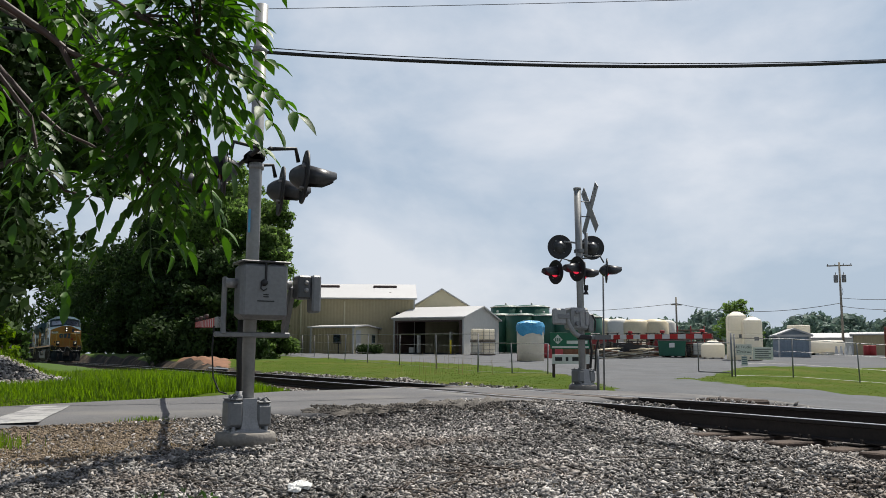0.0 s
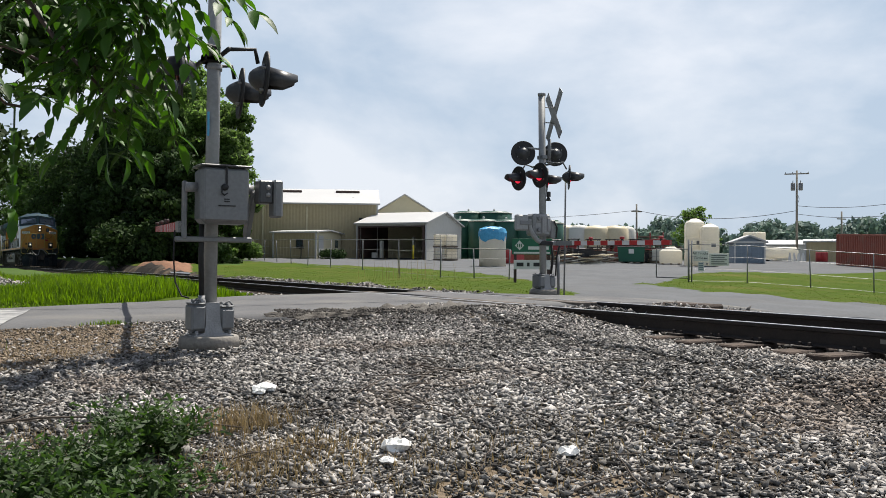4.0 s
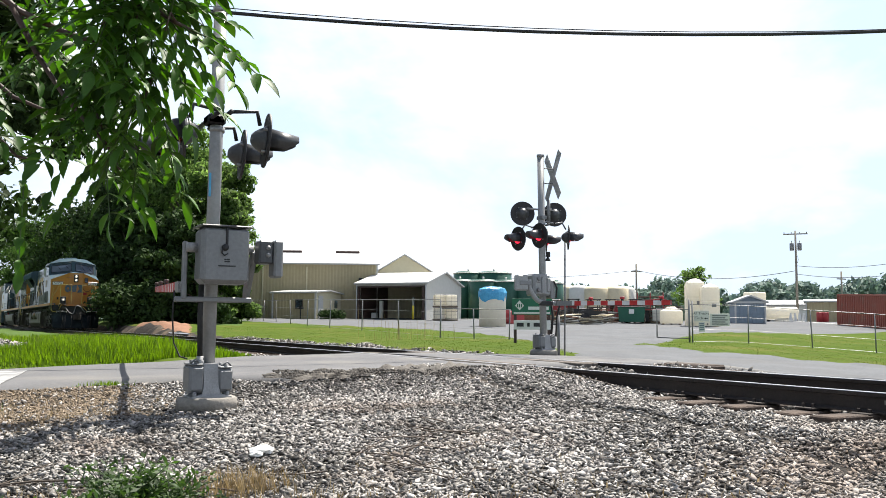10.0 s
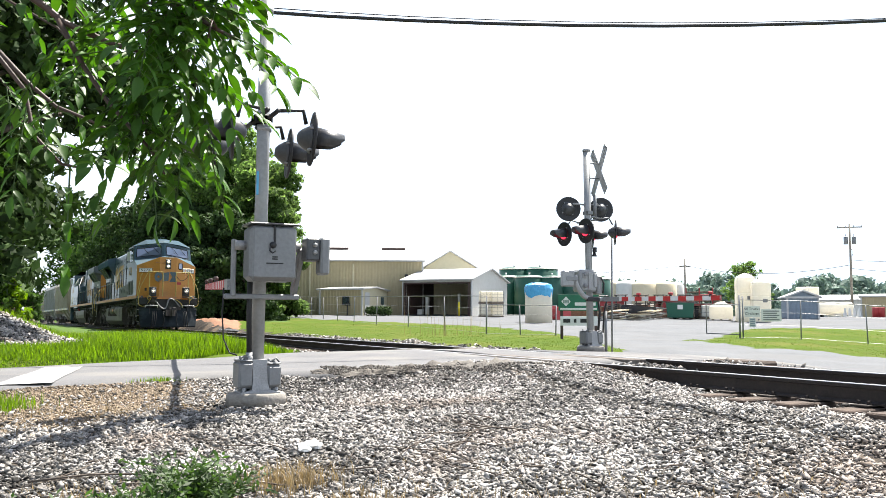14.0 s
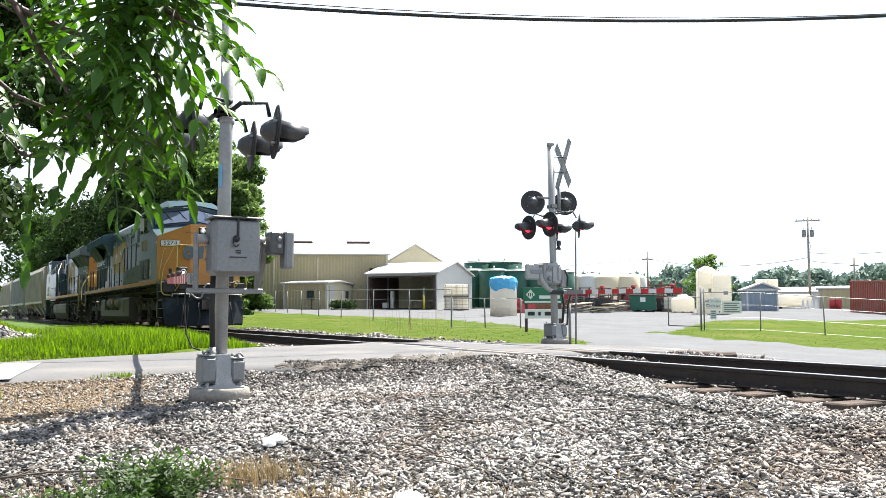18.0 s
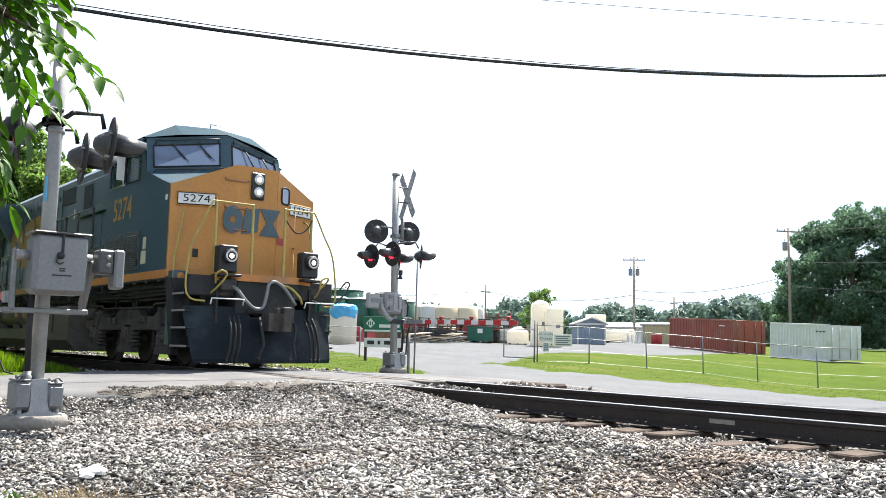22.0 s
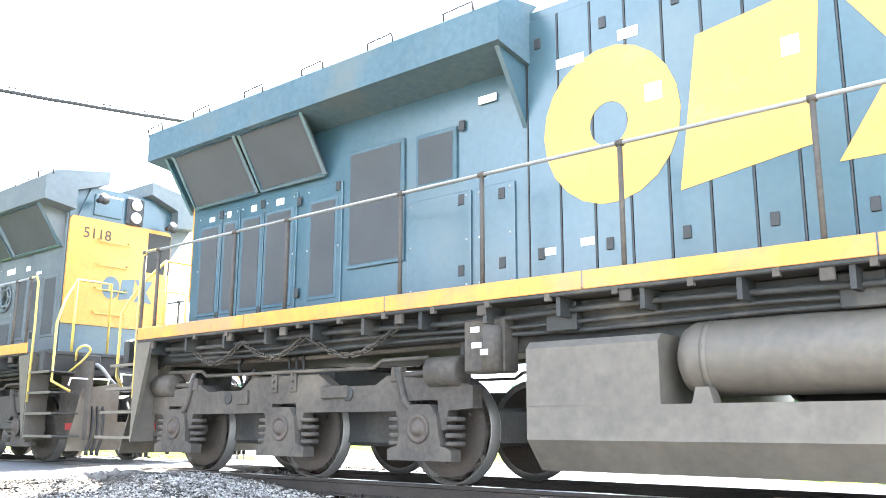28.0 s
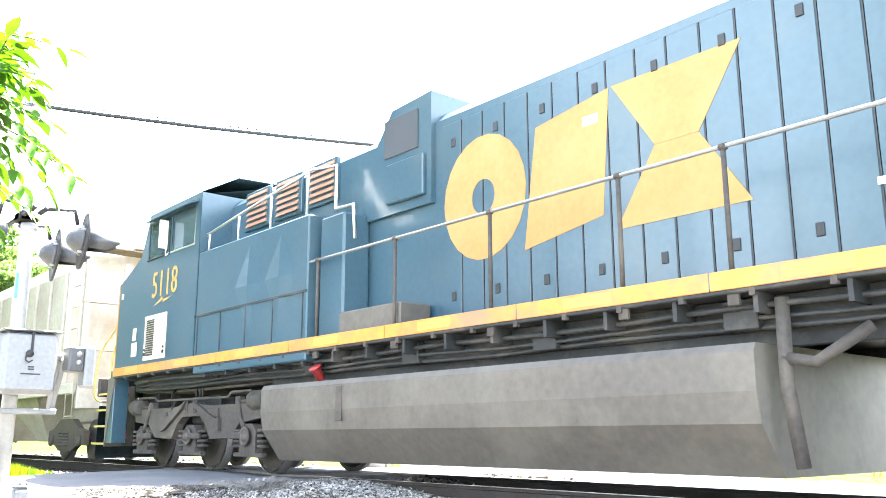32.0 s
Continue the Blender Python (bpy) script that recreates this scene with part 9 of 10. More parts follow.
        def at(u, w, n=0.0):
            return (q[0] * (1 - u) + q[1] * u) * (1 - w) + (q[3] * (1 - u) + q[2] * u) * w + Vector((0, -d * n, 0))
        us, ws = (0, 0.08, 0.90, 1), (0, 0.16, 0.78, 1)
        for i in range(3):
            for j in range(3):
                if i == 1 and j == 1:
                    continue
                g.add([at(us[i], ws[j]), at(us[i + 1], ws[j]), at(us[i + 1], ws[j + 1]), at(us[i], ws[j + 1])], [(0, 1, 2, 3)])
        panes.add([at(0.08, 0.16, -0.01), at(0.90, 0.16, -0.01), at(0.90, 0.78, -0.01), at(0.08, 0.78, -0.01)], [(0, 1, 2, 3)])
        rim = Mesh()
        c = [at(0.08, 0.16, 0.012), at(0.90, 0.16, 0.012), at(0.90, 0.78, 0.012), at(0.08, 0.78, 0.012)]
        rim.tube([*c, c[0]], 0.018)
        part("windshield_gasket", rim, "rubber", L)
        wp = Mesh()
        for uu in (0.3, 0.62):
            wp.tube([at(uu, 0.82, 0.04), at(uu + 0.10, 0.5, 0.05), at(uu + 0.16, 0.36, 0.04)], 0.012)
            wp.tube([at(uu + 0.02, 0.74, 0.05), at(uu + 0.20, 0.28, 0.05)], 0.008)
        wp.tube([at(0.1, 0.80, 0.02), at(0.1, 0.90, 0.06), at(0.88, 0.90, 0.06), at(0.88, 0.80, 0.02)], 0.014)
        part("wiper", wp, "black", L, "black wiper and grab rail")
        gr = Mesh()
        gr.tube([at(0.08, 0.02, 0.02), at(0.08, 0.06, 0.10), at(0.92, 0.06, 0.10), at(0.92, 0.02, 0.02)], 0.014)
        part("grab_iron", gr, "black", L)
    part("windshield_wall", g, "roofblue", L)
    pieces("windshield", panes, "shield", L, "two-piece windshield")
    g = Mesh()
    hx = HW - 0.03
    rings = []
    for v, k in ((cr + 0.02, 0), (cr + 0.35, 1), (cw, 1)):
        zz = (4.32, 4.60)[k] if k else 4.32
        rings.append(v)
    ridge = [(cr - 0.51, 4.69), (cr - 0.05, 4.89), (cw, 4.89)]
    edge = [(cr + 0.01, 4.48), (cr + 0.10, 4.51), (cw, 4.51)]
    sh = [(cr - 0.29, 4.59), (cr + 0.12, 4.86), (cw, 4.86)]
    rows = []
    for (va, za), (vb, zb), (vc, zc) in zip(edge, sh, ridge):
        rows.append([(-hx - 0.02, Y(va), za), (-0.85, Y(vb), zb), (0, Y(vc), zc), (0.85, Y(vb), zb), (hx + 0.02, Y(va), za)])
    for a, b in zip(rows, rows[1:]):
        g.add(a + b, [(i, i + 1, i + 6, i + 5) for i in range(4)])
    g.add([(x, y, z - 0.05) for r in (rows[0], rows[2]) for x, y, z in (r[0], r[2], r[4])], [(0, 1, 4, 3), (1, 2, 5, 4)])
    part("cab_roof", g, "roofblue", L, "faceted cab roof")
    g = Mesh()
    g.box(-0.38, 0.38, Y(cr + 0.7), Y(cr + 1.6), 4.88, 4.98, 0.05)
    g.tube([(-0.1, Y(cr + 0.1), 4.84), (-0.1, Y(cr + 0.1), 5.00), (0.25, Y(cr + 0.1), 5.00), (0.25, Y(cr + 0.1), 4.84)], 0.014)
    g.lathe([(0, 0.03), (0.03, 0.05), (0.05, 0.05)], (0.6, Y(cr + 1.0), 4.89), (0, 0, 1), 12)
    pieces("roof_unit", g, "roofblue", L, "air conditioner and roof grab iron")
    g = Mesh()
    g.box(-1.2, 1.2, Y(cr + 0.2), Y(cw - 0.1), 2.6, 3.4)
    for sx in (-0.7, 0.7):
        g.box(sx - 0.25, sx + 0.25, Y(cr + 1.2), Y(cr + 1.35), 3.4, 4.1, 0.05)
    part("cab_interior", g, "cabin", L)
    # side windows
    for s in (-1, 1):
        for k in (0, 1):
            a = cr + 0.10 + k * ((cw - 0.16 - cr - 0.10) / 2 + 0.03)
            b = a + (cw - 0.16 - cr - 0.10) / 2 - 0.03
            g = Mesh()
            g.box(s * (HW - 0.03), s * (HW - 0.022), Y(a), Y(b), 3.64, 4.32)
            w = part("side_window", g, "glass", L, "sliding cab window")
            g = Mesh()
            g.tube([(s * (HW + 0.006), Y(p), z) for p, z in ((a, 3.645), (b, 3.645), (b, 4.315), (a, 4.315), (a, 3.645))], 0.017, 6)
            part("window_frame", g, "chrome" if k else "rubber", w)
        g = Mesh()
        g.prism([(s * HW, 4.36), (s * (HW + 0.16), 4.30), (s * (HW + 0.16), 4.315), (s * HW, 4.40)], "y", Y(cr + 0.2), Y(cw - 0.1))
        part("sun_visor", g, "roofblue", L)
        g = Mesh()
        v = (cr + cw) / 2 - 0.1
        g.box(s * (HW + 0.04), s * (HW + 0.20), Y(v), Y(v + 0.02), 3.72, 4.22, 0.006)
        g.tube([(s * HW, Y(v), 3.66), (s * (HW + 0.06), Y(v), 3.60), (s * (HW + 0.06), Y(v), 3.72)], 0.014)
        part("wind_deflector", g, "white", L, "pale mirror and wind deflector")
        # louvred doors under the window
        for a, b in ((cr + 0.02, cr + 0.84), (cr + 1.04, cr + 1.86)) if not second else ((cr + 0.25, cr + 1.05),):
            g = Mesh()
            g.box(s * HW, s * (HW + 0.014), Y(a - 0.06), Y(b + 0.06), 1.84, 2.62, 0.005)
            dr = part("louvre_door", g, "eqgrey" if not second else "cream", L, "louvred equipment door" if not second else "cream air-conditioner panel")
            for k in range(16):
                z = 1.92 + k * 0.04
                g = Mesh()
                g.prism([(s * (HW + 0.012), z), (s * (HW + 0.034), z - 0.008), (s * (HW + 0.034), z), (s * (HW + 0.012), z + 0.03)], "y", Y(a + 0.04), Y(b - 0.04 if not second else a + 0.36))
                part("slat", g, "eqgrey" if not second else "grille", dr)
            g = Mesh()
            for p in (a, b):
                g.lathe([(0, 0.03), (0.02, 0.03)], (s * (HW + 0.014), Y(p), 1.95), (s, 0, 0), 10)
                g.lathe([(0, 0.022), (0.02, 0.022)], (s * (HW + 0.014), Y(p), 2.03), (s, 0, 0), 8)
            pieces("latch", g, "black", dr)
        # stickers
        g = Mesh()
        g.box(s * HW, s * (HW + 0.003), Y(cr - 0.40), Y(cr - 0.15), 1.95, 2.2)
        g.box(s * HW, s * (HW + 0.003), Y(cr - 0.38), Y(cr - 0.22), 2.24, 2.46)
        pieces("notice", g, "cream", L, "cream notices")
        g = Mesh()
        g.box(s * HW, s * (HW + 0.003), Y(c0 + 0.14), Y(c0 + 0.24), 3.08, 3.18)
        pieces("notice", g, "white", L, "small white notice")
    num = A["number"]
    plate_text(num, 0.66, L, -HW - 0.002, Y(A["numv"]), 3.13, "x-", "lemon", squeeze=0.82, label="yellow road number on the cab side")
    if second:
        g = Mesh()
        yy = Y(A["numv"])
        g.add([(-HW - 0.006, yy - 0.35, 2.88), (-HW - 0.006, yy + 0.02, 2.80), (-HW - 0.006, yy + 0.0, 2.86), (-HW - 0.006, yy + 0.42, 2.76), (-HW - 0.006, yy + 0.05, 2.92), (-HW - 0.006, yy + 0.06, 2.85)], [(0, 1, 2), (2, 3, 4), (2, 4, 5)])
        part("flash_mark", g, "lemon", L, "yellow lightning flash")
    # nose fittings
    def nf(x, z, n=0.0):
        """A point on the nose face, n in front of it."""
        k = max(0.0, (abs(x) - 0.42) / (HW - 0.42))
        return (x, Y(c0 + (ctr - c0) * (1 - k) - n), z)
    g = Mesh()
    g.box(-0.14, 0.14, nf(0, 3.4)[1], nf(0, 3.4, 0.05)[1], 3.18, 3.70, 0.03)
    hb = part("headlight_housing", g, "black", L, "black headlight housing")
    for z in (3.56, 3.32):
        g = Mesh()
        g.lathe([(0, 0.10), (0.02, 0.10), (0.025, 0.085)], nf(0, z, 0.05), (0, -d, 0), 20)
        r = part("headlight_rim", g, "chrome", hb)
        g = Mesh()
        g.lathe([(0, 0.045), (0.008, 0.04), (0.014, 0.02)], nf(0, z, 0.073), (0, -d, 0), 16)
        part("headlight", g, "lamp", r, "lit headlight")
    tilt = math.atan2(0.45, HW - 0.42)
    for s in (-1, 1):
        m = Matrix.Translation(nf(s * 1.08, 3.10, 0.012)) @ Matrix.Rotation((tilt if s > 0 else -tilt) * d, 4, "Z")
        g = Mesh()
        g.box(-0.37, 0.37, -d * 0.02, d * 0.04, -0.14, 0.14, 0.02)
        me_l = part("number_board_frame", g, "yellow", L)
        me_l.matrix_local = m
        g = Mesh()
        g.box(-0.335, 0.335, -d * 0.03, 0, -0.105, 0.105, 0.02)
        nb = part("number_board", g, "white", me_l, "lit white number board")
        g = Mesh()
        g.box(-0.352, 0.352, -d * 0.026, 0, -0.122, 0.122, 0.02)
        part("board_rim", g, "black", me_l, "black rim")
        if not second:
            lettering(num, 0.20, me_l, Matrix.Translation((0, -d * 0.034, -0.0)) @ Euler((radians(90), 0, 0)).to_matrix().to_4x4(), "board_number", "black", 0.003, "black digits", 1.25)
    g = Mesh()
    x0, x1 = 0.44, 0.86
    for z, n in ((1.72, 0.006),):
        v = [nf(x0, 1.72, n), nf(x1, 1.72, n), nf(x1, 3.58, n), nf(x0, 3.74, n)]
        g.add([*v, *[(p[0], p[1] + d * 0.02, p[2]) for p in v]], [(0, 1, 2, 3), (4, 7, 6, 5), (0, 4, 5, 1), (1, 5, 6, 2), (2, 6, 7, 3), (3, 7, 4, 0)])
    nd = part("nose_door", g, "yellow", L, "yellow nose door")
    g = Mesh()
    v = [nf(x, z, 0.014) for x, z in ((0.60, 3.18), (0.71, 3.18), (0.745, 3.20), (0.76, 3.24), (0.76, 3.44), (0.745, 3.48), (0.71, 3.50), (0.60, 3.50), (0.565, 3.48), (0.55, 3.44), (0.55, 3.24), (0.565, 3.20))]
    g.add(v, [tuple(range(12))])
    part("door_window", g, "shield", nd)
    g = Mesh()
    g.tube([*v, v[0]], 0.02)
    part("window_frame", g, "rubber", nd)
    if not second:
        emblem(nose, nf(0, 2.7, 0.012)[1], -0.68, 0.50, 2.50, 3.02, "blue", -0.008 * d, "y", "dark blue emblem of plain shapes")
        g = Mesh()
        v = [nf(0.46, 2.36, 0.016), nf(0.70, 2.36, 0.016), nf(0.70, 2.50, 0.016), nf(0.46, 2.50, 0.016)]
        g.add(v, [(0, 1, 2, 3)])
        part("warning_plate", g, "machine", nose, "red warning plate")
    g = Mesh()
    for x, z in ((-0.62, 3.54), (-0.62, 3.02), (-0.62, 2.62)):
        g.tube([nf(x, z, 0), nf(x, z - 0.04, 0.07), nf(x + 0.42, z - 0.06, 0.07), nf(x + 0.42, z - 0.02, 0)], 0.013)
    for zz in (2.05, 2.85):
        g.tube([nf(0.92, zz + 0.3, 0), nf(0.92, zz + 0.3, 0.06), nf(0.92, zz - 0.2, 0.06), nf(0.92, zz - 0.2, 0)], 0.013)
    pieces("nose_grab_iron", g, "slat", nose, "rusty grab iron")
    g = Mesh()
    v = [nf(-1.36, 1.80, 0.01), nf(-0.78, 1.80, 0.01), nf(-0.78, 2.24, 0.01), nf(-1.36, 2.24, 0.01)]
    g.add([*v, *[(p[0], p[1] + d * 0.02, p[2]) for p in v]], [(0, 1, 2, 3), (0, 4, 5, 1), (1, 5, 6, 2), (2, 6, 7, 3), (3, 7, 4, 0)])
    hd = part("sand_hatch", g, "yellow", nose)
    g = Mesh()
    g.box(-1.12, -1.0, nf(-1.06, 2, 0.012)[1], nf(-1.06, 2, 0.03)[1], 2.02, 2.18, 0.01)
    g.tube([nf(-0.72, 2.25, 0.03), nf(-0.71, 2.1, 0.03), nf(-0.73, 1.95, 0.03)], 0.016)
    pieces("latch", g, "black", hd)
    # front platform
    g = Mesh()
    pl = [(-1.0, c0 + 0.02), (-1.02, c0 - 0.86), (-0.6, c0 - 1.06), (0.6, c0 - 1.06), (1.02, c0 - 0.86), (1.0, c0 + 0.02)]
    g.prism([(x, Y(v)) for x, v in pl], "z", 1.60, 1.66)
    part("platform", g, "darkunder", L)
    g = Mesh()
    for (xa, va), (xb, vb) in zip(pl[1:-1], pl[2:-1]):
        g.add([(xa, Y(va - 0.012), 1.58), (xb, Y(vb - 0.012), 1.58), (xb, Y(vb - 0.012), 1.71), (xa, Y(va - 0.012), 1.71), (xa, Y(va), 1.58), (xb, Y(vb), 1.58), (xb, Y(vb), 1.71), (xa, Y(va), 1.71)], [(0, 1, 2, 3), (4, 7, 6, 5), (0, 4, 5, 1), (3, 2, 6, 7), (0, 3, 7, 4), (1, 5, 6, 2)])
    part("platform_stripe", g, "stripe", L, "worn yellow platform edge")
    for s in (-1, 1):
        g = Mesh()
        x, v = s * 0.83, c0 - 0.98
        g.box(x - 0.17, x + 0.17, Y(v + 0.10), Y(v - 0.14), 1.72, 2.20, 0.02)
        g.box(x - 0.20, x + 0.20, Y(v + 0.14), Y(v - 0.26), 1.64, 1.685, 0.01)
        g.lathe([(0, 0.13), (0.10, 0.13), (0.11, 0.115)], (x, Y(v - 0.14), 2.0), (0, -d, 0), 20)
        db = part("ditch_light_box", g, "black", L, "black ditch light box")
        g = Mesh()
        g.lathe([(0, 0.115), (0.012, 0.11), (0.006, 0.09), (0.002, 0.05)], (x, Y(v - 0.245), 2.0), (0, -d, 0), 20)
        part("reflector", g, "chrome", db, "bright lamp reflector")
        g = Mesh()
        g.lathe([(0, 0.048), (0.012, 0.04), (0.018, 0.02)], (x, Y(v - 0.247), 2.0), (0, -d, 0), 16)
        part("ditch_light", g, "ditch", db, "lit ditch light")
        # platform railings
        g = Mesh()
        yf, yn = Y(c0 - 0.98), Y(c0 - 0.06)
        g.box(s * 0.33 - 0.022, s * 0.33 + 0.022, yf - 0.02, yf + 0.02, 1.66, 3.0, 0.01)
        g.box(s * 0.98 - 0.022, s * 0.98 + 0.022, Y(c0 - 0.84) - 0.02, Y(c0 - 0.84) + 0.02, 1.66, 3.02, 0.01)
        g.bend([(s * 0.33, yf, 2.98), (s * 0.65, (yf + Y(c0 - 0.84)) / 2, 2.99), (s * 0.98, Y(c0 - 0.84), 3.0), (s * 1.06, Y(c0 - 0.84), 2.97), (s * 1.25, Y(c0 - 0.87), 2.57), (s * 1.44, Y(c0 - 0.90), 2.16), (s * 1.52, Y(c0 - 0.92), 1.50), (s * 1.44, Y(c0 - 0.96), 1.24), (s * 1.2, Y(c0 - 1.02), 1.2)], 0.017, 8)
        g.tube([(s * 1.22, Y(c0 - 0.12), 2.92), (s * 1.30, Y(c0 - 0.16), 2.86), (s * 1.46, Y(c0 - 0.22), 2.0), (s * 1.47, Y(c0 - 0.24), 0.72)], 0.017, 8)
        part("end_railing", g, "grab", L, "yellow tubular end railing")
        side_steps(L, s, Y(c0 - 0.95), Y(c0 - 0.27), "grab" if second else "concrete")
        g = Mesh()
        g.box(s * 1.2, s * 1.47, Y(c0 - 0.26), Y(c0 + 0.03), 0.42, 1.76, 0.01)
        part("corner_panel", g, "blue", L, "blue corner panel beside the steps")
        g = Mesh()
        g.lathe([(0, 0.07), (0.008, 0.07)], (s * 1.34, Y(c0 - 0.262), 1.66), (0, -d, 0), 14)
        part("round_notice", g, "yellow", L, "round orange notice")
    g = Mesh()
    g.bend([(0.33, Y(c0 - 0.98), 2.8), (0.5, Y(c0 - 0.98), 2.6), (0.65, Y(c0 - 0.95), 2.56), (0.85, Y(c0 - 0.9), 2.66), (0.98, Y(c0 - 0.86), 2.86)], 0.014)
    part("safety_chain", g, "under", L)
    end_gear(L, d, Y(c0 - 0.90), Y(c0 - 1.32), True)

    # hoods
    h0, h1 = cw, A["hoodend"]
    wv0, wv1 = A["wing"]
    g = Mesh()
    zc = A["hoodtop"]
    g.prism([(-HH, 1.655), (-HH, zc - 0.14), (-HH + 0.14, zc), (HH - 0.14, zc), (HH, zc - 0.14), (HH, 1.655)], "y", Y(h0), Y(h1))
    hood = part("hood", g, "blue", L, "long dark blue engine hood")
    n = 15
    l0, l1 = A["doors"]
    for s in (-1, 1):
        for k in range(n):
            a, b = l0 + (l1 - l0) * k / n, l0 + (l1 - l0) * (k + 1) / n - 0.02
            g = Mesh()
            g.box(s * HH, s * (HH + 0.018), Y(a), Y(b), 1.74, zc - 0.24, 0.006)
            dr = part("hood_door", g, "blue", hood)
            g = Mesh()
            g.box(s * (HH + 0.001), s * (HH + 0.0192), Y(b + 0.003), Y(b + 0.017), 1.74, zc - 0.24)
            part("door_seam", g, "black", dr, "dark door seam")
            g = Mesh()
            for z in (2.05, 2.05 + (zc - 2.6)):
                if k % 2 == 0:
                    g.box(s * (HH + 0.018), s * (HH + 0.032), Y(b - 0.16), Y(b - 0.09), z, z + 0.11, 0.004)
            if g.v:
                pieces("latch", g, "black", dr)
    for u, z, w, h in A["stickers"]:
        g = Mesh()
        g.box(-HH - 0.019, -HH - (0.0235 if u < 13.5 else 0.029), Y(u), Y(u + w), z, z + h)
        pieces("notice", g, "white", hood, "small white notice")
    e = A["emblem"]
    emblem(hood, -HH - 0.019, Y(e[1]) if d > 0 else Y(e[1]), Y(e[0]), 2.46, 3.92, "oldlemon" if second else "lemon", -0.004, label="large faded orange emblem of plain shapes" if second else "large yellow emblem of plain shapes")
    # radiator wings at the rear
    for s in (-1, 1):
        g = Mesh()
        g.prism([(s * HH, 3.98), (s * 1.46, 4.06), (s * 1.46, 4.44), (s * 1.30, 4.56), (s * 0.4, 4.72), (s * 0.4, 4.5), (s * HH, 4.3)], "y", Y(wv0), Y(wv1))
        wg = part("radiator_wing", g, "silver" if second else "roofblue", L, "overhanging radiator wing")
        if second:
            for k in range(4):
                a, b = wv0 + 0.02 + 1.12 * k, wv0 + 1.12 * (k + 1)
                g = Mesh()
                g.box(s * HH, s * (HH + 0.02), Y(a), Y(b), 1.74, 3.96, 0.006)
                part("hood_panel", g, "silver", hood, "weathered bare grey hood panel")
        g = Mesh()
        g.prism([(s * (HH - 0.02), 3.38), (s * HH, 3.36), (s * 1.40, 4.07), (s * 1.36, 4.10), (s * (HH - 0.02), 4.0)], "y", Y(wv0 + 0.05), Y(wv0 + 0.10))
        g.prism([(s * (HH - 0.02), 3.38), (s * HH, 3.36), (s * 1.40, 4.07), (s * 1.36, 4.10), (s * (HH - 0.02), 4.0)], "y", Y(wv1 - 0.35), Y(wv1 - 0.30))
        pieces("wing_gusset", g, "silver" if second else "blue", wg)
        m = A["grilles"]
        for a, b in m:
            g = Mesh()
            g.add([(s * (HH + 0.05), Y(a), 3.42), (s * (HH + 0.05), Y(b), 3.42), (s * 1.38, Y(b), 4.05), (s * 1.38, Y(a), 4.05), (s * HH, Y(a), 3.42), (s * HH, Y(b), 3.42), (s * 1.34, Y(b), 4.09), (s * 1.34, Y(a), 4.09)], [(0, 1, 2, 3), (4, 7, 6, 5), (0, 4, 5, 1), (1, 5, 6, 2), (2, 6, 7, 3), (3, 7, 4, 0)])
            part("radiator_grille", g, "grille", wg, "dark sloping radiator screen")
            g = Mesh()
            g.tube([(s * (HH + 0.055), Y(a), 3.42), (s * (HH + 0.055), Y(b), 3.42), (s * 1.385, Y(b), 4.05), (s * 1.385, Y(a), 4.05), (s * (HH + 0.055), Y(a), 3.42)], 0.03, 4)
            part("grille_frame", g, "blue", wg)
        for a, b, z0, z1 in A["panels"]:
            g = Mesh()
            g.box(s * HH, s * (HH + 0.024), Y(a), Y(b), z0, z1, 0.005)
            part("hood_panel", g, "silver" if second else "blue", hood)
            g = Mesh()
            for p, q in ((a + 0.05, z0 + 0.05), (b - 0.05, z0 + 0.05), (a + 0.05, z1 - 0.05), (b - 0.05, z1 - 0.05), (a + 0.05, (z0 + z1) / 2), (b - 0.05, (z0 + z1) / 2)):
                g.lathe([(0, 0.014), (0.008, 0.012)], (s * (HH + 0.024), Y(p), q), (s, 0, 0), 6)
            pieces("bolt", g, "zinc", hood)
        g = Mesh()
        for p, q in A["latches"]:
            g.box(s * (HH + 0.02), s * (HH + 0.034), Y(p), Y(p + 0.075), q, q + 0.11, 0.004)
        pieces("latch", g, "black", hood)
        for a, b, z0, z1 in A["vents"]:
            g = Mesh()
            g.box(s * HH, s * (HH + 0.034), Y(a), Y(b), z0, z1, 0.008)
            fr = part("vent_frame", g, "silver" if second else "roofblue", hood, "lighter vent frame")
            g = Mesh()
            g.box(s * (HH + 0.034), s * (HH + 0.040), Y(a + 0.045), Y(b - 0.045), z0 + 0.045, z1 - 0.045)
            part("vent_screen", g, "grille", fr, "dark ventilation screen")
        g = Mesh()
        for k in range(6):
            v = wv0 + 0.3 + (wv1 - wv0 - 0.6) * k / 5
            g.tube([(s * 1.44, Y(v), 4.42), (s * 1.46, Y(v), 4.54), (s * 1.42, Y(v + 0.4), 4.55), (s * 1.40, Y(v + 0.4), 4.44)], 0.012)
        pieces("wing_grab_iron", g, "black", wg)
    # hood end
    g = Mesh()
    g.prism([(-HH, 2.16), (-HH, 3.86), (-HH + 0.05, 3.92), (HH - 0.05, 3.92), (HH, 3.86), (HH, 2.16)], "y", Y(h1), Y(h1 + 0.035))
    he = part("hood_end", g, "yellow", L, "yellow end of the long hood")
    g = Mesh()
    g.prism([(-0.8, 3.92), (-0.62, 4.42), (0.62, 4.42), (0.8, 3.92)], "y", Y(h1 - 0.5), Y(h1 + 0.03))
    g.box(-0.55, -0.05, Y(h1 + 0.03), Y(h1 + 0.06), 3.98, 4.34, 0.01)
    part("hood_end_top", g, "blue", L)
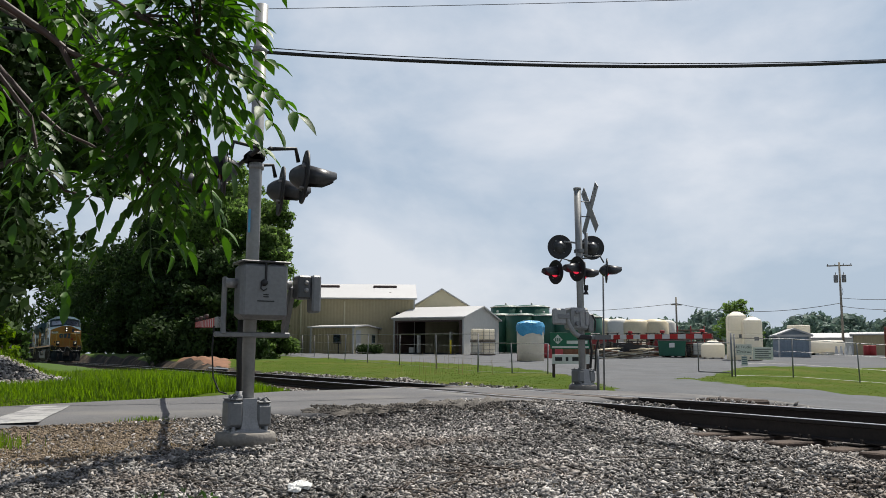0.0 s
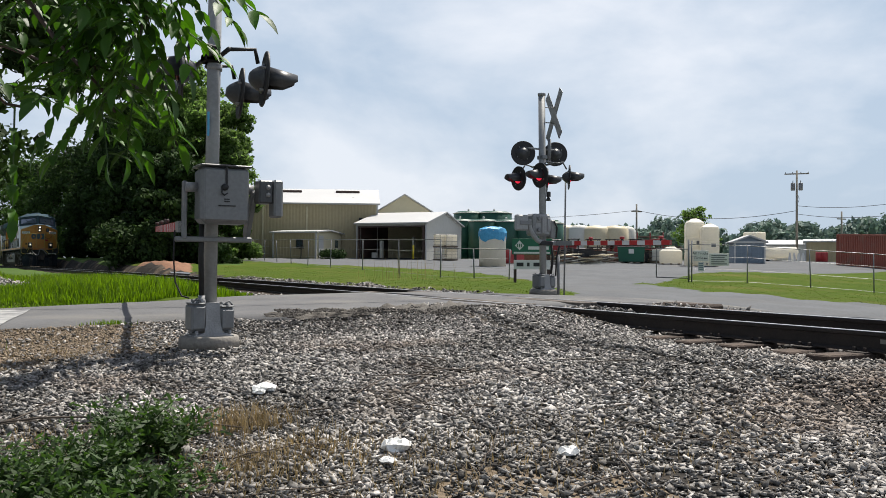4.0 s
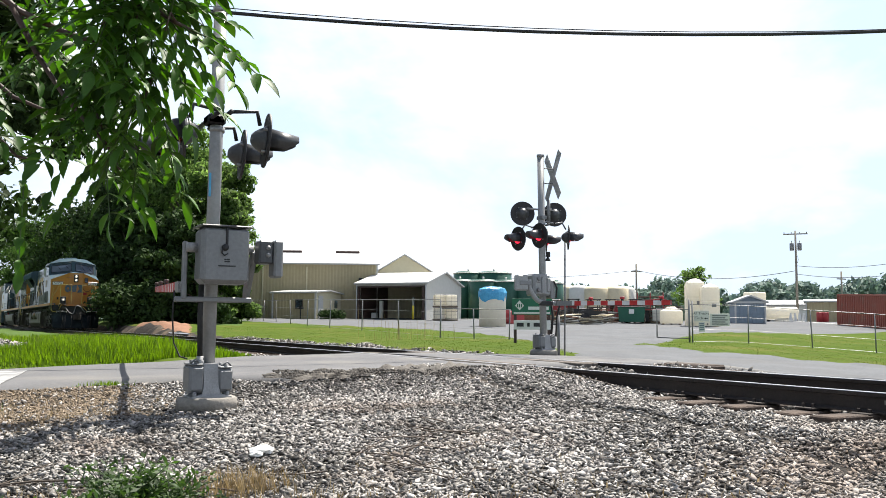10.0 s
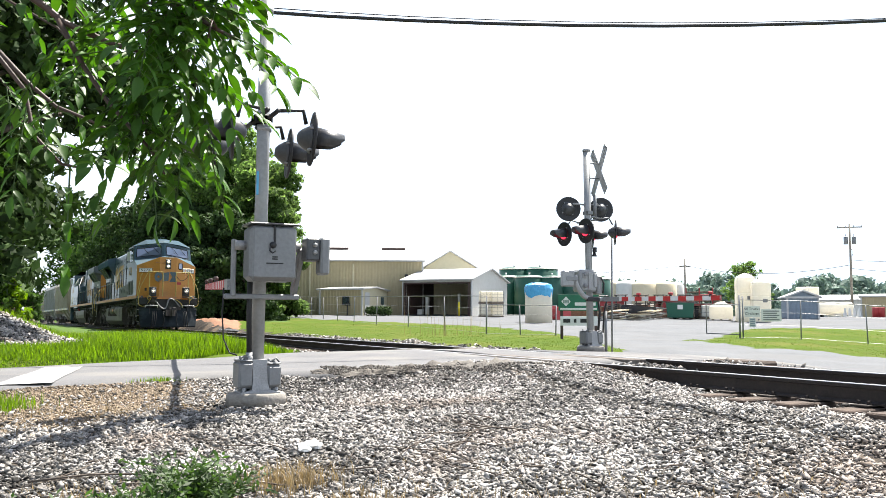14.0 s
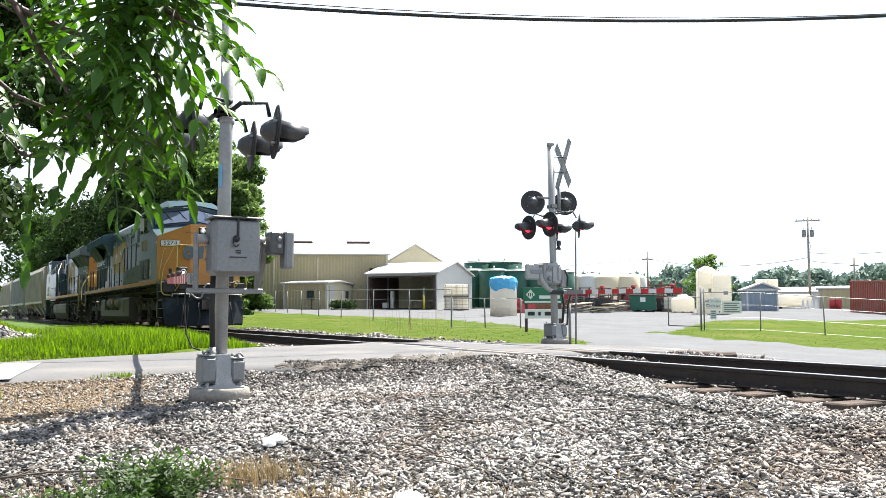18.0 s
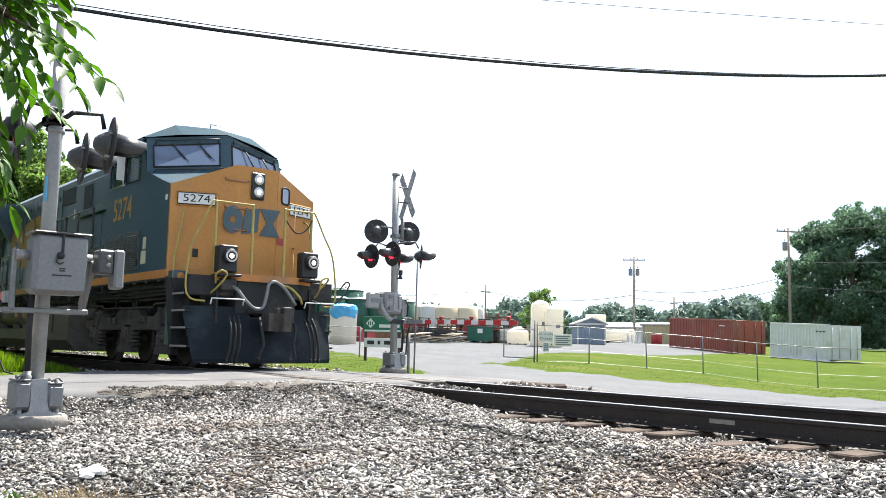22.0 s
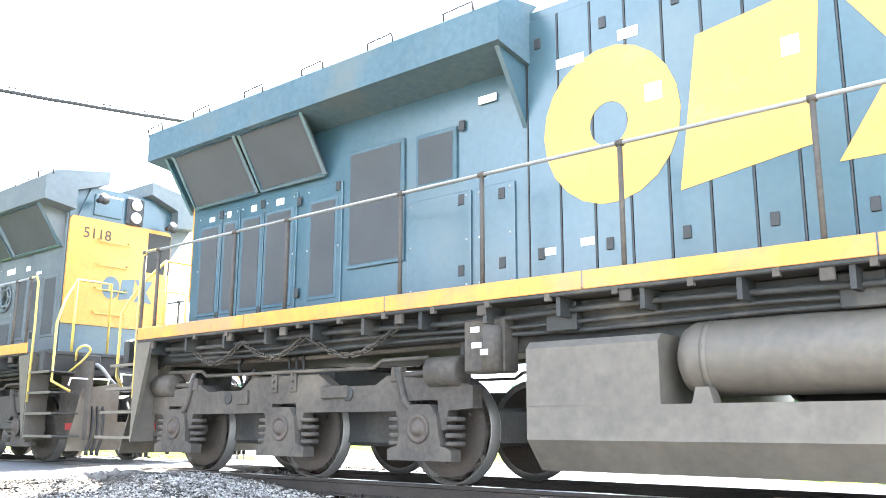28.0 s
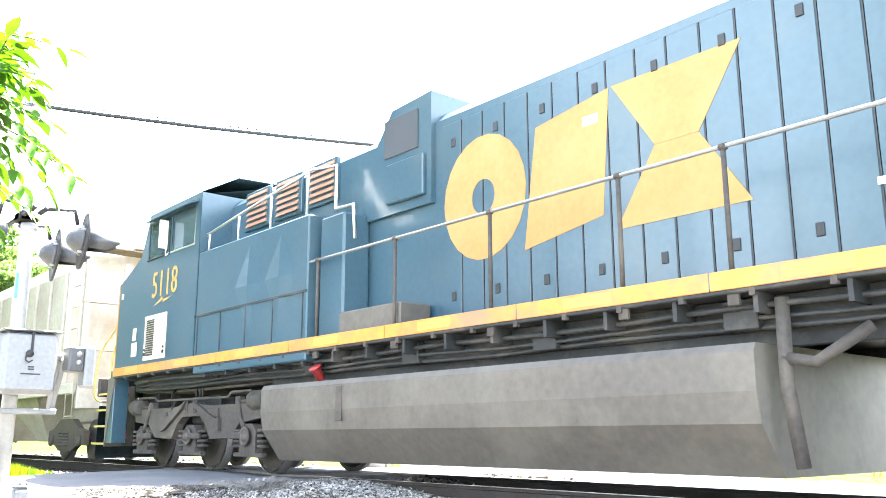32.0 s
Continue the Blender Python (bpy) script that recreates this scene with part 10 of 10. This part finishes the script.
    g = Mesh()
    g.box(0.02, 0.34, Y(h1 + 0.03), Y(h1 + 0.09), 3.92, 4.40, 0.03)
    hl = part("headlight_housing", g, "black", L, "black rear headlight housing")
    for z in (4.05, 4.27):
        g = Mesh()
        g.lathe([(0, 0.10), (0.03, 0.10), (0.035, 0.08), (0.02, 0.02)], (0.18, Y(h1 + 0.09), z), (0, d, 0), 18)
        part("headlight", g, "chrome", hl, "unlit rear headlight")
    g = Mesh()
    for z in (3.55, 3.15, 2.75, 2.35):
        g.tube([(-0.42, Y(h1 + 0.03), z + 0.05), (-0.42, Y(h1 + 0.10), z), (0.12, Y(h1 + 0.10), z), (0.12, Y(h1 + 0.03), z + 0.05)], 0.013)
    pieces("end_grab_iron", g, "grab", he, "yellow end ladder rung")
    if second:
        plate_text(num, 0.25, L, -0.45, Y(h1 + 0.036), 3.66, "y-", "under", "end_number", 1.0, "small dark road number on the hood end")
        # Flat near-black plate paints the shade of a recess; nothing is cut in.
        g = Mesh()
        g.box(0.48, HH, Y(h1 + 0.005), Y(h1 + 0.04), 3.15, 3.86, 0.01)
        part("recess_plate", g, "cabin", he)
        emblem(he, Y(h1 + 0.037), -0.30, 0.62, 2.62, 3.0, "blue", d * 0.004, "y", "dark blue emblem of plain shapes")
    # rear end platform, steps, railings
    for s in (-1, 1):
        side_steps(L, s, Y(end + 0.92), Y(end + 0.04), "tank")
        g = Mesh()
        g.tube([(s * 0.40, Y(end + 0.30), 1.66), (s * 0.40, Y(end + 0.30), 2.78), (s * 0.98, Y(end + 0.30), 2.78), (s * 1.25, Y(end + 0.5), 2.40), (s * 1.40, Y(end + 0.62), 2.05), (s * 1.40, Y(end + 0.62), 1.2), (s * 1.2, Y(end + 0.8), 1.05)], 0.02, 8)
        g.tube([(s * 1.46, Y(end - 0.28), 2.80), (s * 1.46, Y(end - 0.02), 2.80), (s * 1.47, Y(end + 0.06), 2.7), (s * 1.47, Y(end + 0.08), 2.0), (s * 1.47, Y(end + 0.06), 0.9)], 0.02, 8)
        g.rod((s * 0.98, Y(end + 0.30), 1.66), (s * 0.98, Y(end + 0.30), 2.78), 0.022)
        part("end_railing", g, "grab", L, "yellow end railing")
        rp = [(Y(v), z) for v, z in (A["rail_a"] if s < 0 else A["rail_b"])]
        rails_and_posts(L, s, rp, [Y(v) for v in A["posts"]], 1.66)
    g = Mesh()
    g.box(-1.40, 1.40, Y(end - 0.1), Y(end + 0.42), 1.60, 1.66, 0.01)
    part("rear_platform", g, "darkunder", L)
    end_gear(L, -d, Y(end + 0.40), Y(end + 0.80), False)
    return L, hood


def first_extras(L, hood, A):
    """The raised equipment step behind the leading cab, grilles and rails on it."""
    for s in (-1, 1):
        g = Mesh()
        g.prism([(2.85, 1.66), (6.4, 1.66), (6.4, 2.36), (2.85, 2.50)], "x", s * HH, s * (HW - 0.01))
        eq = part("equipment_box", g, "eqgrey", L, "grey equipment box behind the cab")
        g = Mesh()
        for k in range(4):
            for v in (4.15, 5.35):
                z = 2.06 + 0.05 * k
                g.prism([(s * (HW - 0.012), z), (s * (HW + 0.016), z - 0.01), (s * (HW + 0.016), z), (s * (HW - 0.012), z + 0.03)], "y", v, v + 0.42)
        pieces("louvre", g, "black", eq, "small louvre")
        g = Mesh()
        for k in range(26):
            g.lathe([(0, 0.012), (0.008, 0.012)], (s * (HW - 0.008), 2.95 + k * 0.135, 1.80), (s, 0, 0), 6)
        tagged(part("rivet_row", g, "under", eq), kind="stuff")
        for k, (a, b) in enumerate(((2.9, 4.0), (4.04, 4.7), (4.74, 5.4), (5.44, 6.3))):
            g = Mesh()
            g.box(s * HH, s * (HH + 0.05), a, b, 2.42, 3.42, 0.008)
            part("hood_door", g, "blue", hood)
        g = Mesh()
        g.box(s * HH, s * (HH + 0.12), 2.87, 6.6, 3.46, 4.30, 0.02)
        part("blower_duct", g, "blue", hood)
        for a, b, z0, z1 in ((3.1, 3.7, 3.75, 4.22), (5.3, 5.9, 3.62, 4.2), (6.9, 8.0, 3.95, 4.36)):
            g = Mesh()
            g.box(s * (HH + (0.12 if a < 6.5 else 0.0)), s * (HH + (0.135 if a < 6.5 else 0.03)), a, b, z0, z1, 0.005)
            part("air_grille", g, "grille", hood, "dark air intake grille")


def second_extras(L, hood, A):
    """Behind the trailing cab: a full-width box with a pressed diamond, louvres, blower block, battery box."""
    a, b = A["cabrear"], A["eqrear"]
    for s in (-1, 1):
        g = Mesh()
        g.box(s * HH, s * (HW - 0.004), -a - 0.01, -b, 1.50, 3.46, 0.02)
        eq = part("equipment_box", g, "blue", L, "full-width blue equipment box")
        m = (a + b) / 2 + 0.5
        for dv in (-0.45, 0.45):
            g = Mesh()
            x0, x1 = s * (HW - 0.004), s * (HW + 0.02)
            g.add([(x0, -(m + dv - 0.42), 2.70), (x0, -(m + dv), 3.30), (x0, -(m + dv + 0.42), 2.70), (x0, -(m + dv), 2.10), (x1, -(m + dv), 2.70)], [(0, 1, 4), (1, 2, 4), (2, 3, 4), (3, 0, 4)])
            part("pressed_diamond", g, "blue", eq, "pressed diamond stiffener")
        g = Mesh()
        for k in range(5):
            v = a + 0.1 + (b - a - 0.2) * k / 4
            g.box(s * (HW - 0.004), s * (HW + 0.006), -v, -(v + 0.02), 1.8, 2.42)
        g.box(s * (HW - 0.004), s * (HW + 0.012), -a, -b, 2.40, 2.43)
        part("panel_seam", g, "darkunder", eq)
        for k in range(3):
            v0 = a + 0.55 + k * 0.95
            g = Mesh()
            g.box(s * HH, s * (HH + 0.05), -v0, -(v0 + 0.78), 3.78, 4.42, 0.01)
            fr = part("louvre_frame", g, "blue", hood)
            for j in range(6):
                z = 3.83 + j * 0.095
                g = Mesh()
                g.prism([(s * (HH + 0.045), z + 0.02), (s * (HH + 0.085), z), (s * (HH + 0.085), z + 0.012), (s * (HH + 0.045), z + 0.08)], "y", -(v0 + 0.08), -(v0 + 0.70))
                part("slat", g, "slat", fr, "rust-brown louvre slat")
        g = Mesh()
        g.box(s * HH, s * (HH + 0.42), -(b + 0.06), -(b + 0.62), 1.66, 3.40, 0.03)
        part("locker", g, "blue", L, "tall blue locker")
        g = Mesh()
        g.box(s * (HH + 0.02), s * (HW - 0.08), -(b + 0.65), -(b + 1.9), 1.66, 2.06, 0.02)
        part("battery_box", g, "tank", L, "low grey battery box")
        g = Mesh()
        v0, v1 = A["block"]
        g.prism([(-v0, 3.3), (-v0 - 0.15, 4.0), (-v0 - 0.7, 4.70), (-v1, 4.74), (-v1, 3.3)], "x", s * 0.2, s * (HH + 0.06))
        blk = part("blower_block", g, "blue", hood, "tall blue blower housing")
        g = Mesh()
        g.box(s * (HH + 0.06), s * (HH + 0.075), -(v1 - 0.95), -(v1 - 0.25), 4.06, 4.58, 0.006)
        part("air_grille", g, "grille", blk, "dark air intake grille")
        g = Mesh()
        g.box(s * (HH + 0.05), s * (HH + 0.12), -(v1 - 0.10), -(v1 - 0.85), 3.42, 3.95, 0.015)
        part("access_cover", g, "blue", blk)
        g = Mesh()
        x = s * (HW - 0.06)
        g.tube([(x, -(a + 0.15), 3.74), (x, -(b - 0.05), 4.10), (s * (HH + 0.25), -(b + 0.15), 4.16), (x, -(b + 0.55), 3.42), (x, -(b + 0.95), 3.40), (x, -(b + 1.0), 2.95)], 0.022, 8)
        for k in range(4):
            v = a + 0.25 + k * (b - a - 0.4) / 3
            g.rod((x, -v, 3.46), (x, -v, 3.74 + 0.36 * (v - a) / (b - a)), 0.02)
        part("upper_handrail", g, "chrome", L, "handrail along the raised walkway")


def hopper_car(u0, paint, label):
    """A covered hopper with ribbed sides, sloping ends and two trucks. Its space starts at the coupler nearer the locomotives."""
    C = thing("hopper_car", label, "hopper car", "hopper cars")
    ln = 17.4
    g = Mesh()
    zt = 4.55
    pf = [(-1.52, 1.55), (-1.56, 1.7), (-1.56, 4.05), (-1.30, 4.45), (-0.5, zt), (0.5, zt), (1.30, 4.45), (1.56, 4.05), (1.56, 1.7), (1.52, 1.55)]
    g.loft([[(x, 1.55, z) for x, z in pf], [(x, ln - 1.55, z) for x, z in pf]])
    body = part("body", g, paint, C)
    for s in (-1, 1):
        for k in range(15):
            y = 1.6 + (ln - 3.3) * k / 14
            g = Mesh()
            g.box(s * 1.56, s * 1.62, y, y + 0.09, 1.62, 4.05, 0.01)
            part("side_rib", g, paint, body)
        g = Mesh()
        g.box(s * 1.50, s * 1.60, 0.7, ln - 0.7, 1.40, 1.62, 0.02)
        part("side_sill", g, paint, body)
        for k in (0.15, 0.35, 0.65, 0.85):
            g = Mesh()
            g.box(s * 1.60, s * 1.604, ln * k - 0.25, ln * k + 0.25, 1.44, 1.56)
            part("reflector", g, "caryel", body, "yellow reflector strip")
    for e, sg in ((0.0, 1), (ln, -1)):
        g = Mesh()
        g.add([(-1.5, e + sg * 1.56, 3.3), (1.5, e + sg * 1.56, 3.3), (1.3, e + sg * 3.6, 1.2), (-1.3, e + sg * 3.6, 1.2), (-1.5, e + sg * 1.6, 4.0), (1.5, e + sg * 1.6, 4.0)], [(0, 1, 2, 3), (0, 4, 5, 1)])
        part("slope_sheet", g, paint, C)
        g = Mesh()
        g.box(-1.5, 1.5, e + sg * 0.62, e + sg * 0.78, 1.1, 1.5, 0.02)
        g.box(-0.35, 0.35, e + sg * 0.6, e + sg * 4.4, 0.85, 1.25, 0.03)
        for x in (-1.42, -0.6, 0.6, 1.42):
            g.box(x - 0.06, x + 0.06, e + sg * 0.70, e + sg * 0.82, 1.2, 4.2)
        g.box(-1.5, 1.5, e + sg * 0.66, e + sg * 0.8, 2.3, 2.42)
        g.box(-1.5, 1.5, e + sg * 0.66, e + sg * 0.8, 3.3, 3.4)
        part("end_frame", g, paint, C)
        g = Mesh()
        for sx in (-1, 1):
            x = sx * 1.56
            for yy in (0.68, 1.12):
                g.rod((x, e + sg * yy, 0.9), (x, e + sg * yy, 4.3), 0.015, n=5)
            for k in range(8):
                g.rod((x, e + sg * 0.68, 0.95 + 0.45 * k), (x, e + sg * 1.12, 0.95 + 0.45 * k), 0.013, n=5)
        part("ladder", g, paint, C, "end ladder")
        g = Mesh()
        g.box(-0.12, 0.12, e + sg * 0.05, e + sg * 0.8, 0.75, 0.98, 0.03)
        g.box(-0.2, 0.2, e - sg * 0.05, e + sg * 0.25, 0.70, 1.02, 0.04)
        part("coupler", g, "wheel", C, "rusty coupler")
    for k in range(3):
        g = Mesh()
        y = 4.6 + k * 3.4
        g.add([(-1.2, y - 0.2, 1.55), (1.2, y - 0.2, 1.55), (1.2, y + 2.6, 1.55), (-1.2, y + 2.6, 1.55), (-0.5, y + 0.8, 0.42), (0.5, y + 0.8, 0.42), (0.5, y + 1.6, 0.42), (-0.5, y + 1.6, 0.42)], [(0, 1, 5, 4), (1, 2, 6, 5), (2, 3, 7, 6), (3, 0, 4, 7), (4, 5, 6, 7)])
        part("discharge_hopper", g, paint, C, "sloping discharge hopper")
    g = Mesh()
    g.box(-0.35, 0.35, 1.0, ln - 1.0, 4.62, 4.66, 0.01)
    g.box(-1.5, 1.5, 0.8, 1.4, 4.52, 4.55)
    for k in range(10):
        g.box(-0.28, 0.28, 2 + k * 1.45, 2.9 + k * 1.45, 4.54, 4.62, 0.02)
    part("roof_walkway", g, "wood", C, "roof hatches and running board")
    for c in (2.35, ln - 2.35):
        for s in (-1, 1):
            g = Mesh()
            y0, y1 = c - 0.89, c + 0.89
            g.prism([(y0 - 0.25, 0.36), (y0 - 0.25, 0.66), (y0 + 0.1, 0.72), (c - 0.4, 0.92), (c + 0.4, 0.92), (y1 - 0.1, 0.72), (y1 + 0.25, 0.66), (y1 + 0.25, 0.36), (y1 - 0.18, 0.36), (c + 0.42, 0.24), (c - 0.42, 0.24), (y0 + 0.18, 0.36)], "x", s * 0.98, s * 1.10)
            f = part("truck_frame", g, "wheel", C, "rusty cast truck side frame")
            for k in (-0.14, 0.14):
                g = Mesh()
                coil(g, s * 1.12, c + k, 0.34, 0.66, 0.09, 5)
                part("spring", g, "under", f)
            for y in (y0, y1):
                g = Mesh()
                g.lathe([(0, 0.13), (0.05, 0.12), (0.06, 0.05)], (s * 1.10, y, 0.46), (s, 0, 0), 14)
                part("axle_cap", g, "wheel", f)
        for y in (c - 0.89, c + 0.89):
            wheelset(C, y, 0.457)
    MOVERS.append((C, u0))


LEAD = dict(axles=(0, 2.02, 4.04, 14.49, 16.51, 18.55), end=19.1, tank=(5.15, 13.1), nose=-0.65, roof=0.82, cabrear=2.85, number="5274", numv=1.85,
            hoodend=18.85, wing=(13.35, 19.25), hoodtop=4.66, doors=(8.1, 13.4), emblem=(9.2, 13.2), grilles=((16.2, 17.35), (17.45, 18.75)),
            vents=((14.26, 14.81, 2.98, 3.57), (14.98, 15.83, 2.25, 3.60), (15.99, 16.48, 1.96, 3.14), (16.76, 17.29, 1.94, 3.14), (17.35, 17.76, 1.94, 3.14), (17.85, 18.14, 1.94, 3.14), (18.21, 18.65, 1.94, 3.14)),
            panels=((13.55, 14.02, 1.86, 2.86), (14.08, 14.92, 1.86, 2.86), (15.93, 16.55, 1.80, 3.30), (16.71, 17.31, 1.80, 3.30), (17.33, 17.80, 1.80, 3.30), (17.82, 18.17, 1.80, 3.30), (18.19, 18.72, 1.80, 3.30)),
            latches=((13.66, 2.7), (13.66, 2.02), (14.16, 2.72), (14.16, 2.0), (14.15, 3.5), (15.96, 3.19), (16.63, 3.12), (16.63, 2.02), (17.32, 3.2), (17.32, 1.87), (18.17, 3.2), (18.17, 1.87)),
            stickers=((12.75, 3.84, 0.30, 0.10), (12.2, 3.94, 0.2, 0.1), (10.85, 3.38, 0.14, 0.16), (12.0, 3.30, 0.16, 0.16), (9.0, 3.30, 0.10, 0.10), (12.7, 2.12, 0.14, 0.07), (13.1, 2.08, 0.14, 0.07), (6.9, 3.5, 0.12, 0.26), (13.75, 3.72, 0.22, 0.08), (16.95, 3.19, 0.14, 0.08), (17.48, 3.19, 0.10, 0.08), (18.0, 3.19, 0.08, 0.08), (18.35, 3.19, 0.11, 0.06)),
            rail_a=((2.87, 3.42), (6.7, 3.36), (6.95, 3.25), (7.28, 2.80), (19.15, 2.79)), rail_b=((2.87, 3.42), (6.7, 3.36), (7.28, 2.80), (19.15, 2.79)),
            posts=(3.8, 4.9, 5.8, 6.55, 7.75, 9.1, 10.65, 12.15, 13.55, 14.55, 16.25, 17.2, 18.8, 19.12))
TRAIL = dict(axles=(0, 1.95, 3.9, 13.57, 15.55, 17.54), end=18.24, tank=(4.8, 12.2), nose=-0.85, roof=0.35, cabrear=2.55, number="5118", numv=1.25,
             hoodend=18.0, wing=(13.5, 18.2), hoodtop=4.46, doors=(8.0, 13.4), emblem=(12.0, 8.05), grilles=((14.95, 16.2), (16.3, 17.85)), eqrear=5.9, block=(6.35, 7.85),
             vents=((13.82, 14.36, 1.95, 2.55), (13.82, 14.36, 2.62, 3.12), (14.50, 15.02, 1.95, 2.55), (14.50, 15.02, 2.62, 3.10), (15.10, 15.56, 2.02, 3.0), (15.78, 16.34, 1.80, 2.30), (16.37, 16.82, 1.95, 3.0), (16.86, 17.32, 2.05, 2.95), (17.4, 17.85, 1.95, 2.95)),
             panels=((13.6, 14.42, 3.2, 3.86), (14.46, 15.05, 1.82, 3.28), (15.07, 15.66, 1.82, 3.28), (15.70, 16.35, 2.36, 3.28)),
             latches=((15.33, 1.9), (15.33, 3.1), (14.0, 3.55), (17.05, 1.96), (14.44, 3.15)),
             stickers=((10.2, 3.60, 0.2, 0.1), (13.0, 2.36, 0.16, 0.06), (16.0, 3.12, 0.3, 0.10), (16.72, 3.12, 0.14, 0.08), (17.1, 3.02, 0.16, 0.05)),
             rail_a=((5.85, 2.80), (18.25, 2.79)), rail_b=((5.85, 2.80), (18.25, 2.79)),
             posts=(6.1, 7.75, 9.35, 11.0, 12.05, 13.5, 14.45, 15.95, 17.6, 18.05))


def build_train():
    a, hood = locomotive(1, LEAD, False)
    first_extras(a, hood, LEAD)
    MOVERS.append((a, 12.24))
    b, hood = locomotive(-1, TRAIL, True)
    second_extras(b, hood, TRAIL)
    # round hose reel and hanging chains that mark the rear of each
    g = Mesh()
    for r in (0.26, 0.17):
        g.lathe([(0, r), (0.03, r), (0.03, r - 0.03), (0, r - 0.03)], (-HH - 0.03, -16.02, 2.72), (-1, 0, 0), 20)
    for k in range(8):
        q = k * 0.785
        g.lathe([(0, 0.04), (0.05, 0.04)], (-HH - 0.03, -16.02 + 0.21 * math.cos(q), 2.72 + 0.21 * math.sin(q)), (-1, 0, 0), 8)
    part("hose_reel", g, "silver", b, "round grey hose reel on the hood")
    g = Mesh()
    g.lathe([(0, 0.04), (0.10, 0.05), (0.2, 0.10)], (-0.55, -18.15, 4.2), (0, -1, 0.0), 12)
    g.lathe([(0, 0.04), (0.10, 0.05), (0.2, 0.10)], (0.75, -18.15, 3.95), (0, -1, 0.0), 12)
    pieces("horn", g, "black", b, "small horn")
    for v0, v1, dip in ((18.15, 17.15, 0.22), (17.1, 16.05, 0.20), (16.0, 14.7, 0.24)):
        g = Mesh()
        n = 15
        for k in range(n):
            u0, u1 = k / n, (k + 1.25) / n
            p, q = [Vector((-1.34, v0 + (v1 - v0) * w, 1.50 - dip * math.sin(math.pi * min(w, 1.0)))) for w in (u0, u1)]
            d = (q - p).normalized()
            e = (Vector((1, 0, 0)) if k % 2 else d.cross(Vector((1, 0, 0)))) * 0.024
            g.tube([p - e, q - e, q + d * 0.012, q + e, p + e, p - d * 0.012, p - e], 0.009, 5)
        tagged(part("safety_chain", g, "under", a, "hanging safety chain under the walkway"), kind="stuff")
    g = Mesh()
    g.box(-1.36, -1.12, 13.40, 13.85, 1.02, 1.50, 0.02)
    g.lathe([(0, 0.09), (0.38, 0.09), (0.40, 0.06)], (-1.42, 13.48, 1.02), (0, 0, 1), 14)
    vb = part("valve_box", g, "under", a, "dusty valve box with tags")
    for v, z, w in ((13.66, 1.38, 0.10), (13.64, 1.24, 0.11), (13.46, 1.16, 0.08)):
        g = Mesh()
        g.box(-1.515 if v < 13.5 else -1.368, -1.50 if v < 13.5 else -1.36, v, v + w, z, z + 0.05)
        part("tag", g, "white", vb, "small white tag")
    MOVERS.append((b, 52.6))
    u = 54.75
    hopper_car(u, "hopper", "dusty tan covered hopper car with ribbed sides")
    hopper_car(u + 17.5, "hopper2", "grey covered hopper car with ribbed sides")
    hopper_car(u + 35.0, "hopper", "dusty tan covered hopper car with ribbed sides")


build_train()


def motions():
    """The train rolls past; its wheels turn with it; the near branch stirs."""
    times = [0.8 * k for k in range(41)]
    for ob, u in MOVERS:
        rows = []
        for t in times:
            y = u - run(t)
            mid = y + (8.7 if u > 54 else 9.0 if u < 20 else -9.0)
            a = math.degrees(math.atan2(-(float(track_x(mid + 5)) - float(track_x(mid - 5))), 10))
            rows.append((t, pose(float(track_x(y)), y, 0, 0, 0, a)))
        walk(ob, rows)
    fine = [0.16 * k for k in range(201)]
    angs = [(t, run(t)) for t in fine]
    for w, y, r in WHEELS:
        walk(w, [(t, pose(0, y, r, math.degrees(s / r) % 360.0)) for t, s in angs])
    for ob, piv in SWAY:
        rows = []
        for t, az, el in BREEZE:
            rows.append((t, Matrix.Translation(piv) @ pose(0, 0, 0, 0, 0, az) @ pose(0, 0, 0, el) ))
        walk(ob, rows)


motions()
